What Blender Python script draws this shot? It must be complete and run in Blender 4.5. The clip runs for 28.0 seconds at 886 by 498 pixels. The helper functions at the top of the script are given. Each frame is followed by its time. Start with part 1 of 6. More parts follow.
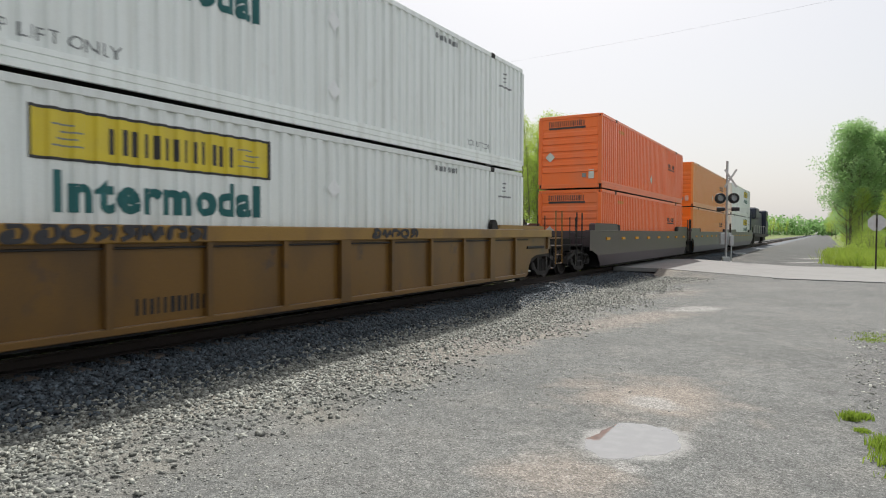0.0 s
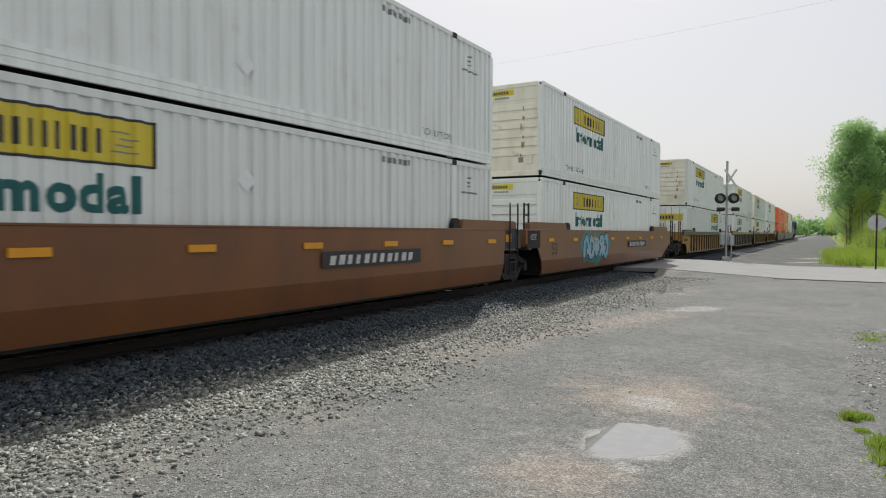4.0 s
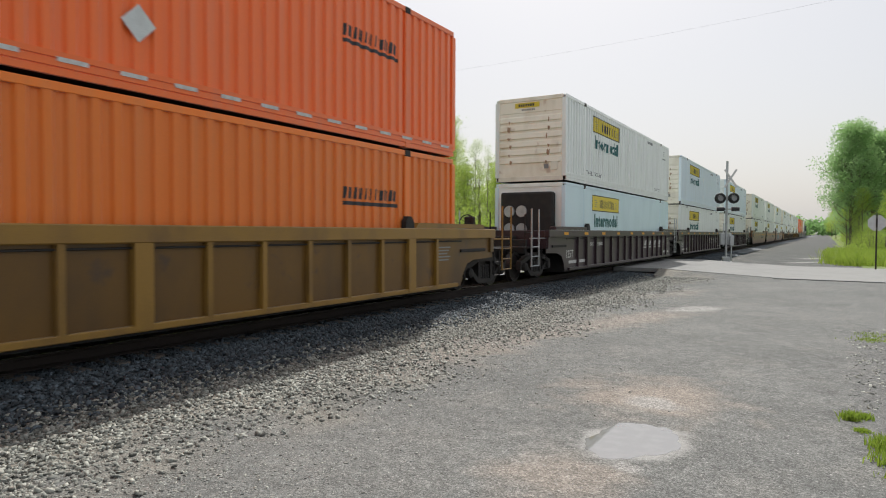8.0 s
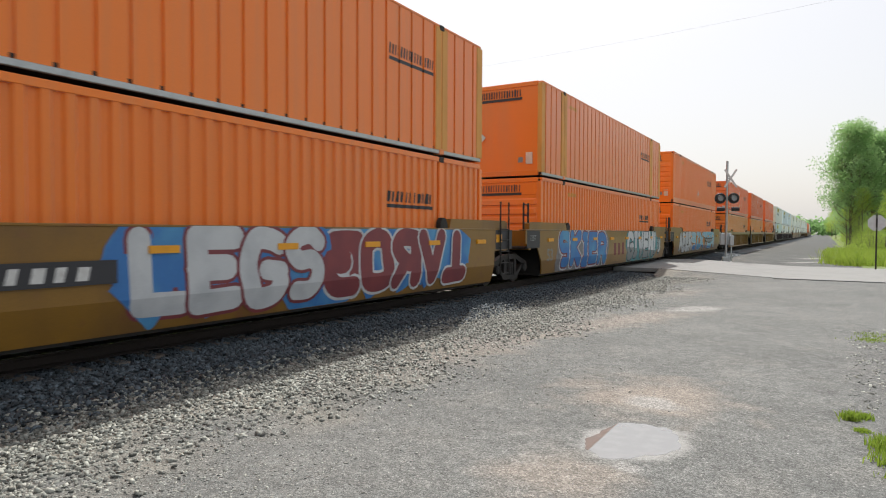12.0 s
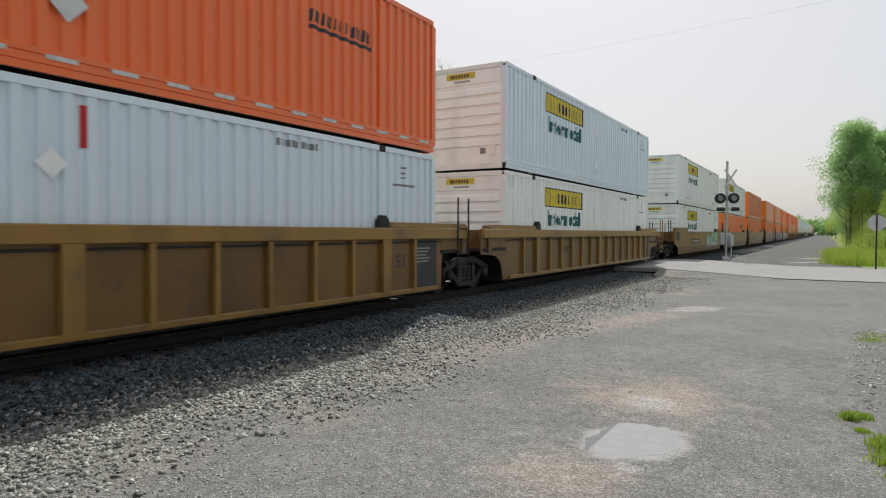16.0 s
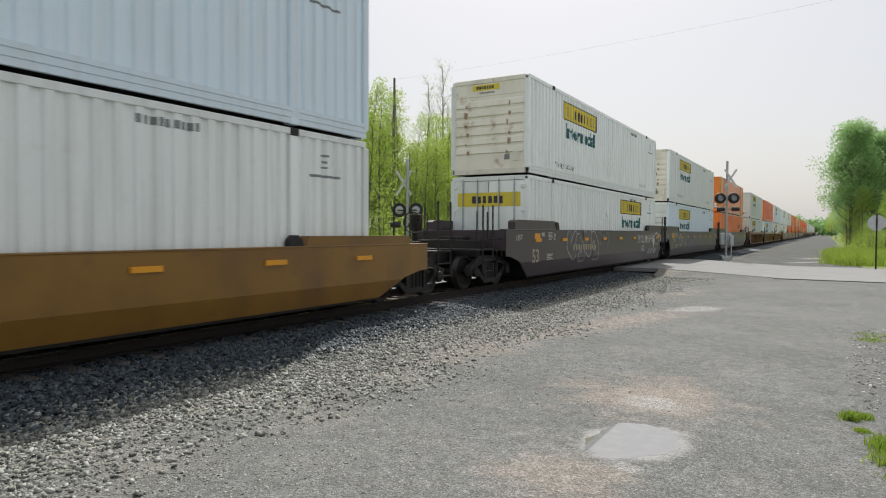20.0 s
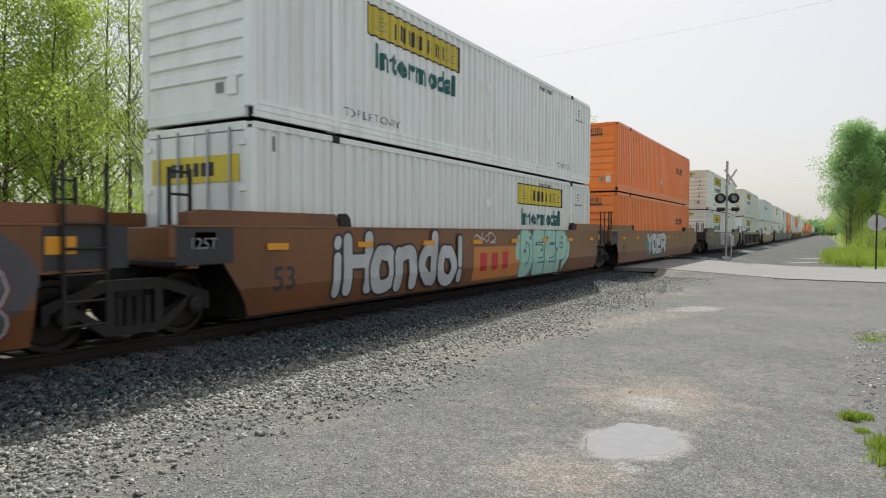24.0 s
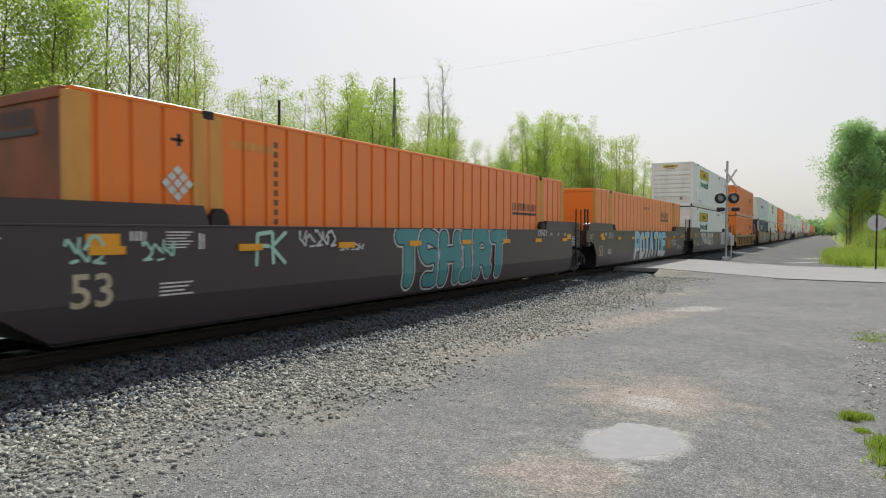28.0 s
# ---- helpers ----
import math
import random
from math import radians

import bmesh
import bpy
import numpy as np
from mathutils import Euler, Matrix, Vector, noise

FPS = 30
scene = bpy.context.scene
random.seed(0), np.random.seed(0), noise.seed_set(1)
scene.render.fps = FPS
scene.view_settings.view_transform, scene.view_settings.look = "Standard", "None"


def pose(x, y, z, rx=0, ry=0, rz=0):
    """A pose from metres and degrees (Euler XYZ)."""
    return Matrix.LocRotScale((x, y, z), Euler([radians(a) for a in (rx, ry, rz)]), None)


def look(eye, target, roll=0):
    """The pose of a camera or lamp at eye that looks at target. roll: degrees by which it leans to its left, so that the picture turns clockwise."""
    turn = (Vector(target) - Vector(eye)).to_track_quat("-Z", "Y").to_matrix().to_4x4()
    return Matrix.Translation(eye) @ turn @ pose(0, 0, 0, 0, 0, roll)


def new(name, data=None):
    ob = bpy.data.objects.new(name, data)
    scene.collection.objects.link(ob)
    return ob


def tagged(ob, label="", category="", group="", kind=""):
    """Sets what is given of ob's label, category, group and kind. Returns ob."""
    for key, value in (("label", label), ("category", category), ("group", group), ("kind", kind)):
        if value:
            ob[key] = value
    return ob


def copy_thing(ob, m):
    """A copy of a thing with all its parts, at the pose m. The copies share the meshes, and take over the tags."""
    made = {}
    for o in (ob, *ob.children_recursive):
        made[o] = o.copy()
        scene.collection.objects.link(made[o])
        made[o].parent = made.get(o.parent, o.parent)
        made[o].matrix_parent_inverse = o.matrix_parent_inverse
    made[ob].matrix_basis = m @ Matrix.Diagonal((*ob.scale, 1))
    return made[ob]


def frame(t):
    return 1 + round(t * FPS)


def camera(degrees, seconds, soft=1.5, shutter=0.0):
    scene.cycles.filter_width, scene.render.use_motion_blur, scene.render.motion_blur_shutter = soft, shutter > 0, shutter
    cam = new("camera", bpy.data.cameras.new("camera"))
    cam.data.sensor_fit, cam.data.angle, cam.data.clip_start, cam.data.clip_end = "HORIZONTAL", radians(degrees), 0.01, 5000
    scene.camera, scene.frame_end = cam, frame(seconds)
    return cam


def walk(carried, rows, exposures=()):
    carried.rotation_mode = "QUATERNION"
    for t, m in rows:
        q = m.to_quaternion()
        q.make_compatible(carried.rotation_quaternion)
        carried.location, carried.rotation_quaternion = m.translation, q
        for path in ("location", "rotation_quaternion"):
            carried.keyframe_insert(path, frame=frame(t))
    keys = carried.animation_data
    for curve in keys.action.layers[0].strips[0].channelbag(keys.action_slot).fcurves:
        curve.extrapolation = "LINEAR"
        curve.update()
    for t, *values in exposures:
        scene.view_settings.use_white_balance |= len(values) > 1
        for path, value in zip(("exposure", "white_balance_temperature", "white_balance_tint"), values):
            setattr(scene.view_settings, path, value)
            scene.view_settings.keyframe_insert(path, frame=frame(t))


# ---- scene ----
SPEED = 26.04            # metres a second, away along +y
TRACK_X, RAIL_Z = -8.75, 0.28
cam = camera(69.04, 28.0, soft=1.05, shutter=0.06)
EYE = pose(0, 0, 1.75, 90 - 1.544, 0, 30.749) @ pose(0, 0, 0, 0, 0, 0.237)
walk(cam, [(0.0, EYE), (28.0, EYE)], exposures=[(0.0, 0.05), (1.0, -0.05), (2.0, -0.12), (6.0, -0.12), (7.0, -0.10), (8.0, -0.04), (9.0, 0.12), (10.0, 0.18), (12.5, 0.16), (14.5, 0.0), (15.0, -0.1), (16.0, -0.13), (17.0, -0.08), (18.0, 0.02), (19.0, -0.04), (20.0, -0.06), (21.0, -0.14), (21.5, -0.12), (23.5, -0.02), (25.0, -0.05), (26.0, 0.03), (27.0, -0.02), (28.0, -0.06)])

# ---- sky and sun ----
world = bpy.data.worlds.new("sky")
scene.world = world
world.use_nodes = True
SUN = Vector((-1.9, 4.6, 6.3)).normalized()      # towards the sun
wn, wl = world.node_tree.nodes, world.node_tree.links
sky = wn.new("ShaderNodeTexSky")
sky.sky_type, sky.sun_disc = "NISHITA", False
sky.sun_elevation, sky.sun_rotation = math.asin(SUN.z), math.atan2(SUN.x, SUN.y)
sky.air_density, sky.dust_density, sky.ozone_density = 1.0, 4.0, 1.0
haze = wn.new("ShaderNodeMix")
haze.data_type = "RGBA"
haze.inputs[0].default_value = 0.57
haze.inputs[7].default_value = (9.5, 9.5, 9.6, 1)
wl.new(sky.outputs[0], haze.inputs[6])
wl.new(haze.outputs[2], wn["Background"].inputs[0])
wn["Background"].inputs[1].default_value = 0.10
lamp = bpy.data.lights.new("sun", "SUN")
lamp.energy, lamp.angle, lamp.color = 4.6, radians(0.8), (1.0, 0.97, 0.92)
new("sun", lamp).matrix_world = look(Vector((0, 0, 60)) + SUN * 10, (0, 0, 60))


# ---- materials ----
def mat(name, color, rough=0.7, metal=0.0, spots=None, amount=0.5, scale=6.0, stretch=(1, 1, 1), fine=0.15, bump=0.2,
        fine_scale=60.0, vary=0.0, island=False, rust=None, rust_amount=0.0, spec=0.5, low=0.45, high=0.7, dust=0.0):
    """Paint, stone or metal with stains at one scale and grain at another; vary shifts the brightness from object to object."""
    m = bpy.data.materials.new(name)
    m.use_nodes = True
    n, l = m.node_tree.nodes, m.node_tree.links
    b = n["Principled BSDF"]
    b.inputs["Roughness"].default_value, b.inputs["Metallic"].default_value = rough, metal
    b.inputs["Specular IOR Level"].default_value = spec
    b.inputs["Sheen Weight"].default_value, b.inputs["Sheen Roughness"].default_value = dust, 0.45
    tc, info = n.new("ShaderNodeTexCoord"), n.new("ShaderNodeObjectInfo")
    shift = n.new("ShaderNodeVectorMath")
    shift.operation = "ADD"
    spread = n.new("ShaderNodeVectorMath")
    spread.operation = "SCALE"
    spread.inputs[0].default_value, spread.inputs[3].default_value = (37, 91, 53), 1
    l.new(info.outputs["Random"], spread.inputs[3])
    l.new(tc.outputs["Object"], shift.inputs[0])
    l.new(spread.outputs[0], shift.inputs[1])
    mp = n.new("ShaderNodeMapping")
    mp.inputs["Scale"].default_value = stretch
    l.new(shift.outputs[0], mp.inputs[0])
    big = n.new("ShaderNodeTexNoise")
    big.inputs["Scale"].default_value, big.inputs["Detail"].default_value = scale, 6
    l.new(mp.outputs[0], big.inputs["Vector"])
    small = n.new("ShaderNodeTexNoise")
    small.inputs["Scale"].default_value, small.inputs["Detail"].default_value = fine_scale, 3
    l.new(shift.outputs[0], small.inputs["Vector"])
    ramp = n.new("ShaderNodeMapRange")
    ramp.inputs[1].default_value, ramp.inputs[2].default_value = low, high
    ramp.inputs[4].default_value = amount
    l.new(big.outputs[0], ramp.inputs[0])
    mix = n.new("ShaderNodeMix")
    mix.data_type = "RGBA"
    mix.inputs[6].default_value = (*color, 1)
    mix.inputs[7].default_value = (*(spots or [c * 0.6 for c in color]), 1)
    l.new(ramp.outputs[0], mix.inputs[0])
    out = mix.outputs[2]
    if rust:
        rn = n.new("ShaderNodeTexNoise")
        rn.inputs["Scale"].default_value, rn.inputs["Detail"].default_value = 2.3, 9
        l.new(shift.outputs[0], rn.inputs["Vector"])
        rr = n.new("ShaderNodeMapRange")
        rr.inputs[1].default_value, rr.inputs[2].default_value, rr.inputs[4].default_value = 0.62, 0.72, rust_amount
        l.new(rn.outputs[0], rr.inputs[0])
        rm = n.new("ShaderNodeMix")
        rm.data_type = "RGBA"
        rm.inputs[7].default_value = (*rust, 1)
        l.new(rr.outputs[0], rm.inputs[0])
        l.new(out, rm.inputs[6])
        out = rm.outputs[2]
    grain = n.new("ShaderNodeMapRange")
    grain.inputs[1].default_value, grain.inputs[2].default_value = 0.25, 0.75
    grain.inputs[3].default_value, grain.inputs[4].default_value = 1 - fine, 1 + fine
    l.new(small.outputs[0], grain.inputs[0])
    value = grain.outputs[0]
    if vary:
        vr = n.new("ShaderNodeMapRange")
        vr.inputs[3].default_value, vr.inputs[4].default_value = 1 - vary, 1 + vary
        if island:
            geo = n.new("ShaderNodeNewGeometry")
            l.new(geo.outputs["Random Per Island"], vr.inputs[0])
        else:
            l.new(info.outputs["Random"], vr.inputs[0])
        mul = n.new("ShaderNodeMath")
        mul.operation = "MULTIPLY"
        l.new(value, mul.inputs[0])
        l.new(vr.outputs[0], mul.inputs[1])
        value = mul.outputs[0]
    fin = n.new("ShaderNodeVectorMath")
    fin.operation = "SCALE"
    l.new(out, fin.inputs[0])
    l.new(value, fin.inputs[3])
    l.new(fin.outputs[0], b.inputs["Base Color"])
    if bump:
        bp = n.new("ShaderNodeBump")
        bp.inputs["Strength"].default_value, bp.inputs["Distance"].default_value = bump, 0.01
        l.new(small.outputs[0], bp.inputs["Height"])
        l.new(bp.outputs[0], b.inputs["Normal"])
    return m


def leaf_mat(name, a, b_, glow=0.5):
    """Leaves: two greens told apart clump by clump, light passing through them."""
    m = bpy.data.materials.new(name)
    m.use_nodes = True
    n, l = m.node_tree.nodes, m.node_tree.links
    p = n["Principled BSDF"]
    geo, info = n.new("ShaderNodeNewGeometry"), n.new("ShaderNodeObjectInfo")
    mix = n.new("ShaderNodeMix")
    mix.data_type = "RGBA"
    mix.inputs[6].default_value, mix.inputs[7].default_value = (*a, 1), (*b_, 1)
    avg = n.new("ShaderNodeMath")
    avg.operation = "MULTIPLY_ADD"
    avg.inputs[1].default_value = 0.65
    half = n.new("ShaderNodeMath")
    half.operation = "MULTIPLY"
    half.inputs[1].default_value = 0.35
    l.new(info.outputs["Random"], half.inputs[0])
    l.new(geo.outputs["Random Per Island"], avg.inputs[0])
    l.new(half.outputs[0], avg.inputs[2])
    l.new(avg.outputs[0], mix.inputs[0])
    l.new(mix.outputs[2], p.inputs["Base Color"])
    p.inputs["Roughness"].default_value = 0.55
    tr = n.new("ShaderNodeBsdfTranslucent")
    l.new(mix.outputs[2], tr.inputs[0])
    ms = n.new("ShaderNodeMixShader")
    ms.inputs[0].default_value = glow
    l.new(p.outputs[0], ms.inputs[1])
    l.new(tr.outputs[0], ms.inputs[2])
    l.new(ms.outputs[0], n["Material Output"].inputs[0])
    return m


RUST = (0.17, 0.065, 0.028)
M = {}
M["white"] = mat("white_container_paint", (0.81, 0.855, 0.825), 0.34, spots=(0.5808, 0.6072, 0.5632), amount=0.5, scale=1.6, stretch=(1, 4.0, 0.22), fine=0.05, bump=0.05, vary=0.10, rust=(0.45, 0.38, 0.28), rust_amount=0.15, spec=0.9, dust=0.35)
M["cool"] = mat("cool_white_container_paint", (0.68, 0.80, 0.87), 0.34, spots=(0.5952, 0.6696, 0.6882), amount=0.5, scale=1.6, stretch=(1, 4.0, 0.22), fine=0.04, bump=0.05, vary=0.06, spec=0.9, dust=0.35)
M["cream"] = mat("weathered_cream_end_paint", (0.80, 0.77, 0.66), 0.55, spots=(0.62, 0.57, 0.45), amount=0.6, scale=2.2, stretch=(1, 1, 0.4), fine=0.06, bump=0.06, vary=0.1, rust=(0.30, 0.13, 0.05), rust_amount=0.5)
M["orange"] = mat("orange_container_paint", (0.82, 0.195, 0.014), 0.36, spots=(0.7, 0.205, 0.045), amount=0.6, scale=1.5, stretch=(1, 4.0, 0.25), fine=0.05, bump=0.05, vary=0.10, spec=0.45, dust=0.35)
M["red"] = mat("red_orange_container_paint", (0.88, 0.165, 0.026), 0.36, spots=(0.76, 0.19, 0.07), amount=0.6, scale=1.5, stretch=(1, 4.0, 0.25), fine=0.05, bump=0.05, vary=0.06, spec=0.45, dust=0.35)
M["tan"] = mat("faded_tan_orange_container_paint", (0.76, 0.32, 0.085), 0.36, spots=(0.67, 0.28, 0.09), amount=0.6, scale=1.5, stretch=(1, 4.0, 0.25), fine=0.05, bump=0.05, vary=0.08, spec=0.45, dust=0.35)
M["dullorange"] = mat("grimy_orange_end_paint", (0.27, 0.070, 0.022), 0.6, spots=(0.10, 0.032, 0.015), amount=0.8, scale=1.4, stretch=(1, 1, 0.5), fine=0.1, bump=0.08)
M["navy"] = mat("navy_container_paint", (0.020, 0.045, 0.105), 0.45, spots=(0.03, 0.045, 0.08), amount=0.4, scale=1.6, stretch=(1, 1.4, 0.4), fine=0.06, bump=0.05, dust=0.35)
M["blue"] = mat("pale_blue_container_paint", (0.66, 0.82, 0.88), 0.30, spots=(0.5, 0.66, 0.72), amount=0.4, scale=1.2, stretch=(1, 1.2, 0.4), fine=0.03, bump=0.03)
M["rib"] = mat("ochre_rib_paint", (0.66, 0.31, 0.065), 0.6, amount=0.4, scale=3, stretch=(1, 1, 0.4), fine=0.06, bump=0.05)
M["yellow"] = mat("yellow_decal", (0.66, 0.53, 0.04), 0.5, spots=(0.55, 0.43, 0.09), amount=0.4, scale=2.5, fine=0.05, bump=0.0, vary=0.12)
M["teal"] = mat("teal_lettering", (0.006, 0.115, 0.115), 0.5, amount=0.3, fine=0.08, bump=0.0)
M["ink"] = mat("dark_lettering", (0.035, 0.035, 0.04), 0.55, amount=0.3, fine=0.1, bump=0.0)
M["greyink"] = mat("grey_lettering", (0.22, 0.235, 0.235), 0.55, amount=0.3, fine=0.1, bump=0.0)
M["crimson"] = mat("crimson_lettering", (0.55, 0.02, 0.03), 0.5, amount=0.3, fine=0.06, bump=0.0)
M["silver"] = mat("silver_placard", (0.55, 0.57, 0.55), 0.35, metal=0.4, amount=0.4, fine=0.1, bump=0.0)
M["placard"] = mat("white_placard", (0.84, 0.86, 0.85), 0.4, amount=0.2, fine=0.04, bump=0.0)
M["galv"] = mat("galvanized_steel", (0.42, 0.44, 0.44), 0.45, metal=0.8, amount=0.4, fine=0.1, bump=0.05)
M["dark"] = mat("grimy_black_steel", (0.012, 0.011, 0.010), 0.7, spots=(0.032, 0.024, 0.019), amount=0.6, scale=5, fine=0.2, bump=0.15)
M["truck"] = mat("grimy_cast_steel", (0.013, 0.011, 0.010), 0.65, spots=(0.028, 0.020, 0.015), amount=0.7, scale=4, fine=0.25, bump=0.2)
M["wheel"] = mat("worn_wheel_steel", (0.035, 0.03, 0.027), 0.5, metal=0.5, spots=(0.02, 0.015, 0.012), amount=0.6, scale=5, fine=0.15, bump=0.1)
M["bright"] = mat("polished_tread_steel", (0.62, 0.62, 0.62), 0.18, metal=1.0, amount=0.2, fine=0.05, bump=0.0)
M["ochre"] = mat("ochre_car_paint", (0.2125, 0.1088, 0.0153), 0.36, spots=(0.119, 0.0612, 0.0221), amount=0.75, scale=0.9, stretch=(1, 1, 0.6), fine=0.10, bump=0.08, vary=0.10, rust=RUST, rust_amount=0.6, spec=0.4, dust=0.10)
M["oldyellow"] = mat("rusty_yellow_car_paint", (0.165, 0.083, 0.013), 0.36, spots=(0.085, 0.047, 0.016), amount=0.85, scale=0.9, stretch=(1, 1, 0.6), fine=0.12, bump=0.1, vary=0.10, rust=(0.07, 0.045, 0.03), rust_amount=0.8, spec=0.4, dust=0.10)
M["drab"] = mat("drab_brown_car_paint", (0.07225, 0.04675, 0.0323), 0.36, spots=(0.03825, 0.0289, 0.0238), amount=0.8, scale=0.9, stretch=(1, 1, 0.6), fine=0.12, bump=0.1, spec=0.4, dust=0.10)
M["rustplate"] = mat("rusted_stanchion_steel", (0.15, 0.055, 0.032), 0.8, spots=(0.045, 0.028, 0.024), amount=0.7, scale=3, fine=0.15, bump=0.15)
M["oldrib"] = mat("worn_yellow_chord_paint", (0.26, 0.145, 0.026), 0.36, spots=(0.12, 0.068, 0.028), amount=0.7, scale=1.4, stretch=(1, 1, 0.6), fine=0.12, bump=0.1, vary=0.1, spec=0.4, dust=0.10)
M["goldcar"] = mat("fresh_yellow_car_paint", (0.42, 0.195, 0.014), 0.4, spots=(0.10, 0.06, 0.028), amount=0.8, scale=1.0, fine=0.10, bump=0.08, vary=0.08, rust=(0.05, 0.035, 0.025), rust_amount=0.6, spec=0.4, dust=0.10)
M["brown"] = mat("red_brown_car_paint", (0.1913, 0.0748, 0.0255), 0.36, spots=(0.1105, 0.051, 0.0272), amount=0.7, scale=0.8, stretch=(1, 1, 0.5), fine=0.08, bump=0.06, vary=0.08, spec=0.4, dust=0.10)
M["maroon"] = mat("dark_maroon_car_paint", (0.036, 0.020, 0.025), 0.36, spots=(0.0495, 0.03375, 0.03525), amount=0.6, scale=1.1, stretch=(1, 1, 0.5), fine=0.10, bump=0.06, vary=0.1, spec=0.4, dust=0.10)
M["plum"] = mat("plum_grey_car_paint", (0.054, 0.038, 0.044), 0.36, spots=(0.0496, 0.03534, 0.03472), amount=0.6, scale=0.9, stretch=(1, 1, 0.5), fine=0.10, bump=0.06, vary=0.1, spec=0.4, dust=0.10)
M["slate"] = mat("slate_grey_car_paint", (0.088, 0.084, 0.096), 0.36, amount=0.5, scale=0.9, stretch=(1, 1, 0.5), fine=0.10, bump=0.06, vary=0.08, spec=0.4, dust=0.10)
M["tanink"] = mat("tan_stencil", (0.44, 0.38, 0.27), 0.6, spots=(0.28, 0.24, 0.18), amount=0.6, scale=8, fine=0.1, bump=0.0)
M["greyspray"] = mat("thin_grey_spray_paint", (0.20, 0.195, 0.20), 0.55, spots=(0.10, 0.09, 0.095), amount=0.8, scale=3.0, stretch=(1, 1, 2.2), fine=0.1, bump=0.0)
M["leafgreen"] = mat("green_spray_paint", (0.03, 0.12, 0.07), 0.55, amount=0.4, scale=2, fine=0.06, bump=0.0)
M["streak"] = mat("rust_streak", (0.40, 0.27, 0.17), 0.85, spots=(0.22, 0.11, 0.06), amount=0.8, scale=9, fine=0.2, bump=0.1)
M["rustpanel"] = mat("rust_brown_car_paint", (0.098, 0.046, 0.016), 0.45, spots=(0.05, 0.027, 0.014), amount=0.75, scale=0.9, stretch=(1, 1, 0.6), fine=0.12, bump=0.1, vary=0.08, rust=(0.13, 0.05, 0.02), rust_amount=0.6, spec=0.4, dust=0.10)
M["rustrib"] = mat("rusty_orange_rib_paint", (0.20, 0.092, 0.018), 0.5, spots=(0.09, 0.045, 0.018), amount=0.8, scale=1.6, stretch=(1, 1, 0.6), fine=0.12, bump=0.1, vary=0.08, spec=0.4, dust=0.10)
M["marker"] = mat("amber_reflector_strip", (0.75, 0.33, 0.01), 0.4, amount=0.2, fine=0.05, bump=0.0)
M["whiteink"] = mat("white_stencil", (0.60, 0.60, 0.58), 0.6, amount=0.6, scale=12, spots=(0.35, 0.33, 0.31), fine=0.1, bump=0.0)
M["pale"] = mat("pale_spray_paint", (0.52, 0.54, 0.55), 0.55, spots=(0.34, 0.36, 0.38), amount=0.7, scale=1.6, fine=0.06, bump=0.0)
M["spray_teal"] = mat("teal_spray_paint", (0.06, 0.24, 0.26), 0.55, spots=(0.10, 0.30, 0.30), amount=0.7, scale=1.6, fine=0.06, bump=0.0)
M["spray_blue"] = mat("blue_spray_paint", (0.035, 0.16, 0.42), 0.55, spots=(0.09, 0.32, 0.50), amount=0.8, scale=1.3, fine=0.06, bump=0.0)
M["spray_red"] = mat("wine_spray_paint", (0.17, 0.035, 0.045), 0.55, spots=(0.25, 0.05, 0.05), amount=0.6, scale=1.6, fine=0.06, bump=0.0)
M["spray_sky"] = mat("sky_blue_spray_paint", (0.20, 0.44, 0.55), 0.55, spots=(0.42, 0.48, 0.52), amount=0.8, scale=1.5, fine=0.06, bump=0.0)
M["spray_mint"] = mat("mint_spray_paint", (0.36, 0.60, 0.50), 0.55, amount=0.4, scale=1.6, fine=0.06, bump=0.0)
M["spray_dark"] = mat("dark_spray_paint", (0.03, 0.03, 0.035), 0.55, amount=0.4, scale=1.6, fine=0.06, bump=0.0)
M["spray_orange"] = mat("orange_spray_paint", (0.55, 0.22, 0.05), 0.55, amount=0.4, scale=1.6, fine=0.06, bump=0.0)
M["loco"] = mat("dark_blue_locomotive_paint", (0.016, 0.024, 0.055), 0.45, spots=(0.03, 0.03, 0.035), amount=0.6, scale=1.2, fine=0.08, bump=0.05)
M["concrete"] = mat("pale_road_surface", (0.225, 0.226, 0.218), 0.9, spots=(0.175, 0.176, 0.172), amount=0.6, scale=1.2, fine=0.10, bump=0.3, fine_scale=90)
# blue-dark stone colour with the train's shade put into it
M["stone"] = mat("shaded_ballast_stone", (0.054, 0.070, 0.082), 0.7, spots=(0.019, 0.027, 0.035), amount=0.8, scale=9, fine=0.15, bump=0.2, vary=0.75, island=True)
# dusty stone in a paler, sunlit colour, for outside the train's shadow
M["shoulder"] = mat("sunlit_dusty_shoulder_stone", (0.25, 0.255, 0.225), 0.8, spots=(0.10, 0.108, 0.10), amount=0.8, scale=7, fine=0.12, bump=0.2, vary=0.7, island=True)
M["pebble"] = mat("light_gravel_stone", (0.27, 0.265, 0.25), 0.85, spots=(0.17, 0.165, 0.16), amount=0.8, scale=9, fine=0.12, bump=0.2, vary=0.38, island=True)
M["tie"] = mat("weathered_timber_sleeper", (0.125, 0.10, 0.08), 0.85, spots=(0.06, 0.048, 0.04), amount=0.8, scale=5, stretch=(0.3, 3, 1), fine=0.2, bump=0.4)
M["rail"] = mat("rusty_rail_steel", (0.028, 0.020, 0.016), 0.8, metal=0.2, spots=(0.018, 0.014, 0.012), amount=0.6, scale=5, fine=0.2, bump=0.2)
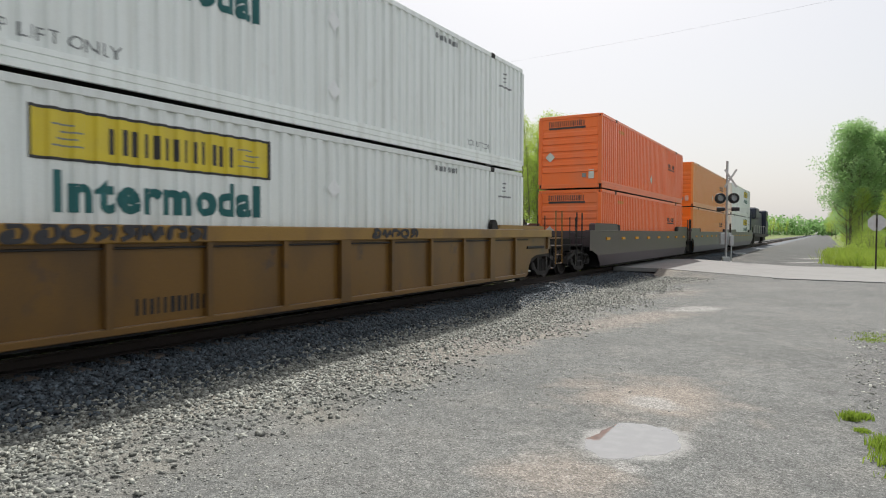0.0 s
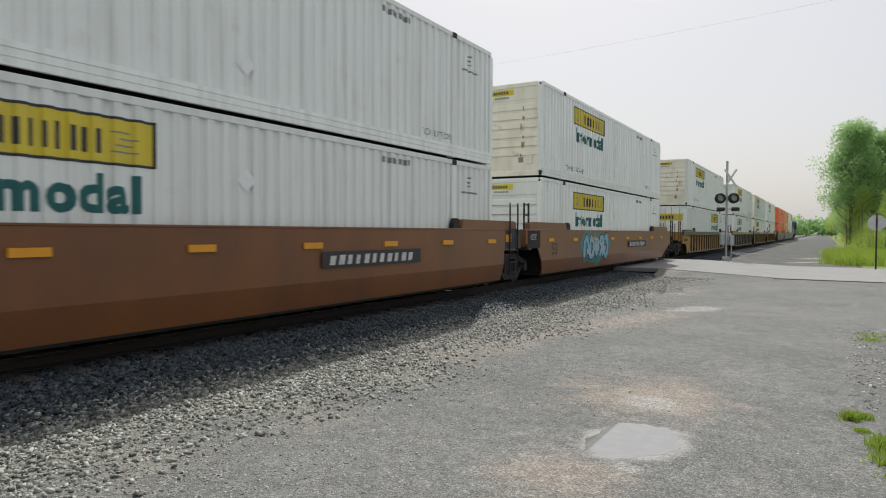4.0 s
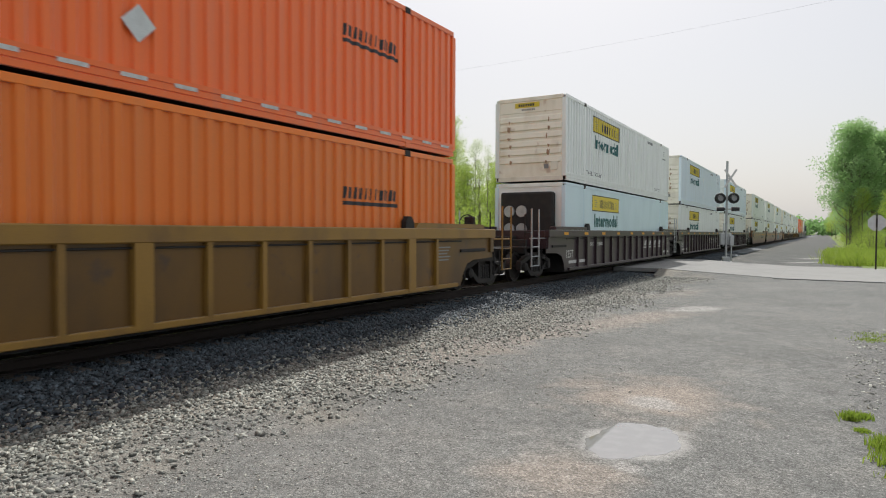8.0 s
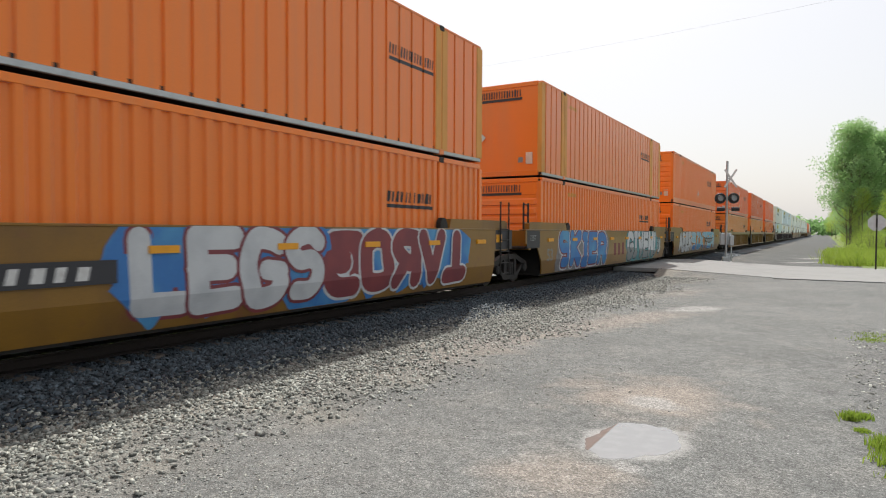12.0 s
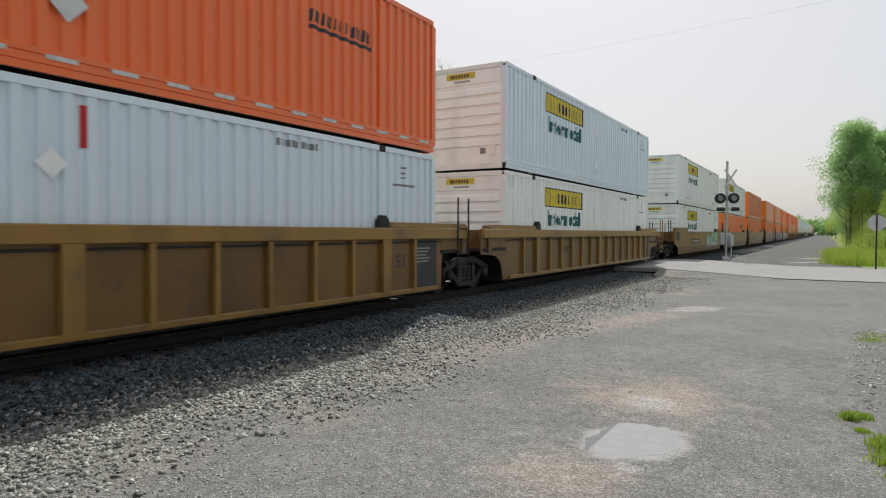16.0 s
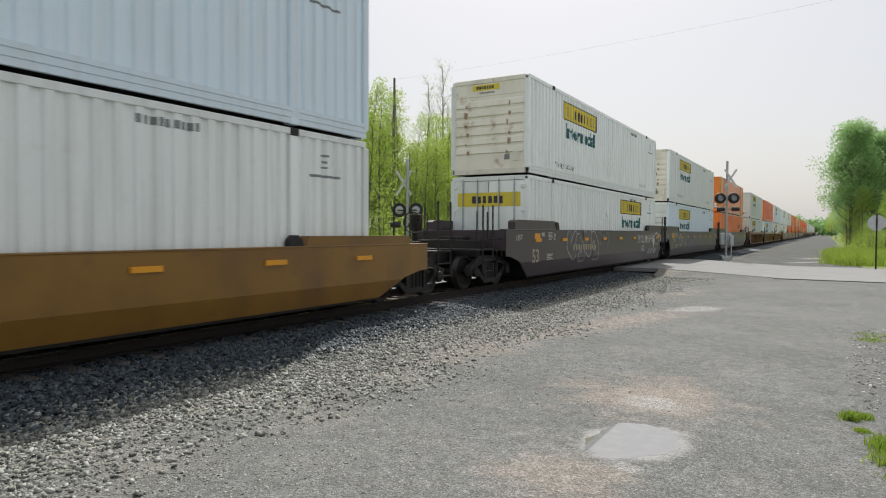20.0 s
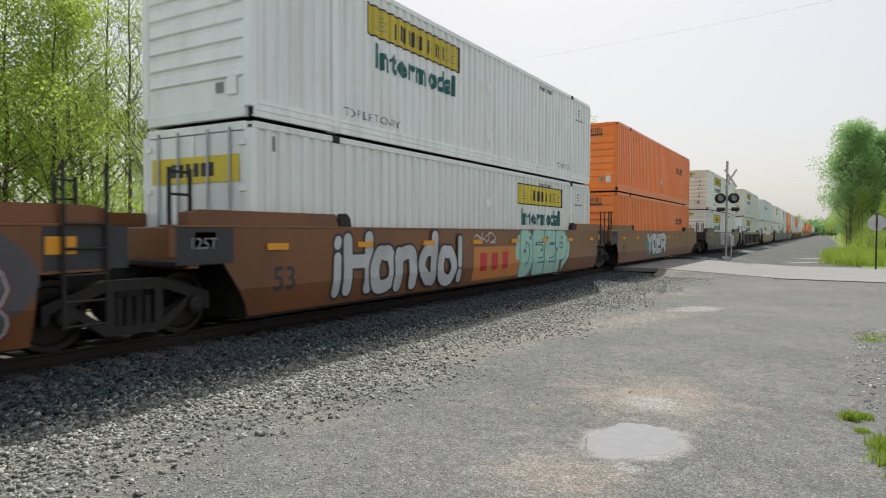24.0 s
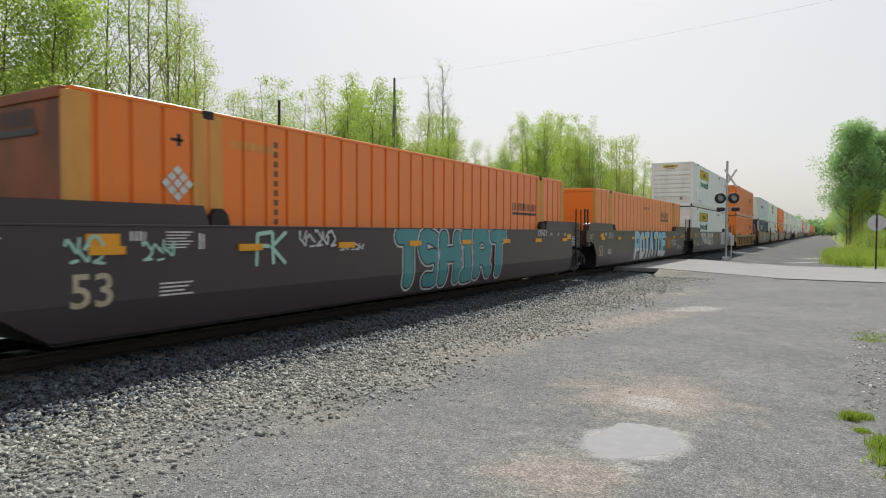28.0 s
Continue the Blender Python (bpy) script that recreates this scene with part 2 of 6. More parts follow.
M["bark"] = mat("grey_bark", (0.155, 0.135, 0.105), 0.9, spots=(0.08, 0.065, 0.05), amount=0.8, scale=3, stretch=(3, 3, 0.5), fine=0.25, bump=0.5, fine_scale=25, vary=0.2)
M["leaf"] = leaf_mat("spring_leaves", (0.27, 0.41, 0.055), (0.47, 0.57, 0.13), 0.68)
M["leafdark"] = leaf_mat("summer_leaves", (0.22, 0.39, 0.14), (0.38, 0.55, 0.24), 0.62)
M["grass"] = leaf_mat("grass_blades", (0.17, 0.28, 0.025), (0.33, 0.42, 0.07), 0.5)
M["signal"] = mat("black_signal_enamel", (0.015, 0.015, 0.015), 0.5, amount=0.3, fine=0.1, bump=0.05)
M["lens"] = mat("unlit_red_lens", (0.16, 0.03, 0.03), 0.15, amount=0.2, fine=0.05, bump=0.0)
M["signback"] = mat("bare_sign_back", (0.58, 0.59, 0.59), 0.45, metal=0.2, amount=0.4, fine=0.06, bump=0.03)
M["cable"] = mat("weathered_grey_cable", (0.30, 0.30, 0.31), 0.6, amount=0.2, fine=0.05, bump=0.0)
M["glass"] = mat("dark_cab_glass", (0.02, 0.025, 0.03), 0.08, amount=0.2, fine=0.02, bump=0.0)


# ---- building blocks ----
def part(name, bm, material, parent=None, label=""):
    """Links a bmesh, or a mesh that is already made, as one mesh object under a thing or a part."""
    me = bm
    if isinstance(bm, bmesh.types.BMesh):
        me = bpy.data.meshes.new(name)
        bm.to_mesh(me)
        bm.free()
    if material and not me.materials:
        me.materials.append(material)
    ob = new(name, me)
    if parent:
        ob.parent = parent
    if label:
        ob["label"] = label
    return ob


KEPT = {}


def kept(key, make, material):
    """One mesh for all parts of one shape and one paint."""
    k = (key, material.name)
    if k not in KEPT:
        bm = make()
        me = bpy.data.meshes.new(str(key[0] if isinstance(key, tuple) else key))
        bm.to_mesh(me)
        bm.free()
        me.materials.append(material)
        KEPT[k] = me
    return KEPT[k]


def box(bm, x0, x1, y0, y1, z0, z1, bevel=0.0):
    vs = [bm.verts.new((x, y, z)) for z in (z0, z1) for y in (y0, y1) for x in (x0, x1)]
    fs = [bm.faces.new([vs[i] for i in f]) for f in ((0, 2, 3, 1), (4, 5, 7, 6), (0, 1, 5, 4), (2, 6, 7, 3), (0, 4, 6, 2), (1, 3, 7, 5))]
    if bevel:
        es = list({e for f in fs for e in f.edges})
        bmesh.ops.bevel(bm, geom=es, offset=bevel, segments=1, affect="EDGES")
    return bm


def boxes(*rows, bevel=0.0):
    bm = bmesh.new()
    for r in rows:
        box(bm, *r, bevel=bevel)
    return bm


def tube(bm, points, radii, sides=6):
    """A tapered tube along points."""
    rings = []
    for i, p in enumerate(points):
        p = Vector(p)
        d = Vector(points[min(i + 1, len(points) - 1)]) - Vector(points[max(i - 1, 0)])
        q = d.to_track_quat("Z", "Y")
        r = radii[i] if isinstance(radii, (list, tuple)) else radii
        rings.append([bm.verts.new(p + q @ Vector((r * math.cos(a), r * math.sin(a), 0))) for a in [2 * math.pi * k / sides for k in range(sides)]])
    for a, b in zip(rings, rings[1:]):
        for k in range(sides):
            bm.faces.new((a[k], a[(k + 1) % sides], b[(k + 1) % sides], b[k]))
    bm.faces.new(rings[0][::-1])
    bm.faces.new(rings[-1])
    return bm


def tubes(*rows, sides=6):
    bm = bmesh.new()
    for pts, r in rows:
        tube(bm, pts, r, sides)
    return bm


def plate(points, axis, at, thick):
    """A flat plate: an outline in the two other axes, from at to at + thick along the axis."""
    bm = bmesh.new()
    def v(p, a):
        return {0: (a, p[0], p[1]), 1: (p[0], a, p[1]), 2: (p[0], p[1], a)}[axis]
    f, g = [bm.verts.new(v(p, at)) for p in points], [bm.verts.new(v(p, at + thick)) for p in points]
    bm.faces.new(f)
    bm.faces.new(g)
    for i in range(len(points)):
        j = (i + 1) % len(points)
        bm.faces.new((f[i], f[j], g[j], g[i]))
    bmesh.ops.recalc_face_normals(bm, faces=bm.faces)
    return bm


def lathe(profile, axis, at, sides=20):
    """A turned shape: (distance along the axis, radius) rows about a centre."""
    bm = bmesh.new()
    rings = []
    for a, r in profile:
        ring = []
        for k in range(sides):
            c, s = r * math.cos(2 * math.pi * k / sides), r * math.sin(2 * math.pi * k / sides)
            ring.append(bm.verts.new(Vector(at) + Vector({0: (a, c, s), 1: (c, a, s), 2: (c, s, a)}[axis])))
        rings.append(ring)
    for a, b in zip(rings, rings[1:]):
        for k in range(sides):
            bm.faces.new((a[k], a[(k + 1) % sides], b[(k + 1) % sides], b[k]))
    bm.faces.new(rings[0])
    bm.faces.new(rings[-1])
    bmesh.ops.recalc_face_normals(bm, faces=bm.faces)
    return bm


def letters(text, height, bold=0.0, slant=0.0, spacing=1.0):
    """Words as a flat bmesh in x (along) and y (up), starting at the origin."""
    cu = bpy.data.curves.new("words", "FONT")
    cu.body, cu.size, cu.offset, cu.shear, cu.space_character = text, height / 0.72, bold, slant, spacing
    cu.resolution_u = 3
    ob = new("words", cu)
    me = bpy.data.meshes.new_from_object(ob.evaluated_get(bpy.context.evaluated_depsgraph_get()))
    bpy.data.objects.remove(ob)
    bm = bmesh.new()
    bm.from_mesh(me)
    bpy.data.meshes.remove(me)
    return bm


# ---- containers ----
LENGTH, HALF, TALL = 16.15, 1.295, 2.875
PERIOD, DEPTH = 0.276, 0.045
POSTS = (-6.1, 6.1)


def corrugation(y, kind):
    """How far the side wall lies behind its outer face."""
    if kind == "ribbed" and abs(y) < 7.9 and (y + 7.75) % 0.45 < 0.062:
        return -0.03
    if kind != "corrugated" or abs(y) > 7.95 or min(abs(y - q) for q in POSTS) < 0.1:
        return 0.0
    u = (y % PERIOD) / PERIOD
    return -DEPTH * (0 if u < 0.39 else (u - 0.39) / 0.11 if u < 0.50 else 1 if u < 0.89 else (1 - u) / 0.11)


def breaks(a, b, kind="corrugated"):
    if kind == "ribbed":
        for i in range(36):
            for d in (-0.004, 0.001, 0.061, 0.066):
                if a < i * 0.45 - 7.75 + d < b:
                    yield i * 0.45 - 7.75 + d
        return
    k = int(a / PERIOD) - 1
    while k * PERIOD < b:
        for u in (0.0, 0.39, 0.50, 0.89):
            y = (k + u) * PERIOD
            if a < y < b:
                yield y
        k += 1
    for q in POSTS:
        for d in (-0.101, -0.099, 0.099, 0.101):
            if a < q + d < b:
                yield q + d


def side_wall(kind, z0, z1):
    bm = bmesh.new()
    ys = [-8.0, -7.951, -7.949] + sorted(breaks(-7.949, 7.949, kind)) + [7.949, 7.951, 8.0] if kind not in ("smooth", "strapped") else [-8.0, 8.0]
    lo = [bm.verts.new((HALF - 0.012 + corrugation(y, kind), y, z0)) for y in ys]
    hi = [bm.verts.new((HALF - 0.012 + corrugation(y, kind), y, z1)) for y in ys]
    for i in range(len(ys) - 1):
        bm.faces.new((lo[i], lo[i + 1], hi[i + 1], hi[i]))
    return bm


def on_side(bm, y, z, kind, lift=0.0):
    """Lays a flat decal (x along, y up) on the near side wall, following its ribs."""
    for v in bm.verts:
        v.co = Vector((0, y + v.co.x, z + v.co.y))
    ys = [v.co.y for v in bm.verts]
    if kind in ("corrugated", "ribbed"):
        for q in breaks(min(ys), max(ys), kind):
            bmesh.ops.bisect_plane(bm, geom=bm.verts[:] + bm.edges[:] + bm.faces[:], plane_co=(0, q, 0), plane_no=(0, 1, 0))
    for v in bm.verts:
        v.co.x = HALF - 0.008 + lift + corrugation(v.co.y, kind)
    return bm


def on_end(bm, x, z, lift=0.0):
    for v in bm.verts:
        v.co = Vector((x + v.co.x, -LENGTH / 2 - 0.004 - lift, z + v.co.y))
    return bm


def flat(rows):
    """Flat bars: x0, x1, y0, y1 each."""
    bm = bmesh.new()
    for x0, x1, y0, y1 in rows:
        bm.faces.new([bm.verts.new(p) for p in ((x0, y0, 0), (x1, y0, 0), (x1, y1, 0), (x0, y1, 0))])
    return bm


def bars(width, height, count, seed, slant=0.0, fill=(0.6, 0.8)):
    """A row of upright blocks, the size of a word that stays unread."""
    rnd = random.Random(seed)
    step = width / count
    bm = bmesh.new()
    for i in range(count):
        w, x, t = step * rnd.uniform(*fill), i * step, height * rnd.uniform(0.9, 1.0)
        bm.faces.new([bm.verts.new((x + a * w + slant * b * t, b * t, 0)) for a, b in ((0, 0), (1, 0), (1, 1), (0, 1))])
    return bm


def diamond(size):
    bm = bmesh.new()
    bm.faces.new([bm.verts.new(p) for p in ((0, -size, 0), (size, 0, 0), (0, size, 0), (-size, 0, 0))])
    return bm


def lattice(size):
    """A diamond of three by three small plates."""
    bm = bmesh.new()
    h = size / 3
    for i in (-1, 0, 1):
        for j in (-1, 0, 1):
            x, y = (i - j) * h, (i + j) * h
            bm.faces.new([bm.verts.new((x + a, y + b, 0)) for a, b in ((0, -h * 0.8), (h * 0.8, 0), (0, h * 0.8), (-h * 0.8, 0))])
    return bm


def end_wall(kind):
    """The end that is seen as the train draws away: one sheet pressed into horizontal ribs, or left flat."""
    y, w = -LENGTH / 2 + 0.03, HALF - 0.13
    rows = [(0.15, 0)]
    if kind == "louvred":
        for k in range(6):
            z = 0.62 + k * 0.28
            rows += [(z, 0), (z + 0.025, 0.045), (z + 0.17, 0.028), (z + 0.22, 0)]
    rows += [(2.34, 0), (2.36, 0.014), (2.70, 0.014), (2.72, 0), (TALL - 0.12, 0)] if kind == "louvred" else [(TALL - 0.12, 0)]
    bm = bmesh.new()
    rings = [[bm.verts.new((x, y - (d if abs(x) < w - 0.08 else 0), z)) for x in (-w, -w + 0.1, -w + 0.14, w - 0.14, w - 0.1, w)] for z, d in rows]
    for r, q in zip(rings, rings[1:]):
        for i in range(5):
            bm.faces.new((r[i], r[i + 1], q[i + 1], q[i]))
    return box(bm, -w, w, y + 0.004, y + 0.03, 0.15, TALL - 0.12)


def end_streaks():
    """Rust that has run down from the ends of the pressed ribs."""
    rnd = random.Random(44)
    bm = bmesh.new()
    for k in range(6):
        for x in (-0.72, 0.66):
            z = 0.62 + k * 0.28
            w, h, x1 = rnd.uniform(0.02, 0.10), rnd.uniform(0.04, 0.16), x + rnd.uniform(-0.05, 0.05)
            outline = [(x1 - w, z + 0.02), (x1 - w * 0.6, z + 0.02 + h), (x1 + w * 0.2, z + h * 0.8), (x1 + w, z + h), (x1 + w * 0.8, z + 0.03), (x1 + w * 0.1, z - 0.05)]
            bm.faces.new([bm.verts.new((a, -LENGTH / 2 - 0.024, b)) for a, b in outline])
    return bm


def container(paint, kind="corrugated", end="louvred", look_="plain", end_paint=None, group="", base=0, label=""):
    """A 16 m container standing on z = 0: frame, walls, castings, end or doors, and its lettering."""
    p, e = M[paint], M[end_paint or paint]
    c = new("shipping_container")
    rail_h = 0.30 if base and kind != "ribbed" else 0.16
    part("side_panel", kept(("side_panel", kind, base), lambda: side_wall(kind, 0.08 if kind in ("ribbed", "strapped") else rail_h - 0.02, TALL - (0.05 if kind in ("ribbed", "strapped") else 0.10)), p), None, c)
    far = part("side_panel", kept(("side_panel", kind, base), lambda: side_wall(kind, 0.08 if kind in ("ribbed", "strapped") else rail_h - 0.02, TALL - (0.05 if kind in ("ribbed", "strapped") else 0.10)), p), None, c)
    far.rotation_euler = (0, 0, math.pi)
    part("roof_panel", kept("roof_panel", lambda: boxes((-HALF + 0.03, HALF - 0.03, -8.0, 8.0, TALL - 0.05, TALL - 0.012)), p), None, c)
    part("floor_panel", kept("floor_panel", lambda: boxes((-HALF + 0.03, HALF - 0.03, -8.0, 8.0, 0.04, 0.16)), M["dark"]), None, c)
    panel = kind in ("ribbed", "strapped")
    white_ends = paint == "navy"
    for s in (0, 1):
        for nm, z0, z1, x0 in (("bottom_rail", 0.015, rail_h, -0.06), ("top_rail", TALL - 0.11, TALL - 0.004, -0.07)):
            if nm == "bottom_rail" and z1 == 0.30:
                make = lambda: plate([(HALF + x, z) for x, z in ((-0.06, 0.015), (0.003, 0.015), (0.003, 0.09), (-0.016, 0.095), (-0.016, 0.11), (0.003, 0.115), (0.003, 0.19), (-0.016, 0.195), (-0.016, 0.21), (0.003, 0.215), (0.003, 0.285), (-0.06, 0.30))], 1, -7.99, 15.98)
            else:
                make = lambda: boxes((HALF + x0, HALF - 0.002, -7.99, 7.99, TALL - 0.055 if panel and z0 > 1 else z0, 0.10 if panel and z0 < 1 else z1), bevel=0.008)
            o = part(nm, kept((nm, base, panel), make, M["galv"] if panel and z0 < 1 else p), None, c)
            o.rotation_euler = (0, 0, math.pi * s)
        for y in (-8.0, -6.1, 6.1, 8.0):
            w = 0.075 if abs(y) > 7 else 0.085
            if panel:
                rows = [(HALF - 0.14, HALF + 0.004, -0.06 if y < 0 else -0.22, 0.22 if y < 0 else 0.06, 0.10, TALL - 0.06)] if abs(y) > 7 else [(HALF - 0.14, HALF + 0.004, a, a + 0.235, 0.10, TALL - 0.06) for a in (-0.25, 0.015)]
                o = part("corner_post" if abs(y) > 7 else "side_post", kept(("panel_post", y if abs(y) > 7 else 0), lambda: boxes(*rows, bevel=0.01), M["rib"]), None, c)
            else:
                o = part("corner_post" if abs(y) > 7 else "side_post", kept(("post", abs(y) > 7), lambda: boxes((HALF - 0.14, HALF + 0.002, -w, w, 0.16, TALL - 0.12), bevel=0.012), M["white"] if white_ends and abs(y) > 7 else p), None, c)
            o.location, o.rotation_euler = (0, y, 0), (0, 0, math.pi * s)
            if panel and s and abs(y) > 7:
                o.location = (0, -y, 0)
            if abs(y) < 7:
                for z in (0.0, TALL - 0.125):
                    o = part("corner_casting", kept("corner_casting", lambda: boxes((HALF - 0.16, HALF + 0.010, -0.10, 0.10, 0, 0.125), bevel=0.012), M["dark"] if z else p), None, c)
                    o.location, o.rotation_euler = (0, y, z), (0, 0, math.pi * s)
    part("front_wall", kept("front_wall", lambda: boxes((-HALF + 0.13, HALF - 0.13, 8.0, 8.04, 0.15, TALL - 0.12)), p), None, c)
    for nm, z0, z1 in (("end_sill", 0.01, 0.17), ("end_header", TALL - 0.14, TALL - 0.006)):
        for y in (-1, 1):
            part(nm, kept((nm, y), lambda: boxes((-HALF + 0.12, HALF - 0.12, min(y * 7.99, y * 8.074), max(y * 7.99, y * 8.074), z0, z1), bevel=0.01), e if y < 0 else p), None, c)
    if end == "doors":
        for s in (-1, 1):
            d = part("door", kept(("door", s), lambda: boxes((min(s * 0.012, s * 1.16), max(s * 0.012, s * 1.16), -8.06, -8.02, 0.18, TALL - 0.15), bevel=0.008), e), None, c)
            for x in (0.36, 0.86):
                part("lock_rod", kept(("lock_rod", s, x), lambda: tubes((((s * x, -8.095, 0.1), (s * x, -8.095, TALL - 0.08)), 0.02)), M["galv"]), None, d)
            for z in (0.4, 1.1, 1.8, 2.5):
                part("hinge", kept(("hinge", s, z), lambda: boxes((min(s * 1.06, s * 1.22), max(s * 1.06, s * 1.22), -8.09, -8.055, z, z + 0.1), bevel=0.01), e), None, d)
    elif end == "reefer":
        part("end_wall", kept(("end_wall", "flat"), lambda: end_wall("flat"), e), None, c)
        unit = part("cooling_unit", kept("cooling_unit", lambda: boxes((-0.95, 0.95, -8.36, -8.04, 0.75, 2.55), bevel=0.06), M["dark"]), None, c, "black cooling unit with round fan grilles")
        for x, z in ((-0.6, 1.9), (-0.15, 1.9), (-0.6, 1.3), (-0.15, 1.3)):
            part("fan_ring", kept(("fan_ring", x, z), lambda: lathe([(-8.40, 0.19), (-8.36, 0.2), (-8.36, 0.13), (-8.40, 0.13)], 1, (x, 0, z), 18), M["galv"]), None, unit)
    else:
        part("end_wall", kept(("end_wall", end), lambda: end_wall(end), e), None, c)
        part("end_hatch", kept("end_hatch", lambda: boxes((0.78, 1.0, -8.085, -8.05, 0.36, 0.72), bevel=0.012), e if paint in ("white", "cream", "cool") else M["silver"]), None, c)
        if end == "louvred" and end_paint == "cream":
            part("rust_streaks", kept("rust_streaks", end_streaks, M["streak"]), None, c, "brown rust streaks on the pressed ribs")
        part("end_placard", kept("end_placard", lambda: boxes((0.52, 0.68, -8.062, -8.05, 0.42, 0.58)), M["greyink"]), None, c)
    lettering(c, paint, kind, end, look_, base)
    return tagged(c, label, "container", group)


def decal(name, key, make, material, c, label=""):
    return part(name, kept((name, key), make, M[material]), None, c, label)


def lettering(c, paint, kind, end, look_, base):
    k, panelled = (kind, base), kind == "ribbed"
    if look_ in ("haulier", "haulier_faded", "haulier_far"):
        y0, py = (1.7, 0) if look_ == "haulier_far" else (-5.2, 0)
        yellow = "silver" if look_ == "haulier_faded" else "yellow"
        d = decal("name_panel", (k, y0), lambda: on_side(flat([(0, 3.55, 0, 0.60)]), y0, 1.99, kind), yellow, c, "yellow panel with dark unread lettering")
        part("panel_border", kept(("panel_border", k, y0), lambda: on_side(flat([(0, 3.55, 0, 0.035), (0, 3.55, 0.565, 0.6), (0, 0.03, 0, 0.6), (3.52, 3.55, 0, 0.6)]), y0, 1.99, kind, 0.002), M["ink"]), None, d)
        part("panel_lettering", kept(("panel_lettering", k, y0), lambda: on_side(bars(1.95, 0.32, 13, 5, 0, (0.28, 0.5)), y0 + 0.95, 2.12, kind, 0.002), M["ink"]), None, d)
        for q in (0.25, 2.95):
            part("panel_scroll", kept(("panel_scroll", k, y0, q), lambda: on_side(flat([(0, 0.36, 0.0, 0.02), (0.05, 0.3, 0.08, 0.1), (0.1, 0.36, 0.16, 0.18), (0, 0.26, 0.24, 0.26)]), y0 + q, 2.15, kind, 0.002), M["greyink"]), None, d)
        decal("word_intermodal", (k, y0), lambda: on_side(letters("Intermodal", 0.45, 0.027, 0, 1.12), y0 + 0.24, 1.43, kind, 0.004), "teal", c)
    if paint in ("white", "cream") and base:
        decal("lift_notice", k, lambda: on_side(letters("TOP LIFT ONLY", 0.16, 0.0, 0, 1.15), -5.85 if look_ != "plain" else 4.0, 0.36, kind), "greyink", c)
        decal("lift_notice", (k, "front"), lambda: on_side(letters("TOP LIFT ONLY", 0.14, 0.0, 0, 1.1), 4.75, 0.38, kind), "greyink", c)
    if paint in ("white", "cool"):
        for z in (0.75, 1.95):
            decal("placard_holder", (k, z), lambda: on_side(diamond(0.18), -0.15, z, "flat", 0.012), "placard", c)
        decal("number_bars", k, lambda: on_side(bars(1.0, 0.12, 9, 3), 3.3, 2.56, kind), "greyink", c)
        decal("size_panel", k, lambda: on_side(flat([(0.05, 0.25, 0.36, 0.40), (0.1, 0.2, 0.25, 0.29), (0.08, 0.22, 0.16, 0.19), (-0.25, 0.55, 0.0, 0.045)]), 6.7, 2.12, kind), "greyink", c)
        decal("height_mark", k, lambda: on_side(flat([(0, 0.09, 0, 0.24)]), -7.6, 2.45, kind), "greyink", c)
        if end == "louvred" and look_ != "logistics":
            decal("end_name_panel", k, lambda: on_end(flat([(0, 0.9, 0, 0.17)]), -0.55, 2.52, -0.012), "yellow", c)
            decal("end_lettering", k, lambda: on_end(bars(0.6, 0.09, 7, 6), -0.42, 2.56, -0.010), "ink", c)
            decal("end_number_bars", k, lambda: on_end(bars(0.5, 0.06, 8, 9), -0.3, 2.42, -0.010), "greyink", c)
        if end == "doors":
            d = decal("end_name_panel", "wide", lambda: on_end(flat([(0, 2.1, 0, 0.42)]), -1.05, 1.96, -0.005), "yellow", c)
            part("end_lettering", kept(("end_lettering", "wide"), lambda: on_end(bars(1.1, 0.22, 6, 6), -0.55, 2.06, -0.002), M["ink"]), None, d)
    if look_ == "logistics":
        decal("initial_bars", k, lambda: on_side(bars(1.3, 0.52, 3, 2, 0.1), -4.95, 1.56, kind), "crimson", c)
        decal("word_bars", k, lambda: on_side(bars(2.9, 0.32, 17, 8, 0.1, (0.35, 0.62)), -3.55, 1.58, kind), "ink", c)
        decal("end_initial_bars", k, lambda: on_end(bars(0.45, 0.14, 3, 2), -0.75, 2.42, -0.012), "crimson", c)
        decal("end_word_bars", k, lambda: on_end(bars(0.95, 0.12, 13, 8, 0, (0.4, 0.65)), -0.28, 2.42, -0.012), "ink", c)
    if look_ == "single":
        decal("name_bars", k, lambda: on_side(bars(1.65, 0.32, 17, 12, 0.1, (0.35, 0.65)), 3.1, 1.95, kind), "ink", c)
        decal("name_underline", k, lambda: on_side(flat([(0, 1.65, 0, 0.10)]), 3.1, 1.78, kind), "ink", c)
        decal("number_bars", k, lambda: on_side(bars(1.2, 0.12, 11, 14), -0.8, 2.3, kind), "brown", c)
        for i in range(-12, 13):
            strap = part("rib_strip", kept("rib_strip", lambda: boxes((HALF - 0.016, HALF + 0.006, -0.035, 0.035, 0.1, TALL - 0.06), bevel=0.006), M["rib"]), None, c)
            strap.location = (0, i * 0.606 - 0.06, 0)
    if look_ in ("orange", "striped"):
        decal("name_bars", k, lambda: on_side(bars(1.7, 0.22, 17, 12, 0.1, (0.35, 0.65)), 4.08, 1.80, kind), "ink", c)
        decal("name_underline", k, lambda: on_side(flat([(0, 1.7, 0, 0.07)]), 4.08, 1.68, kind), "ink", c)
        decal("number_bars", k, lambda: on_side(bars(0.9, 0.13, 7, 4), -5.7, 2.4, kind), "rib", c)
        if not (panelled and base):
            decal("placard", k, lambda: on_side(diamond(0.24), 0.05, 0.87, "flat", 0.014), "silver", c)
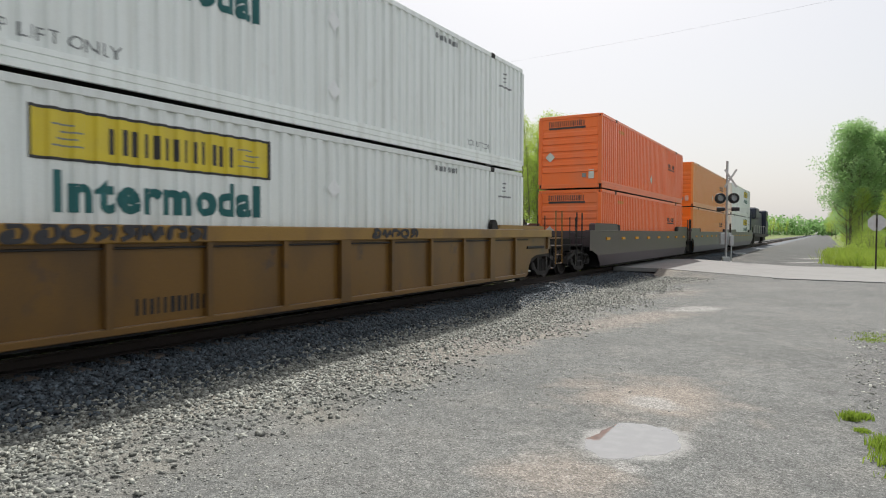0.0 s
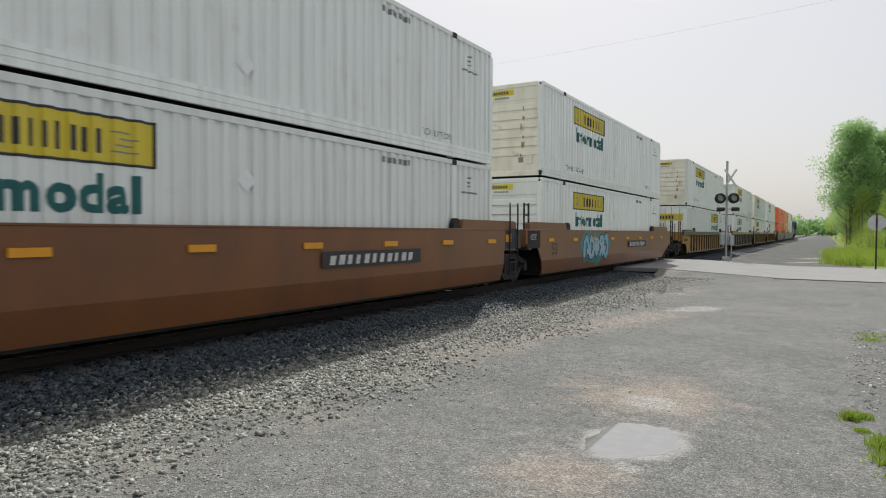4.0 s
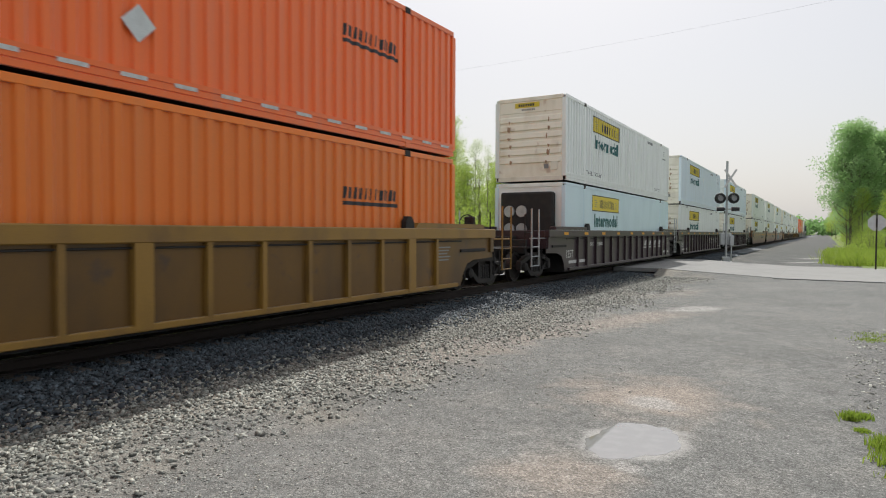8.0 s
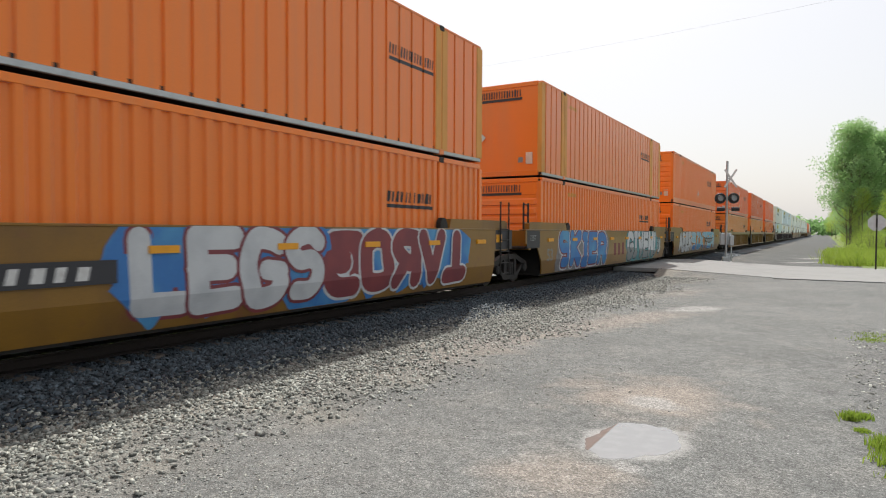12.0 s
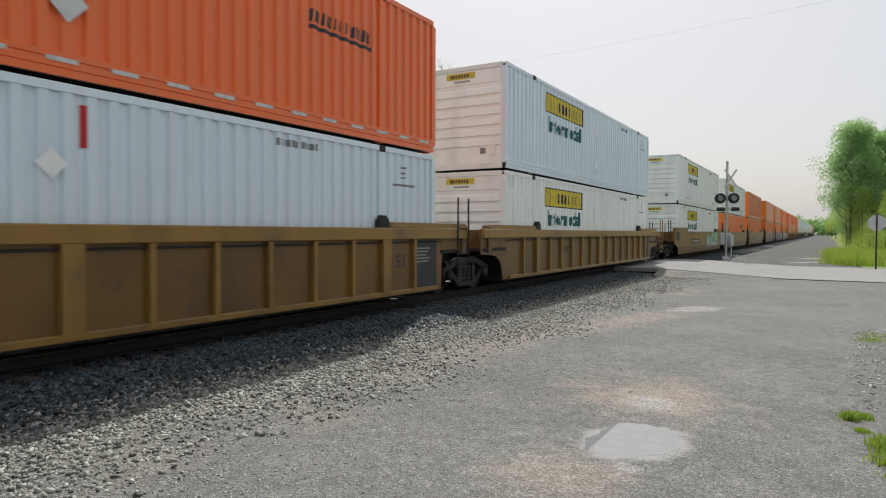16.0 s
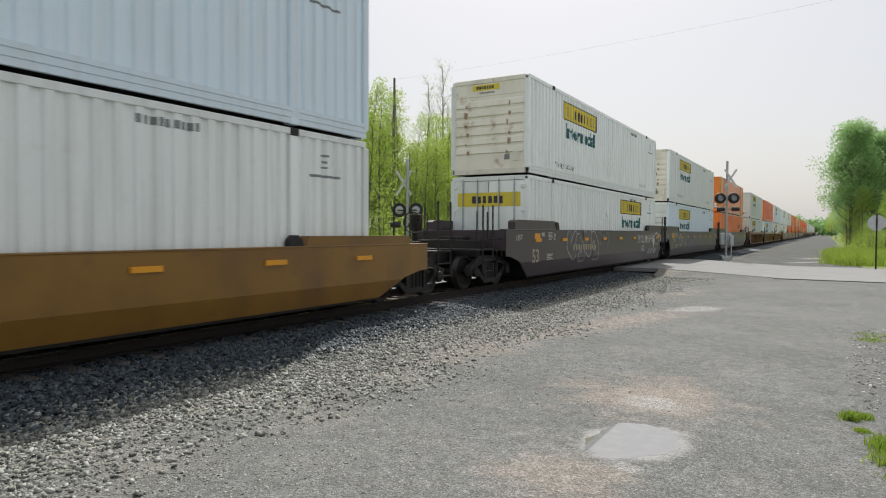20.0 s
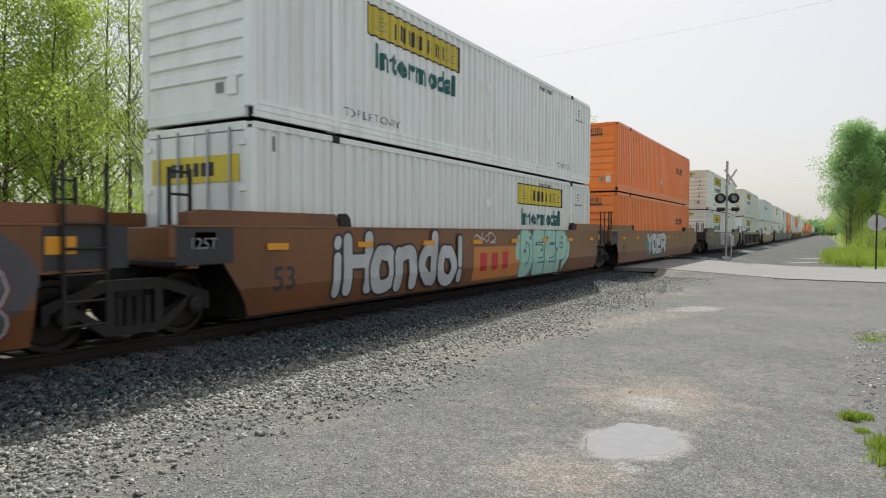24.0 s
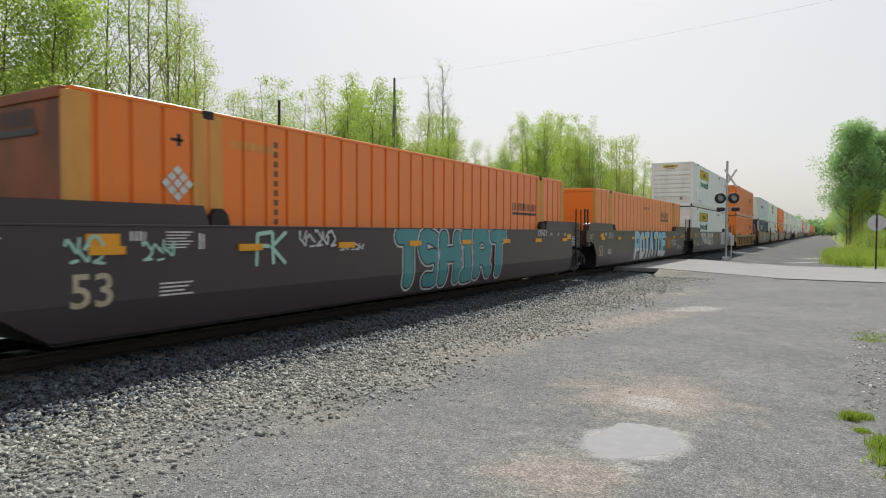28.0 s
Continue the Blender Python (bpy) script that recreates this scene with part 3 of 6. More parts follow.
        if panelled and not base:
            decal("placard_lattice", k, lambda: on_side(lattice(0.26), -6.6, 1.83 if not base else 0.9, "flat", 0.012), "silver", c)
            decal("arrow_mark", k, lambda: on_side(flat([(0, 0.2, 0.06, 0.1), (0.1, 0.16, 0.0, 0.16)]), -6.7, 2.33, kind), "maroon", c)
            decal("upright_bars", k, lambda: on_side(flat([(0, 0.09, -i * 0.15, -i * 0.15 + 0.09) for i in range(9)]), -4.85, 2.5, kind), "brown", c)
        decal("end_name_bars", k, lambda: on_end(bars(1.5, 0.22, 17, 12, 0, (0.35, 0.65)), -0.85, 2.45, -0.012), "ink", c)
        decal("end_underline", k, lambda: on_end(flat([(0, 1.5, 0, 0.08)]), -0.85, 2.34, -0.012), "ink", c)
        decal("end_placard_diamond", k, lambda: on_end(diamond(0.2), -0.78, 1.25, 0.03), "silver", c)
    if look_ == "striped":
        decal("placard_upper", k, lambda: on_side(diamond(0.24), 0.05, 2.10, "flat", 0.014), "placard", c)
    if look_ == "striped":
        for i in range(21):
            decal("reflector_strip", (k, i), lambda: on_side(flat([(0, 0.36, 0, 0.055)]), -7.8 + i * 0.76, 0.17, "flat", 0.020), "whiteink", c)
    if look_ == "navy":
        decal("name_bars", k, lambda: on_side(bars(1.75, 0.42, 5, 21), -4.82, 1.74, kind), "whiteink", c)
        decal("knot_mark", k, lambda: on_side(diamond(0.38), -2.6, 1.95, kind, 0.012), "whiteink", c)
        decal("end_name_bars", k, lambda: on_end(bars(0.6, 0.16, 5, 21), -0.55, 1.5, -0.02), "whiteink", c)
        decal("end_number_bars", k, lambda: on_end(flat([(0, 0.09, i * 0.2, i * 0.2 + 0.13) for i in range(9)]), 0.75, 0.6, -0.02), "whiteink", c)


# ---- well cars ----
WIDE, TOP, LOW = 1.46, 1.54, 0.20        # half width, top of side, bottom of side, above the rail


def frame_casting(s):
    """Cast side frame of a freight bogie: arched top member, two slanting legs to a spring seat, open windows between."""
    bm = bmesh.new()
    x0, x1 = s * 1.02 - 0.07, s * 1.02 + 0.07
    halves = []
    for q in (-1, 1):
        halves += [[(1.16 * q, 0.36), (1.16 * q, 0.60), (0.98 * q, 0.66), (0.80 * q, 0.60), (0.78 * q, 0.36), (0.86 * q, 0.36), (0.88 * q, 0.50), (1.06 * q, 0.50), (1.08 * q, 0.36)],
                   [(0.98 * q, 0.66), (0.40 * q, 0.84), (0.40 * q, 0.70), (0.80 * q, 0.56)],
                   [(0.80 * q, 0.56), (0.78 * q, 0.42), (0.40 * q, 0.14), (0.32 * q, 0.24)],
                   [(0.40 * q, 0.70), (0.40 * q, 0.20), (0.28 * q, 0.20), (0.28 * q, 0.70)]]
    halves += [[(-0.40, 0.84), (0.40, 0.84), (0.40, 0.70), (-0.40, 0.70)], [(-0.40, 0.14), (0.40, 0.14), (0.40, 0.25), (-0.40, 0.25)]]
    for k, points in enumerate(halves):
        e = 0.002 * (k % 4)
        f, g = [[bm.verts.new((x, u, v)) for u, v in points] for x in (min(x0, x1) - e, max(x0, x1) + e)]
        bm.faces.new(f)
        bm.faces.new(g)
        for i in range(len(points)):
            j = (i + 1) % len(points)
            bm.faces.new((f[i], f[j], g[j], g[i]))
    bmesh.ops.recalc_face_normals(bm, faces=bm.faces)
    return bm


def bogie(parent, y):
    b = part("bogie", kept("bogie", lambda: boxes((-1.0, 1.0, -0.2, 0.2, 0.42, 0.72), (-0.3, 0.3, -0.3, 0.3, 0.7, 0.9), bevel=0.02), M["dark"]), None, parent)
    b.location = (0, y, 0)
    for s in (-1, 1):
        part("side_frame", kept(("side_frame", s), lambda: frame_casting(s), M["truck"]), None, b)
        part("spring_nest", kept(("spring_nest", s), lambda: tubes(*[(((s * 1.03, q, 0.24), (s * 1.03, q, 0.62)), 0.055) for q in (-0.2, -0.07, 0.07, 0.2)], sides=8), M["dark"]), None, b)
        for q in (-0.9, 0.9):
            part("axle_cap", kept(("axle_cap", s, q), lambda: lathe([(s * 1.06, 0.13), (s * 1.16, 0.12), (s * 1.18, 0.06)], 0, (0, q, 0.44), 12), M["dark"]), None, b)
    for q in (-0.9, 0.9):
        w = part("wheelset", kept(("wheelset", q), lambda: tubes((((-1.0, q, 0.44), (1.0, q, 0.44)), 0.08), sides=8), M["dark"]), None, b)
        for s in (-1, 1):
            part("wheel", kept(("wheel", s, q), lambda: lathe([(s * 0.62, 0.1), (s * 0.66, 0.36), (s * 0.66, 0.47), (s * 0.69, 0.44), (s * 0.79, 0.435), (s * 0.79, 0.37), (s * 0.75, 0.34), (s * 0.76, 0.12)], 0, (0, q, 0.44), 28), M["wheel"]), None, w)


def reach(opened, front):
    """How far the car side runs at an end, with a bogie of its own or sharing one."""
    return 9.9 if opened else 9.3 if front else 9.6


def arch(sharp, rear_open, front_open, slant=False):
    """The car side's outline (along, up), with its ends cut away over the bogies."""
    ends = []
    for opened, front in ((rear_open, False), (front_open, True)):
        if opened:
            end = [(8.3, LOW), (9.05, 0.66), (9.6, 0.80), (9.9, 0.82)] if sharp else [(8.25, LOW), (8.38, 0.5), (8.55, 0.70), (8.9, 0.79), (9.9, 0.82)]
        elif front:
            end = [(8.44, LOW), (8.48, 0.98), (9.3, 1.0)] if sharp else [(8.24, LOW), (8.9, 0.98), (9.3, 1.0)] if slant else [(8.22, LOW), (8.26, 0.98), (9.3, 1.0)]
        else:
            end = [(8.2, LOW), (8.3, 0.42), (8.76, 1.06), (9.0, 1.11), (9.6, 1.13)] if sharp else [(8.32, LOW), (8.38, 0.5), (8.5, 0.7), (8.75, 0.84), (9.05, 0.88), (9.6, 0.90)]
        end.append((reach(opened, front), TOP))
        ends.append(end)
    return [(-y, z) for y, z in ends[0][::-1]] + ends[1]


def side_plate(kind, rear_open, front_open, slant=False):
    if kind == "smooth":
        bm = plate(arch(True, rear_open, front_open), 0, WIDE - 0.03, 0.03)
        # lower third folds inwards
        bmesh.ops.bisect_plane(bm, geom=bm.verts[:] + bm.edges[:] + bm.faces[:], plane_co=(0, 0, 0.62), plane_no=(0, 0, 1))
        for v in bm.verts:
            if v.co.z < 0.62:
                v.co.x -= (0.62 - v.co.z) * 0.22
        return bm
    return plate(arch(False, rear_open, front_open, slant), 0, WIDE - 0.13, 0.03)


def well_car(style, paint, trim, rear_open, front_open, label, chord=None, boards=True, top=TOP):
    """One unit of a well car, 16 m well: sides, ribs, chords, end platforms, bogies."""
    c = new("well_car")
    p, t = M[paint], M[trim]
    ch = M[chord or trim]
    kind = "smooth" if style == "smooth" else "ribbed"
    step = {"ribbed": 1.01, "sparse": 1.46, "broad": 1.5, "smooth": 9}[style]
    y0, y1 = -reach(rear_open, False), reach(front_open, True)
    for s in (0, 1):
        sp = part("car_side", kept(("car_side", kind, rear_open, front_open, style == "sparse"), lambda: side_plate(kind, rear_open, front_open, style == "sparse"), p), None, c)
        if s:
            sp.scale = (-1, 1, 1)
        if kind == "ribbed":
            o = part("top_chord", kept(("top_chord", style, y0, y1), lambda: boxes((WIDE - 0.16, WIDE, y0, y1, TOP - 0.23, TOP), bevel=0.015), ch), None, c)
            o.scale = (-1 if s else 1, 1, 1)
            o = part("side_sill", kept(("side_sill", style), lambda: boxes((WIDE - 0.15, WIDE - 0.02, -8.0, 8.0, LOW, LOW + 0.09), bevel=0.01), t), None, c)
            o.rotation_euler = (0, 0, math.pi * s)
            o = part("guide_rod", kept("guide_rod", lambda: tubes((((WIDE - 0.07, -8.2, TOP - 0.29), (WIDE - 0.07, 8.2, TOP - 0.29)), 0.016), sides=5), M["dark"]), None, c)
            o.rotation_euler = (0, 0, math.pi * s)
            n = int(7.9 / step)
            for i in range(-n, n + 1):
                y = i * step
                w = 0.13 if style != "broad" and any(abs(y - q) < 0.6 for q in (-6.1, 0, 6.1)) else 0.045
                d = 0.012 if w > 0.1 else 0.0
                o = part("rib", kept(("rib", style, w), lambda: plate([(WIDE - 0.11, -w), (WIDE - 0.02 + d, -w), (WIDE - 0.02 + d, w), (WIDE - 0.11, w)], 2, LOW + 0.03, TOP - 0.25 - LOW), t if w > 0.1 or style != "ribbed" else t), None, c)
                o.location, o.rotation_euler = (0, y, 0), (0, 0, math.pi * s)
        else:
            o = part("top_flange", kept(("top_flange", y0, y1), lambda: boxes((WIDE - 0.2, WIDE + 0.01, y0, y1, TOP - 0.03, TOP + 0.006), bevel=0.008), p), None, c)
            o.scale = (-1 if s else 1, 1, 1)
            for i in range(8):
                y = -7.7 + i * 2.2
                o = part("reflector", kept("reflector", lambda: boxes((WIDE - 0.002, WIDE + 0.036, -0.22, 0.22, TOP - 0.36, TOP - 0.26)), M["marker"]), None, c)
                o.location, o.rotation_euler = (0, y, 0), (0, 0, math.pi * s)
        for q in (-1, 1):
            if boards:
                hb = {"plum": 0.27}.get(paint, 0.22) if style == "smooth" else 0.11
                o = part("ledge_board", kept(("ledge_board", q, hb), lambda: plate([(q * 6.2, TOP + 0.007), (q * 9.28, TOP + 0.007), (q * 9.28, TOP + hb * 0.8), (q * 9.1, TOP + hb), (q * 6.3, TOP + hb)], 0, WIDE - 0.24, 0.22), p if style == "smooth" else ch), None, c)
                o.rotation_euler = (0, 0, math.pi * s)
            o = part("container_guide", kept(("container_guide", q), lambda: plate([(q * 6.0 - 0.16, TOP), (q * 6.0 + 0.16, TOP), (q * 6.0 + 0.13, TOP + 0.15), (q * 6.0 + 0.04, TOP + 0.24), (q * 6.0 - 0.06, TOP + 0.24), (q * 6.0 - 0.15, TOP + 0.13)], 0, WIDE - 0.15, 0.12), M["dark"]), None, c)
            o.rotation_euler = (0, 0, math.pi * s)
    part("well_floor", kept("well_floor", lambda: boxes((-1.3, 1.3, -8.1, 8.1, 0.15, 0.27), (-1.3, 1.3, -8.2, -8.1, 0.15, 1.1), (-1.3, 1.3, 8.1, 8.2, 0.15, 1.1)), M["dark"]), None, c)
    for q, opened in ((-1, rear_open), (1, front_open)):
        def ys(a, b):
            return (min(q * a, q * b), max(q * a, q * b))
        if opened:
            part("draft_sill", kept(("draft_sill", q), lambda: boxes((-0.28, 0.28, *ys(8.2, 11.3), 0.62, 0.98), bevel=0.012), M["dark"]), None, c)
            part("end_platform", kept(("end_platform", q), lambda: boxes((-1.4, 1.4, *ys(8.2, 9.45), 0.985, 1.06), bevel=0.012), M["dark"]), None, c)
            part("end_walkway", kept(("end_walkway", q), lambda: boxes((-1.32, 1.32, *ys(10.7, 11.15), 0.985, 1.03), bevel=0.008), M["dark"]), None, c)
            part("brake_cross_beam", kept(("brake_cross_beam", q), lambda: boxes((-0.9, 0.9, *ys(10.3, 10.5), 0.8, 1.25), bevel=0.012), M["dark"]), None, c)
            part("cushion_box", kept(("cushion_box", q), lambda: boxes((-0.35, 0.35, *ys(9.7, 10.28), 0.99, 1.34), bevel=0.02), M["dark"]), None, c)
            part("end_beam", kept(("end_beam", q), lambda: boxes((-1.42, 1.42, *ys(9.7, 9.88), 0.95, TOP - 0.02), bevel=0.015), p), None, c)
            part("coupler", kept(("coupler", q), lambda: boxes((-0.14, 0.14, *ys(11.2, 11.72), 0.70, 0.92), (-0.2, 0.24, *ys(11.62, 11.83), 0.62, 1.0), bevel=0.03), M["dark"]), None, c)
            for s in (-1, 1):
                part("grab_rail", kept(("grab_rail", q, s), lambda: tubes((((s * 1.36, q * 11.05, 0.45), (s * 1.36, q * 11.05, 2.15)), 0.026), (((s * 1.36, q * 10.5, 0.45), (s * 1.36, q * 10.5, 2.15)), 0.026), (((s * 1.3, q * 9.8, 1.28), (s * 1.3, q * 11.05, 1.28)), 0.02), *[(((s * 1.36, q * 10.5, z), (s * 1.36, q * 11.05, z)), 0.018) for z in (0.47, 0.75, 1.03)]), M["galv"] if paint == "maroon" else t if style != "smooth" else M["dark"]), None, c)
                part("step_stirrup", kept(("step_stirrup", q, s), lambda: tubes((((s * 1.38, q * 9.98, 1.0), (s * 1.38, q * 9.98, 0.35), (s * 1.38, q * 10.3, 0.35), (s * 1.38, q * 10.3, 1.0)), 0.02), (((s * 1.38, q * 9.98, 0.68), (s * 1.38, q * 10.3, 0.68)), 0.018)), M["dark"]), None, c)
                part("hand_post", kept(("hand_post", q, s), lambda: tubes((((s * 0.95, q * 10.0, 1.0), (s * 0.95, q * 10.0, 2.0)), 0.02), (((s * 0.95, q * 10.6, 1.0), (s * 0.95, q * 10.6, 2.0)), 0.02), (((s * 0.95, q * 10.0, 1.45), (s * 0.95, q * 10.6, 1.45)), 0.02)), M["rail"] if style != "smooth" else M["dark"]), None, c)
            if q < 0:
                part("brake_wheel", kept("brake_wheel", lambda: tubes(([(-0.9 + 0.28 * math.cos(k * 0.3142), -10.84, 1.72 + 0.28 * math.sin(k * 0.3142)) for k in range(21)], 0.018), *[(((-0.9, -10.84, 1.72), (-0.9 + 0.28 * math.cos(k * 1.2566), -10.84, 1.72 + 0.28 * math.sin(k * 1.2566))), 0.012) for k in range(5)], sides=5), M["dark"]), None, c)
                part("brake_stand", kept("brake_stand", lambda: boxes((-0.96, -0.84, -10.8, -10.66, 0.98, 1.85), (-1.05, -0.75, -10.78, -10.55, 1.5, 1.95), bevel=0.03), M["rail"]), None, c)
                part("air_reservoir", kept("air_reservoir", lambda: lathe([(-0.75, 0.05), (-0.7, 0.17), (0.7, 0.17), (0.75, 0.05)], 0, (0, -9.15, 1.26), 14), M["dark"]), None, c)
            bogie(c, q * 10.05)
        else:
            part("draft_sill", kept(("draft_sill_short", q), lambda: boxes((-0.3, 0.3, *ys(8.2, 9.75), 0.62, 0.98), bevel=0.012), M["dark"]), None, c)
            part("end_platform", kept(("end_platform", q), lambda: boxes((-1.4, 1.4, *ys(8.2, 9.45), 0.985, 1.06), bevel=0.012), M["dark"]), None, c)
            part("end_beam", kept(("end_beam_short", q), lambda: boxes((-1.42, 1.42, *ys(9.1, 9.28), 0.95, TOP - 0.02), bevel=0.015), p), None, c)
            for s in (-1, 1):
                if q < 0 and style == "smooth":
                    part("end_ladder", kept(("end_ladder", q, s), lambda: tubes((((s * 1.36, q * 9.2, 1.5), (s * 1.36, q * 9.2, 2.3)), 0.03), (((s * 1.36, q * 9.52, 1.5), (s * 1.36, q * 9.52, 2.3)), 0.03), (((s * 1.36, q * 9.2, 2.25), (s * 1.36, q * 9.52, 2.25)), 0.02), (((s * 1.36, q * 9.2, 1.95), (s * 1.36, q * 9.52, 1.95)), 0.02)), M["dark"] if style == "smooth" else M["rail"]), None, c)
                if q > 0:
                    part("side_ladder", kept(("side_ladder", s), lambda: tubes((((s * 1.50, 8.74, 0.36), (s * 1.50, 8.74, 2.25)), 0.024), (((s * 1.50, 9.24, 0.36), (s * 1.50, 9.24, 2.25)), 0.024), *[(((s * 1.50, 8.74, z), (s * 1.50, 9.24, z)), 0.018) for z in (0.38, 0.66, 0.96, 1.26, TOP)]), M["galv"] if paint == "maroon" else M["truck"]), None, c)
                if paint == "maroon":
                    part("stanchion_plate", kept(("stanchion_plate", q, s), lambda: boxes((s * 0.55 - 0.16, s * 0.55 - 0.08, *ys(9.3, 9.36), 1.0, 2.55), (s * 0.55 + 0.08, s * 0.55 + 0.16, *ys(9.3, 9.36), 1.0, 2.55), (s * 0.55 - 0.09, s * 0.55 + 0.09, *ys(9.3, 9.36), 1.3, 1.6), (s * 0.55 - 0.09, s * 0.55 + 0.09, *ys(9.3, 9.36), 1.85, 2.0), (s * 0.55 - 0.09, s * 0.55 + 0.09, *ys(9.3, 9.36), 2.3, 2.55), bevel=0.01), M["rustplate"]), None, c)
            if q < 0:
                bogie(c, q * 9.83)
    if top < TOP:
        k = (top - LOW) / (TOP - LOW)
        for o in c.children:
            if o.name.split(".")[0] in ("car_side", "top_chord", "side_sill", "guide_rod", "rib", "top_flange", "reflector", "ledge_board", "container_guide", "end_beam"):
                o.scale.z, o.location.z = k, LOW * (1 - k)
    return tagged(c, label, "well car", "well cars of the train")


def stencil(c, name, make, material, y, z, inset=0.0, label=""):
    """Painted words or shapes on the near side of a car, cut off at its edges and folded with it."""
    bm = make()
    for v in bm.verts:
        v.co = Vector((WIDE + 0.004 - inset + v.co.z, y + v.co.x, z + v.co.y))
    for cut, up, clear in ((LOW + 0.01, -1, True), (TOP - 0.005, 1, True), (0.62, 1, False)):
        if min((v.co.z for v in bm.verts), default=1) < cut < max((v.co.z for v in bm.verts), default=1):
            bmesh.ops.bisect_plane(bm, geom=bm.verts[:] + bm.edges[:] + bm.faces[:], plane_co=(0, 0, cut), plane_no=(0, 0, up), clear_outer=clear)
    for v in bm.verts:
        if v.co.z < 0.62 and inset == 0:
            v.co.x -= (0.62 - v.co.z) * 0.22
    return part(name, bm, M[material], c, label)


def smooth_path(P, n=5):
    """A rounded path through the points."""
    out = []
    for i in range(len(P) - 1):
        a, b, c, d = P[max(i - 1, 0)], P[i], P[i + 1], P[min(i + 2, len(P) - 1)]
        for k in range(n):
            t = k / n
            out.append(0.5 * (2 * b + (c - a) * t + (2 * a - 5 * b + 4 * c - d) * t * t + (3 * b - a - 3 * c + d) * t ** 3))
    return out + [P[-1]]


def blob_letters(width, height, count, seed, grow=0.0):
    """Fat sprayed letter-like shapes with no reading: swelling bands along rounded paths."""
    rnd = random.Random(seed)
    bm = bmesh.new()
    step = width / count
    for i in range(count):
        x0, lean = i * step, rnd.uniform(-0.05, 0.16)
        pts = rnd.choice([
            [(0.5, 1), (0.1, 0.75), (0.12, 0.2), (0.5, 0.0), (0.9, 0.25), (0.88, 0.78), (0.5, 1)],
            [(0.88, 0.0), (0.92, 0.5), (0.8, 1), (0.25, 1), (0.15, 0.7), (0.6, 0.5), (0.1, 0.0)],
            [(0.15, 0.9), (0.6, 1.02), (0.9, 0.5), (0.7, 0.0), (0.15, 0.1), (0.15, 0.42), (0.5, 0.45)],
            [(0.1, 0), (0.12, 0.75), (0.5, 1.0), (0.9, 0.7), (0.92, 0.35), (0.6, 0.3)],
            [(0.1, 0.3), (0.3, 0.95), (0.55, 0.1), (0.9, 0.85), (0.95, 0.3)]])
        w = (min(step * 0.18, height * 0.17) if height > 0.7 else min(step * 0.12, height * 0.11)) + grow
        P = smooth_path([Vector((x0 + (0.08 + 0.84 * u + lean * v) * step, (0.1 + 0.8 * v) * height * rnd.uniform(0.95, 1.05), 0)) for u, v in pts])
        ring = []
        for k, p in enumerate(P):
            d = P[min(k + 1, len(P) - 1)] - P[max(k - 1, 0)]
            n = Vector((-d.y, d.x, 0)).normalized() * w * (1 + 0.25 * math.sin(k * 0.7 + i))
            z = Vector((0, 0, 0.00012 * (k + 8 * i)))
            ring.append((bm.verts.new(p - n + z), bm.verts.new(p + n + z)))
        for (a, b), (c, d) in zip(ring, ring[1:]):
            bm.faces.new((a, c, d, b))
    return bm


def spread(make, z):
    def go():
        bm = make()
        for v in bm.verts:
            v.co.z += z
        return bm
    return go


def tag_piece(c, y, z, width, height, count, seed, fill, edge, inset=0.0, back=None):
    """A sprayed piece with no reading: a cloud behind, an outline, and fat shapes."""
    if back:
        stencil(c, "spray_cloud", lambda: blob_letters(width * 1.04, height * 0.9, max(2, count - 1), seed + 7, 0.16), back, y - 0.1, z + 0.03, inset)
    stencil(c, "spray_outline", spread(lambda: blob_letters(width, height, count, seed, min(0.045, height * 0.06)), 0.004), edge, y, z, inset)
    stencil(c, "spray_letters", spread(lambda: blob_letters(width, height, count, seed), 0.010), fill, y, z, inset)


GLYPHS = {
    "A": "004990 2474", "B": "0009 ~0959886505 ~0575926000", "C": "~98692906032070", "D": "0009 ~094997935000", "E": "90000999 0575", "F": "000999 0575",
    "G": "~9869290603207092 9454", "H": "0009 9099 0595", "I": "5059 2080 2989", "K": "0009 990590", "L": "090090", "M": "0009549990", "N": "00099099",
    "O": "~591805115091958859", "P": "0009 ~0969977404", "R": "0009 ~0969977404 5490", "S": "~986929072575937020", "T": "5059 0999", "U": "~090320709399",
    "V": "095099", "X": "0099 0990", "Y": "095599 5550", "Z": "09990090", "a": "~8636133160 8680", "d": "~86361331608283 8980", "e": "~13837636133160", "i": "5056 5859",
    "n": "0600 ~0536768480", "o": "~5626032070937656", "!": "5953 5150", "?": "5056 5859", "-": "2575", "'": "5759",
    "1": "9099 ~9939085535 ~5505023090", "2": "~591805115091958859", "3": "9099 ~9939075494 4400", "4": "095099", "5": "5059 0090",
    "6": "~0628745693 4090", "7": "099950 2575", "8": "~08396794511090 0939", "9": "~0905337196 5599",
}


def glyph(ch):
    """The strokes of one sprayed shape in a unit square."""
    out = []
    for word in GLYPHS[ch].split():
        word, bent = word.lstrip("~"), word.startswith("~")
        pts = [Vector((int(word[k]) / 9, int(word[k + 1]) / 9, 0)) for k in range(0, len(word) - 1, 2)]
        out.append((pts, bent))
    return out


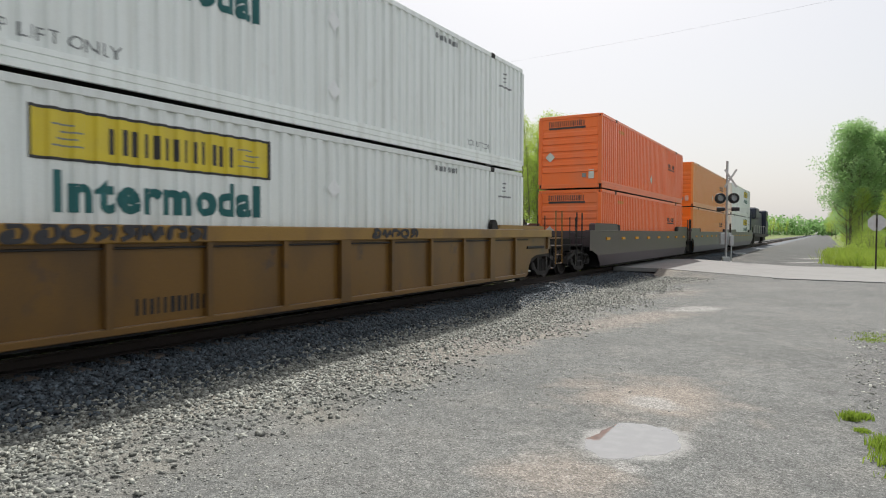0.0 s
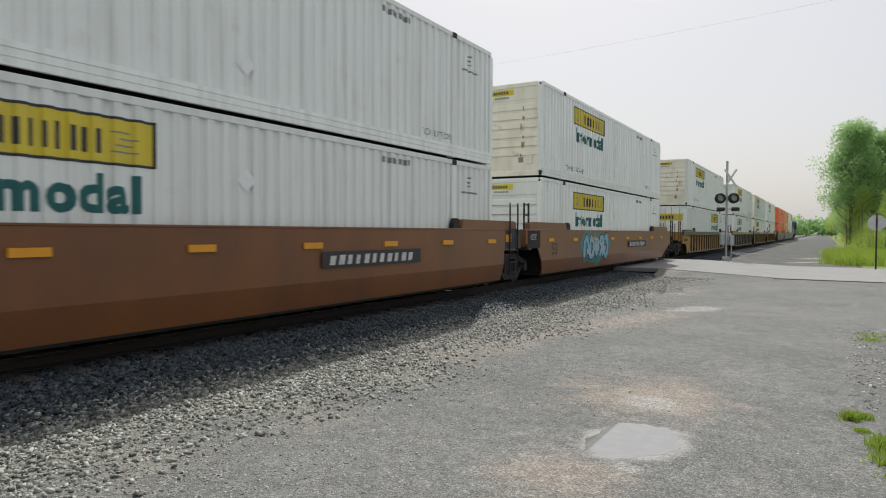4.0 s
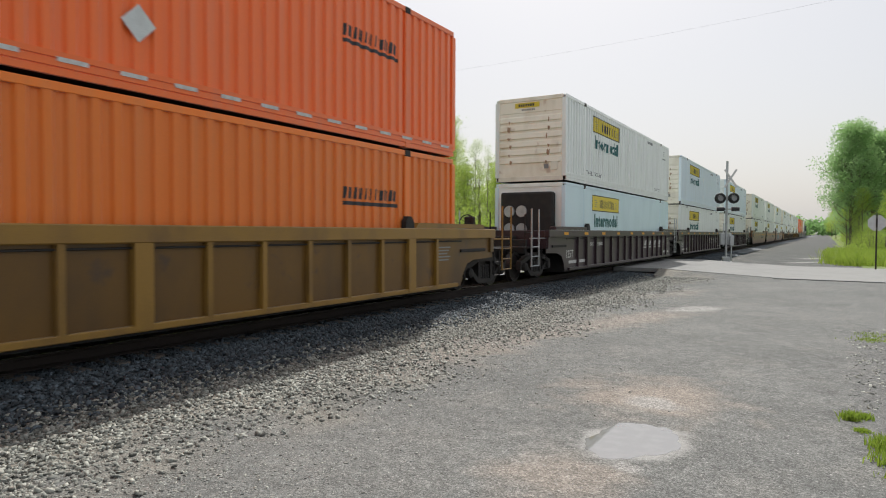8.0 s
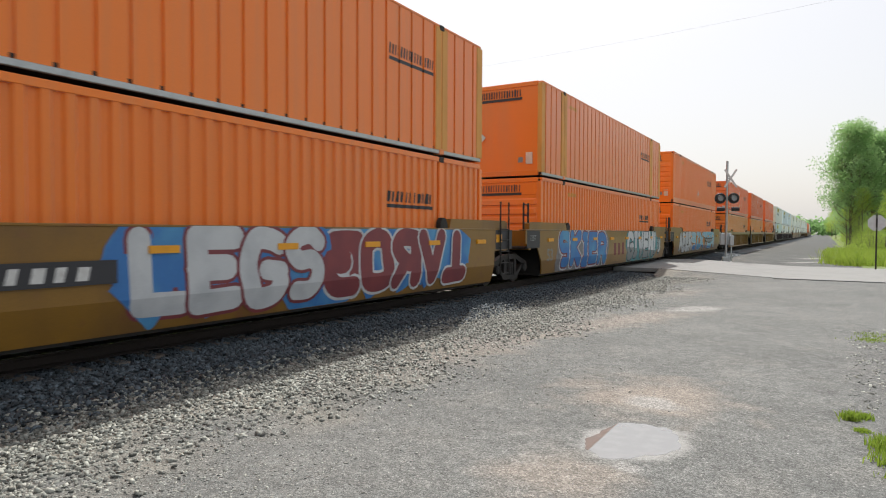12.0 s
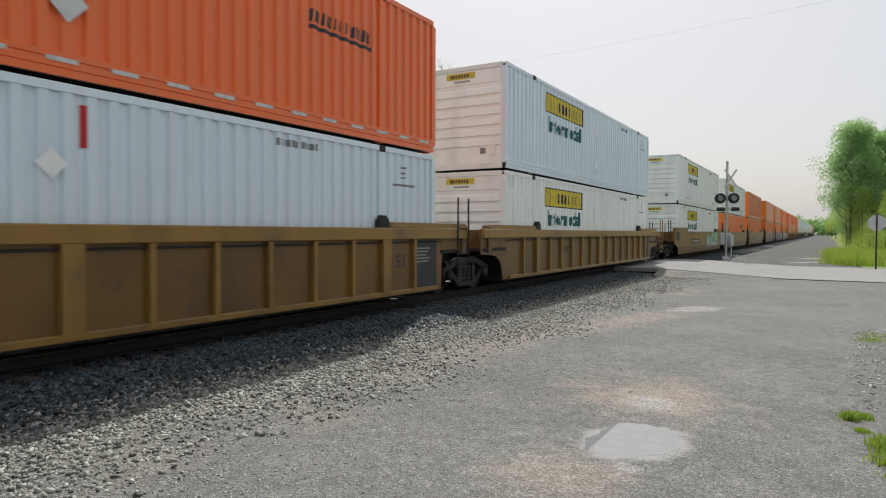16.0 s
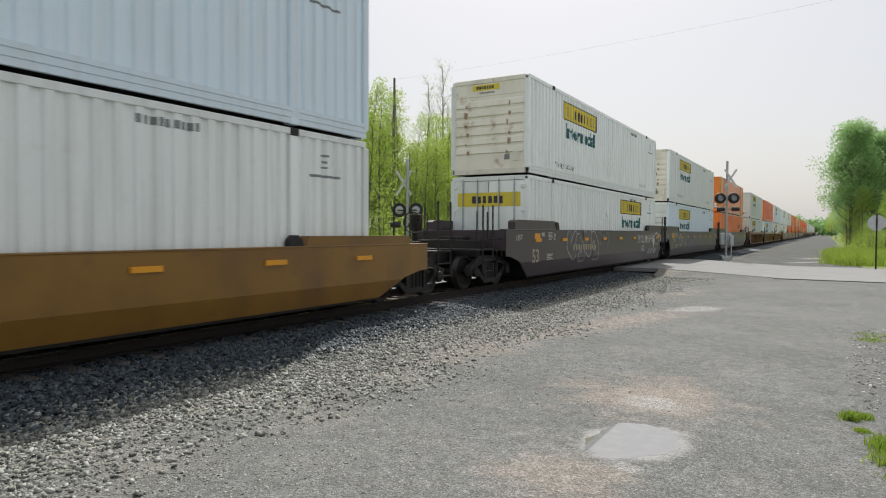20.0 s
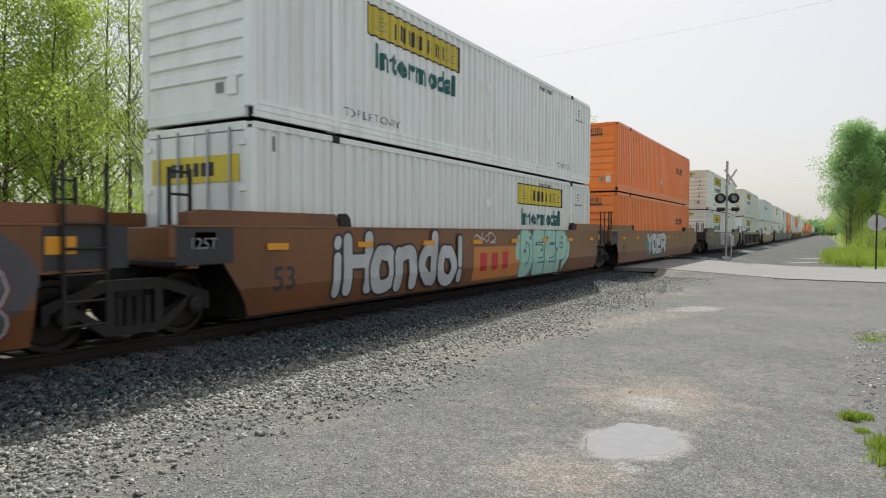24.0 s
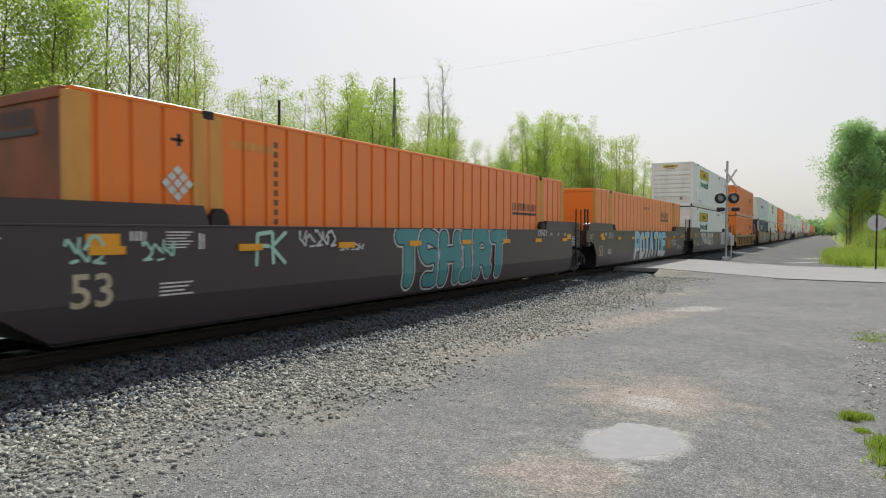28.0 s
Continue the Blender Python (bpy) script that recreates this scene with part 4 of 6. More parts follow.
def ribbon(bm, pts, bent, w, z):
    """A fat painted band with round ends and corners, each piece a hair above the one before."""
    P = smooth_path(pts, 5) if bent else pts
    runs = [P] if bent else [[a, b] for a, b in zip(pts, pts[1:])]
    for run in runs:
        ring = []
        for k, p in enumerate(run):
            d = run[min(k + 1, len(run) - 1)] - run[max(k - 1, 0)]
            n = Vector((-d.y, d.x, 0)).normalized() * w
            up = Vector((0, 0, z + 0.00003 * k))
            ring.append((bm.verts.new(p - n + up), bm.verts.new(p + n + up)))
        for (a, b), (c, d) in zip(ring, ring[1:]):
            bm.faces.new((a, c, d, b))
        z += 0.0001
    for p in ([pts[0], pts[-1]] if bent else pts):
        z += 0.0001
        bm.faces.new([bm.verts.new(p + Vector((w * math.cos(0.5236 * q), w * math.sin(0.5236 * q), z + 0.0007 * bent))) for q in range(12)])


def sprayed(text, width, height, fat, grow, seed, wild, lift):
    rnd = random.Random(seed)
    bm = bmesh.new()
    share = [0.5 if ch in "!?'-i" else 0.8 if ch == "I" else 0.6 if ch == " " else 1.0 for ch in text]
    x = 0.0
    for k, ch in enumerate(text):
        cell = width * share[k] / sum(share)
        tilt, dy, sx = rnd.uniform(-0.12, 0.16) * wild * 8, rnd.uniform(-0.5, 0.5) * wild * height, rnd.uniform(1.0, 1.0 + wild)
        if ch != " ":
            thick = min(fat, cell * 0.25)
            for q, (pts, bent) in enumerate(glyph(ch)):
                pts = [Vector((x + thick + p.x * (cell * 1.05 * sx - 2 * thick) + tilt * (p.y - 0.5) * cell + rnd.uniform(-wild, wild) * cell * 0.5,
                               dy + fat + p.y * (height - 2 * fat) + rnd.uniform(-wild, wild) * height * 0.4, 0)) for p in pts]
                ribbon(bm, pts, bent, thick * rnd.uniform(0.9, 1.1) + grow, lift + 0.005 * k + 0.0008 * q)
        x += cell
    return bm


def graffiti(i, text, y0, y1, z0, z1, fill, edge=None, outer=None, back=None, lower=None, fat=None, seed=1, wild=0.06, edge_w=0.05):
    """A sprayed word on a car side: cloud, outer line, outline, fill, and a second tone in the lower half."""
    c, w, h = CARS[i][0], y1 - y0, z1 - z0
    n = len(text.replace(" ", ""))
    fat = fat or min(0.19 * w / n, 0.15 * h)
    if back:
        stencil(c, "spray_cloud", lambda: blob_letters(w * 1.03, h * 0.95, n, seed + 7, 0.17), back, y0 - 0.1, z0 + 0.02)
    if outer:
        stencil(c, "spray_outer_line", lambda: sprayed(text, w, h, fat, edge_w * 2.1, seed, wild, 0.0012), outer, y0, z0)
    if edge:
        stencil(c, "spray_outline", lambda: sprayed(text, w, h, fat, edge_w, seed, wild, 0.0022), edge, y0, z0)

    def tone(keep):
        def go():
            bm = sprayed(text, w, h, fat, 0.0, seed, wild, 0.0046)
            if keep:
                bmesh.ops.bisect_plane(bm, geom=bm.verts[:] + bm.edges[:] + bm.faces[:], plane_co=(0, h * 0.44, 0), plane_no=(0.05 * keep, keep, 0), clear_outer=True)
            return bm
        return go
    stencil(c, "spray_letters", tone(-1 if lower else 0), fill, y0, z0)
    if lower:
        stencil(c, "spray_lower_tone", tone(1), lower, y0, z0)


def number_patch(i, y0, y1, z0, z1, seed, count=11):
    stencil(CARS[i][0], "number_patch", spread(lambda: flat([(0, y1 - y0, 0, z1 - z0)]), 0.034), "spray_dark", y0, z0)
    stencil(CARS[i][0], "number_bars", spread(lambda: bars((y1 - y0) * 0.86, (z1 - z0) * 0.62, count, seed, 0.22, (0.42, 0.66)), 0.038), "whiteink", y0 + (y1 - y0) * 0.06, z0 + (z1 - z0) * 0.18)


# ---- the train: rear end of each load along the track at 0 s, car, load ----
# style, paint, trim, rear coupled, front coupled
SETS = {
    "slate": ("smooth", "slate", "slate", None), "old": ("sparse", "oldyellow", "oldyellow", "oldrib"), "gold": ("ribbed", "goldcar", "drab", "drab"),
    "brown": ("smooth", "brown", "brown", None), "drab": ("sparse", "drab", "drab", "oldrib"), "maroon": ("ribbed", "maroon", "maroon", None), "ochre": ("ribbed", "oldyellow", "oldrib", "oldrib"),
    "smooth_ochre": ("smooth", "ochre", "ochre", None), "plum": ("smooth", "plum", "plum", None), "broad": ("broad", "maroon", "maroon", None),
    "rusty": ("ribbed", "rustpanel", "rustrib", "rustrib"), "low": ("sparse", "goldcar", "ochre", "ochre"), "fresh": ("ribbed", "ochre", "ochre", "ochre"),
}
CAR_LABEL = {
    "slate": "slate grey smooth-sided well car on the rails", "old": "rusty yellow-brown well car with widely spaced ribs", "gold": "bright yellow ribbed well car with dark grime",
    "drab": "drab brown well car with worn yellow ledges",
    "brown": "red-brown smooth-sided well car on the rails", "maroon": "dark maroon ribbed well car with white stencils", "ochre": "weathered ochre well car with close upright ribs",
    "smooth_ochre": "ochre smooth-sided well car with spray paint", "plum": "plum grey smooth-sided well car with reflectors", "broad": "dark maroon well car with broad ribs",
    "rusty": "rust-brown well car with narrow upright ribs",
    "low": "yellow low-sided well car with thick ledge", "fresh": "golden ochre ribbed well car on the rails",
}
W, C, O, R, T, S, N = "white", "cool", "orange", "red", "tan", "single", "navy"
# rear, set, rear coupled, front coupled, lower load, upper load: (paint, wall, end, lettering, end paint)
TRAIN = [
    (64.0, "slate", 0, 1, (W, "corrugated", "louvred", "haulier_far", None), (W, "corrugated", "louvred", "haulier_far", None)),
    (44.2, "slate", 0, 0, (T, "corrugated", "louvred", "orange", O), (T, "corrugated", "louvred", "orange", O)),
    (24.4, "plum", 1, 0, (R, "corrugated", "louvred", "orange", R), (R, "corrugated", "louvred", "orange", R)),
    (0.85, "old", 0, 1, (W, "corrugated", "louvred", "haulier", "cream"), (W, "corrugated", "louvred", "haulier", "cream")),
    (-18.8, "old", 0, 0, (W, "corrugated", "louvred", "haulier", "cream"), (W, "corrugated", "louvred", "haulier", "cream")),
    (-38.5, "drab", 1, 0, (W, "corrugated", "louvred", "haulier_faded", W), (W, "corrugated", "louvred", "haulier", W)),
    (-62.0, "gold", 1, 1, (W, "corrugated", "doors", "haulier_far", None), (W, "corrugated", "louvred", "haulier", "cream")),
    (-85.8, "brown", 0, 1, (W, "corrugated", "louvred", "haulier", None), (W, "corrugated", "louvred", "haulier", "cream")),
    (-105.3, "brown", 0, 0, (W, "corrugated", "louvred", "haulier", None), (W, "corrugated", "louvred", "haulier", None)),
    (-124.8, "brown", 1, 0, (W, "corrugated", "louvred", "haulier", "cream"), (W, "corrugated", "louvred", "haulier", "cream")),
    (-148.5, "maroon", 0, 1, (W, "corrugated", "louvred", "haulier", "cream"), (C, "corrugated", "louvred", "haulier", "white")),
    (-168.2, "maroon", 0, 0, (W, "corrugated", "louvred", "haulier", "cream"), (C, "corrugated", "louvred", "haulier", "cream")),
    (-187.87, "maroon", 1, 0, ("blue", "smooth", "reefer", "haulier", W), (W, "corrugated", "louvred", "haulier", "cream")),
    (-211.4, "ochre", 0, 1, (O, "corrugated", "louvred", "orange", O), (R, "corrugated", "louvred", "striped", R)),
    (-231.0, "ochre", 0, 0, (T, "corrugated", "louvred", "orange", O), (R, "corrugated", "louvred", "striped", R)),
    (-250.7, "ochre", 1, 0, (T, "corrugated", "louvred", "orange", O), (R, "corrugated", "louvred", "striped", R)),
    (-274.6, "smooth_ochre", 0, 1, (O, "corrugated", "louvred", "orange", O), (O, "corrugated", "louvred", "orange", O)),
    (-294.15, "smooth_ochre", 0, 0, (O, "corrugated", "louvred", "orange", O), (O, "ribbed", "flat", "orange", O)),
    (-314.2, "smooth_ochre", 1, 0, (O, "corrugated", "louvred", "orange", O), (O, "ribbed", "flat", "orange", O)),
    (-337.9, "smooth_ochre", 0, 1, (O, "corrugated", "louvred", "orange", O), (O, "corrugated", "louvred", "orange", O)),
    (-357.8, "smooth_ochre", 0, 0, (O, "corrugated", "louvred", "orange", O), (W, "corrugated", "louvred", "haulier", None)),
    (-377.2, "smooth_ochre", 1, 0, (W, "corrugated", "louvred", "haulier", None), (W, "corrugated", "louvred", "haulier", None)),
    (-400.85, "ochre", 0, 1, (W, "corrugated", "louvred", "haulier", None), (C, "corrugated", "louvred", "haulier", W)),
    (-420.6, "ochre", 0, 0, (C, "corrugated", "louvred", "haulier", None), (R, "corrugated", "louvred", "striped", O)),
    (-440.2, "rusty", 1, 0, (W, "corrugated", "louvred", "haulier", None), (W, "corrugated", "louvred", "haulier", None)),
    (-464.0, "plum", 0, 1, (O, "corrugated", "louvred", "orange", O), (O, "ribbed", "flat", "orange", O)),
    (-484.0, "plum", 0, 0, (C, "corrugated", "louvred", "haulier", W), (W, "corrugated", "louvred", "haulier", "cream")),
    (-503.45, "plum", 1, 0, (W, "corrugated", "doors", "haulier_far", None), (W, "corrugated", "louvred", "haulier", "cream")),
    (-527.17, "smooth_ochre", 1, 1, (W, "corrugated", "louvred", "logistics", None), (C, "corrugated", "louvred", "logistics", W)),
    (-550.87, "broad", 1, 1, (W, "corrugated", "louvred", "haulier", None), (W, "corrugated", "louvred", "haulier", "cream")),
    (-574.6, "plum", 1, 1, (W, "corrugated", "louvred", "haulier", None), (W, "corrugated", "louvred", "haulier", "cream")),
    (-598.3, "brown", 0, 1, (O, "corrugated", "louvred", "orange", O), (O, "corrugated", "louvred", "orange", O)),
    (-618.1, "brown", 0, 0, (W, "corrugated", "doors", "haulier_far", None), (W, "corrugated", "louvred", "haulier", None)),
    (-637.8, "brown", 1, 0, (N, "corrugated", "flat", "navy", N), (C, "corrugated", "louvred", "logistics", W)),
    (-661.5, "low", 1, 1, (O, "corrugated", "louvred", "orange", O), (O, "corrugated", "flat", "orange", O)),
    (-685.2, "plum", 0, 1, (W, "corrugated", "louvred", "haulier", None), (W, "corrugated", "louvred", "haulier", None)),
    (-705.4, "plum", 0, 0, (O, "strapped", "flat", "single", O), None),
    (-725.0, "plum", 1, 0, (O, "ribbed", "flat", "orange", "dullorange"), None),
]
WORDS = {"white": "dirty white", "cool": "bluish white", "orange": "orange", "red": "red-orange", "tan": "faded tan-orange", "navy": "navy blue", "blue": "pale blue"}
WALLS = {"corrugated": "corrugated", "ribbed": "flat-panelled ribbed", "strapped": "flat-panelled yellow-ribbed", "smooth": "smooth-sided refrigerated"}
CARS, LOADS, PROTO = [], [], {}
for i, (rear, kind, r_open, f_open, lower, upper) in enumerate(TRAIN):
    style, paint, trim, chord = SETS[kind]
    side_top = {28: 1.22, 34: 1.25}.get(i, TOP)
    key = (kind, r_open, f_open, side_top)
    if key in PROTO:
        car = copy_thing(PROTO[key], Matrix())
    else:
        car = PROTO[key] = well_car(style, paint, trim, r_open, f_open, CAR_LABEL[kind], chord, top=side_top)
    CARS.append((car, rear + 8.075))
    for base, load in ((0, lower), (1, upper)):
        if load is None:
            continue
        pk = (*load, base)
        if pk in PROTO:
            box_ = copy_thing(PROTO[pk], Matrix())
        else:
            where = "stacked on another container" if base else "standing in a well car"
            box_ = PROTO[pk] = container(load[0], load[1], load[2], load[3], load[4], "containers on the train", base, f"{WORDS[load[0]]} {WALLS[load[1]]} container {where}")
        LOADS.append((box_, rear + 8.075, 0.27 + base * (TALL + 0.05)))


# ---- the locomotive at the head ----
def locomotive():
    lo = new("locomotive")
    part("frame", boxes((-1.45, 1.45, -10.6, 10.6, 0.95, 1.35), (-0.9, 0.9, -3.2, 3.2, 0.35, 0.95), bevel=0.03), M["dark"], lo)
    part("hood", boxes((-0.95, 0.95, -9.6, 5.2, 1.35, 4.2), bevel=0.12), M["loco"], lo)
    part("radiator", boxes((-1.45, 1.45, -9.2, -4.8, 3.2, 4.55), bevel=0.15), M["loco"], lo)
    cab = part("cab", boxes((-1.5, 1.5, 5.2, 8.4, 1.35, 4.6), bevel=0.15), M["loco"], lo)
    for x in (-1.52, 1.5):
        for y in (5.7, 7.0):
            part("window", boxes((x, x + 0.02, y, y + 0.9, 3.1, 3.9)), M["glass"], cab)
    part("nose", boxes((-0.9, 0.9, 8.4, 10.4, 1.35, 3.2), bevel=0.2), M["loco"], lo)
    part("rear_number_board", boxes((-0.3, 0.3, -9.63, -9.6, 3.3, 3.7)), M["whiteink"], lo)
    for s in (-1, 1):
        part("handrail", tubes(*[(((s * 1.4, y, 1.35), (s * 1.4, y, 2.35)), 0.025) for y in (-10, -7, -4, -1, 2, 5)], (((s * 1.4, -10, 2.35), (s * 1.4, 5, 2.35)), 0.025)), M["whiteink"], lo)
        part("rear_steps", boxes((s * 1.1 - 0.3, s * 1.1 + 0.3, -10.65, -10.3, 0.35, 0.95), bevel=0.02), M["dark"], lo)
    part("rear_pilot", boxes((-1.4, 1.4, -10.75, -10.6, 0.25, 1.0), bevel=0.03), M["dark"], lo)
    for q in (-6.8, 6.8):
        t = part("bogie", boxes((-1.15, 1.15, q - 2.2, q + 2.2, 0.4, 0.9), bevel=0.05), M["dark"], lo)
        for y in (-1.9, 0, 1.9):
            for s in (-1, 1):
                part("wheel", lathe([(s * 0.66, 0.52), (s * 0.8, 0.5), (s * 0.8, 0.1)], 0, (0, q + y, 0.52), 24), M["wheel"], t)
    return tagged(lo, "dark blue six-axle diesel locomotive hauling the train", "locomotive")


LOCO = locomotive()


# ---- painted marks and sprayed pieces, car by car ----
def mark(i, text, y, z, h, material="whiteink", bold=0.0, inset=0.0):
    stencil(CARS[i][0], "stencil", lambda: letters(text, h, bold), material, y, z, inset)


def mark_bars(i, y, z, w, h, n, seed, material="whiteink", inset=0.0):
    stencil(CARS[i][0], "stencil_bars", lambda: bars(w, h, 2 * n, seed, 0, (0.35, 0.65)), material, y, z, inset)


def lines(i, y, z, w, n, material="whiteink", inset=0.0, gap=0.07):
    stencil(CARS[i][0], "small_print", lambda: flat([(0, w * (1 - 0.13 * ((k * 7) % 3)), -k * gap, -k * gap + gap * 0.45) for k in range(n)]), material, y, z, inset)


IN = 0.10      # painted between the ribs, on the recessed plate
for i in (10, 11, 12):
    mark(i, "125T", -8.2, 0.62, 0.26, "whiteink", 0.004, IN)
    mark_bars(i, -6.0, 0.98, 0.8, 0.14, 4, 2, "whiteink", IN)
    mark_bars(i, -4.9, 0.98, 0.9, 0.12, 6, 3, "whiteink", IN)
    for k in range(4):
        stencil(CARS[i][0], "stencil_bars", lambda: bars(0.42, 0.24, 1, 30 + k, 0.45), "whiteink", 2.5 + k * 1.0, 0.86, IN)
        stencil(CARS[i][0], "underline", lambda: bars(0.85, 0.07, 1, 31, 0.6), "whiteink", 2.36 + k * 1.0, 0.74, IN)
    mark(i, "53", 6.4, 0.85, 0.26, "whiteink", 0.004, IN)
    lines(i, 7.1, 1.12, 0.6, 5, "whiteink", IN)
    stencil(CARS[i][0], "reflective_strip", lambda: flat([(0, 2.2, 0, 0.10)]), "whiteink", -7.9, 0.42, IN)
    stencil(CARS[i][0], "reflective_strip", lambda: flat([(0, 1.9, 0, 0.10)]), "whiteink", 6.0, 0.42, IN)
    for k in range(9):
        stencil(CARS[i][0], "reflector", lambda: flat([(0, 0.4, 0, 0.09)]), "marker", -8.6 + k * 2.05, TOP - 0.16)
for i in (13, 14, 22, 23, 24):
    mark(i, "125T" if i < 20 else "53", -8.0 if i < 20 else 6.45, 0.5 if i < 20 else 0.75, 0.26, "greyink" if i < 20 else "ink", 0.004, IN)
    mark_bars(i, -4.1, 0.85, 1.0, 0.16, 4, 40 + i, "spray_dark", IN)
    lines(i, 7.2, 1.1, 0.55, 5, "greyink", IN)
    stencil(CARS[i][0], "grey_patch", lambda: flat([(0, 0.9, -0.5, 0.52)]), "spray_dark", -8.22 if i < 20 else 7.12, 0.78, IN + 0.002)
for i in (3, 4, 5):
    mark_bars(i, -4.0, 0.4, 1.2, 0.22, 6, i, "dark", IN)
stencil(CARS[6][0], "yellow_patch", lambda: flat([(0, 1.1, 0, 0.21)]), "rib", 8.75, TOP - 0.22)
mark(6, "53", 5.55, 0.86, 0.34, "ink", 0.006, IN)
lines(6, 6.75, 0.98, 0.6, 4, "whiteink", IN)
for i in (3, 4):
    tag_piece(CARS[i][0], -5.6, TOP - 0.21, 2.6, 0.22, 8, 60 + i, "spray_dark", "spray_dark")
tag_piece(CARS[3][0], 0.7, TOP - 0.20, 1.6, 0.18, 5, 77, "spray_dark", "spray_dark")
for i in (7, 8, 9):
    number_patch(i, 1.3, 4.35, 0.84, 1.12, 70 + i)
    mark(i, "53", -7.6, 0.78, 0.36, "ink", 0.006)
    stencil(CARS[i][0], "black_end", lambda: flat([(0, 0.95, 0, 0.5)]), "dark", -9.5, 1.01)
    stencil(CARS[i][0], "stencil", spread(lambda: letters("125T", 0.16, 0.002), 0.003), "whiteink", -9.3, 1.25)
tag_piece(CARS[7][0], -4.6, 0.5, 2.9, 0.85, 5, 81, "spray_sky", "spray_dark", back="spray_teal")
graffiti(16, "SIXTER", -3.15, 5.95, 0.36, 1.52, "spray_sky", "pale", "spray_dark", "spray_orange", "spray_blue", seed=3, wild=0.04, edge_w=0.035)
graffiti(16, "ABER", -7.1, -3.2, 0.34, 1.52, "pale", "spray_dark", seed=5)
number_patch(16, 1.95, 5.2, 0.84, 1.1, 90)
graffiti(17, "SKIER", -6.95, -1.95, 0.3, 1.5, "spray_blue", "spray_red", "pale", "greyspray", seed=8)
stencil(CARS[17][0], "ochre_field", lambda: flat([(0, 2.9, 0, 1.0)]), "oldrib", -1.7, 0.3)
stencil(CARS[17][0], "mark_bars", spread(lambda: bars(1.75, 0.5, 3, 142, 0.0, (0.45, 0.65)), 0.003), "spray_red", -0.8, 0.56)
graffiti(17, "GIVEN!", 1.2, 6.4, 0.32, 1.53, "pale", "spray_dark", "spray_teal", "spray_teal", "greyink", seed=12)
graffiti(17, "FU", 6.4, 7.4, 0.5, 1.15, "pale", "spray_dark", "spray_teal", seed=13, edge_w=0.04, fat=0.075)
graffiti(18, "LEGS", -1.6, 1.9, 0.34, 1.53, "pale", "spray_red", None, "spray_blue", seed=21, wild=0.05)
graffiti(18, "12345", 1.95, 6.85, 0.32, 1.5, "spray_red", "pale", None, "spray_blue", seed=22, wild=0.05)
number_patch(18, -4.9, -1.75, 0.84, 1.12, 92)
mark(17, "53", -7.98, 0.59, 0.38, "greyink", 0.006)
mark(18, "53", -7.98, 0.59, 0.38, "greyink", 0.006)
for i in (19, 20, 21):
    number_patch(i, -4.88, -1.77, 0.80, 1.08, 110 + i)
    mark(i, "53", -7.9, 0.58, 0.38, "greyink", 0.006)
graffiti(21, "ANOS", 1.2, 6.2, 0.42, 1.48, "spray_mint", "slate", None, None, "pale", seed=31, wild=0.09, edge_w=0.03)
for i in (25, 26, 27, 35, 36, 37, 30):
    mark(i, "53", -8.15, 0.58, 0.40, "tanink", 0.008)
    mark(i, "125T", -9.3, 1.24, 0.16, "whiteink")
    lines(i, -6.9, 1.44, 0.4, 6, "whiteink", 0, 0.04)
    lines(i, -7.0, 0.78, 0.5, 4, "whiteink", 0, 0.05)
    mark_bars(i, -7.4, 1.34, 0.25, 0.12, 2, 5)
    mark_bars(i, -6.4, 1.22, 0.12, 0.22, 1, 6)
    stencil(CARS[i][0], "amber_square", lambda: flat([(0, 0.42, 0, 0.2)]), "marker", -7.95, 1.23)
    lines(i, 8.45, 1.30, 0.45, 6, "whiteink", 0, 0.05)
    for q in (5.9, 6.5, 7.1, 7.7):
        mark_bars(i, q, 1.36, 0.2, 0.1, 2, 7)
    stencil(CARS[i][0], "amber_square", lambda: flat([(0, 0.36, 0, 0.16)]), "marker", 8.0, 1.24)
graffiti(25, "BIAFRA", -4.3, 0.6, 0.34, 1.42, "greyspray", "slate", seed=41, wild=0.05, edge_w=0.03)
graffiti(25, "6896", -7.9, -6.6, 1.02, 1.4, "greyink", fat=0.02, seed=42, wild=0.12)
graffiti(26, "BIAFRA", -3.9, 0.3, 0.36, 1.44, "greyspray", "greyink", seed=43, wild=0.05, edge_w=0.02)
graffiti(26, "68968", -6.2, -4.1, 0.76, 1.42, "pale", fat=0.022, seed=44, wild=0.14)
graffiti(26, "986", -7.7, -6.9, 0.95, 1.45, "pale", fat=0.022, seed=45, wild=0.14)
graffiti(26, "698", 4.95, 6.1, 0.72, 1.34, "tanink", fat=0.016, seed=46, wild=0.14)
graffiti(27, "I'M KILLING HIP-HOP", 3.85, 6.72, 1.0, 1.34, "pale", fat=0.021, seed=51, wild=0.07)
graffiti(27, "CUZ", 4.64, 5.08, 0.62, 0.88, "pale", fat=0.022, seed=52, wild=0.07)
graffiti(27, "CK HIP-HOP", 5.84, 7.25, 0.46, 0.70, "pale", fat=0.019, seed=53, wild=0.07)
graffiti(27, "9698", -5.2, -1.95, 0.5, 1.5, "plum", "pale", seed=54, wild=0.05, edge_w=0.028)
stencil(CARS[27][0], "number_bars", spread(lambda: bars(2.5, 0.2, 10, 55, 0.0, (0.45, 0.7)), 0.03), "tanink", -4.7, 0.86)
graffiti(27, "8698", -1.8, -0.6, 1.02, 1.5, "greyink", fat=0.018, seed=56, wild=0.14)
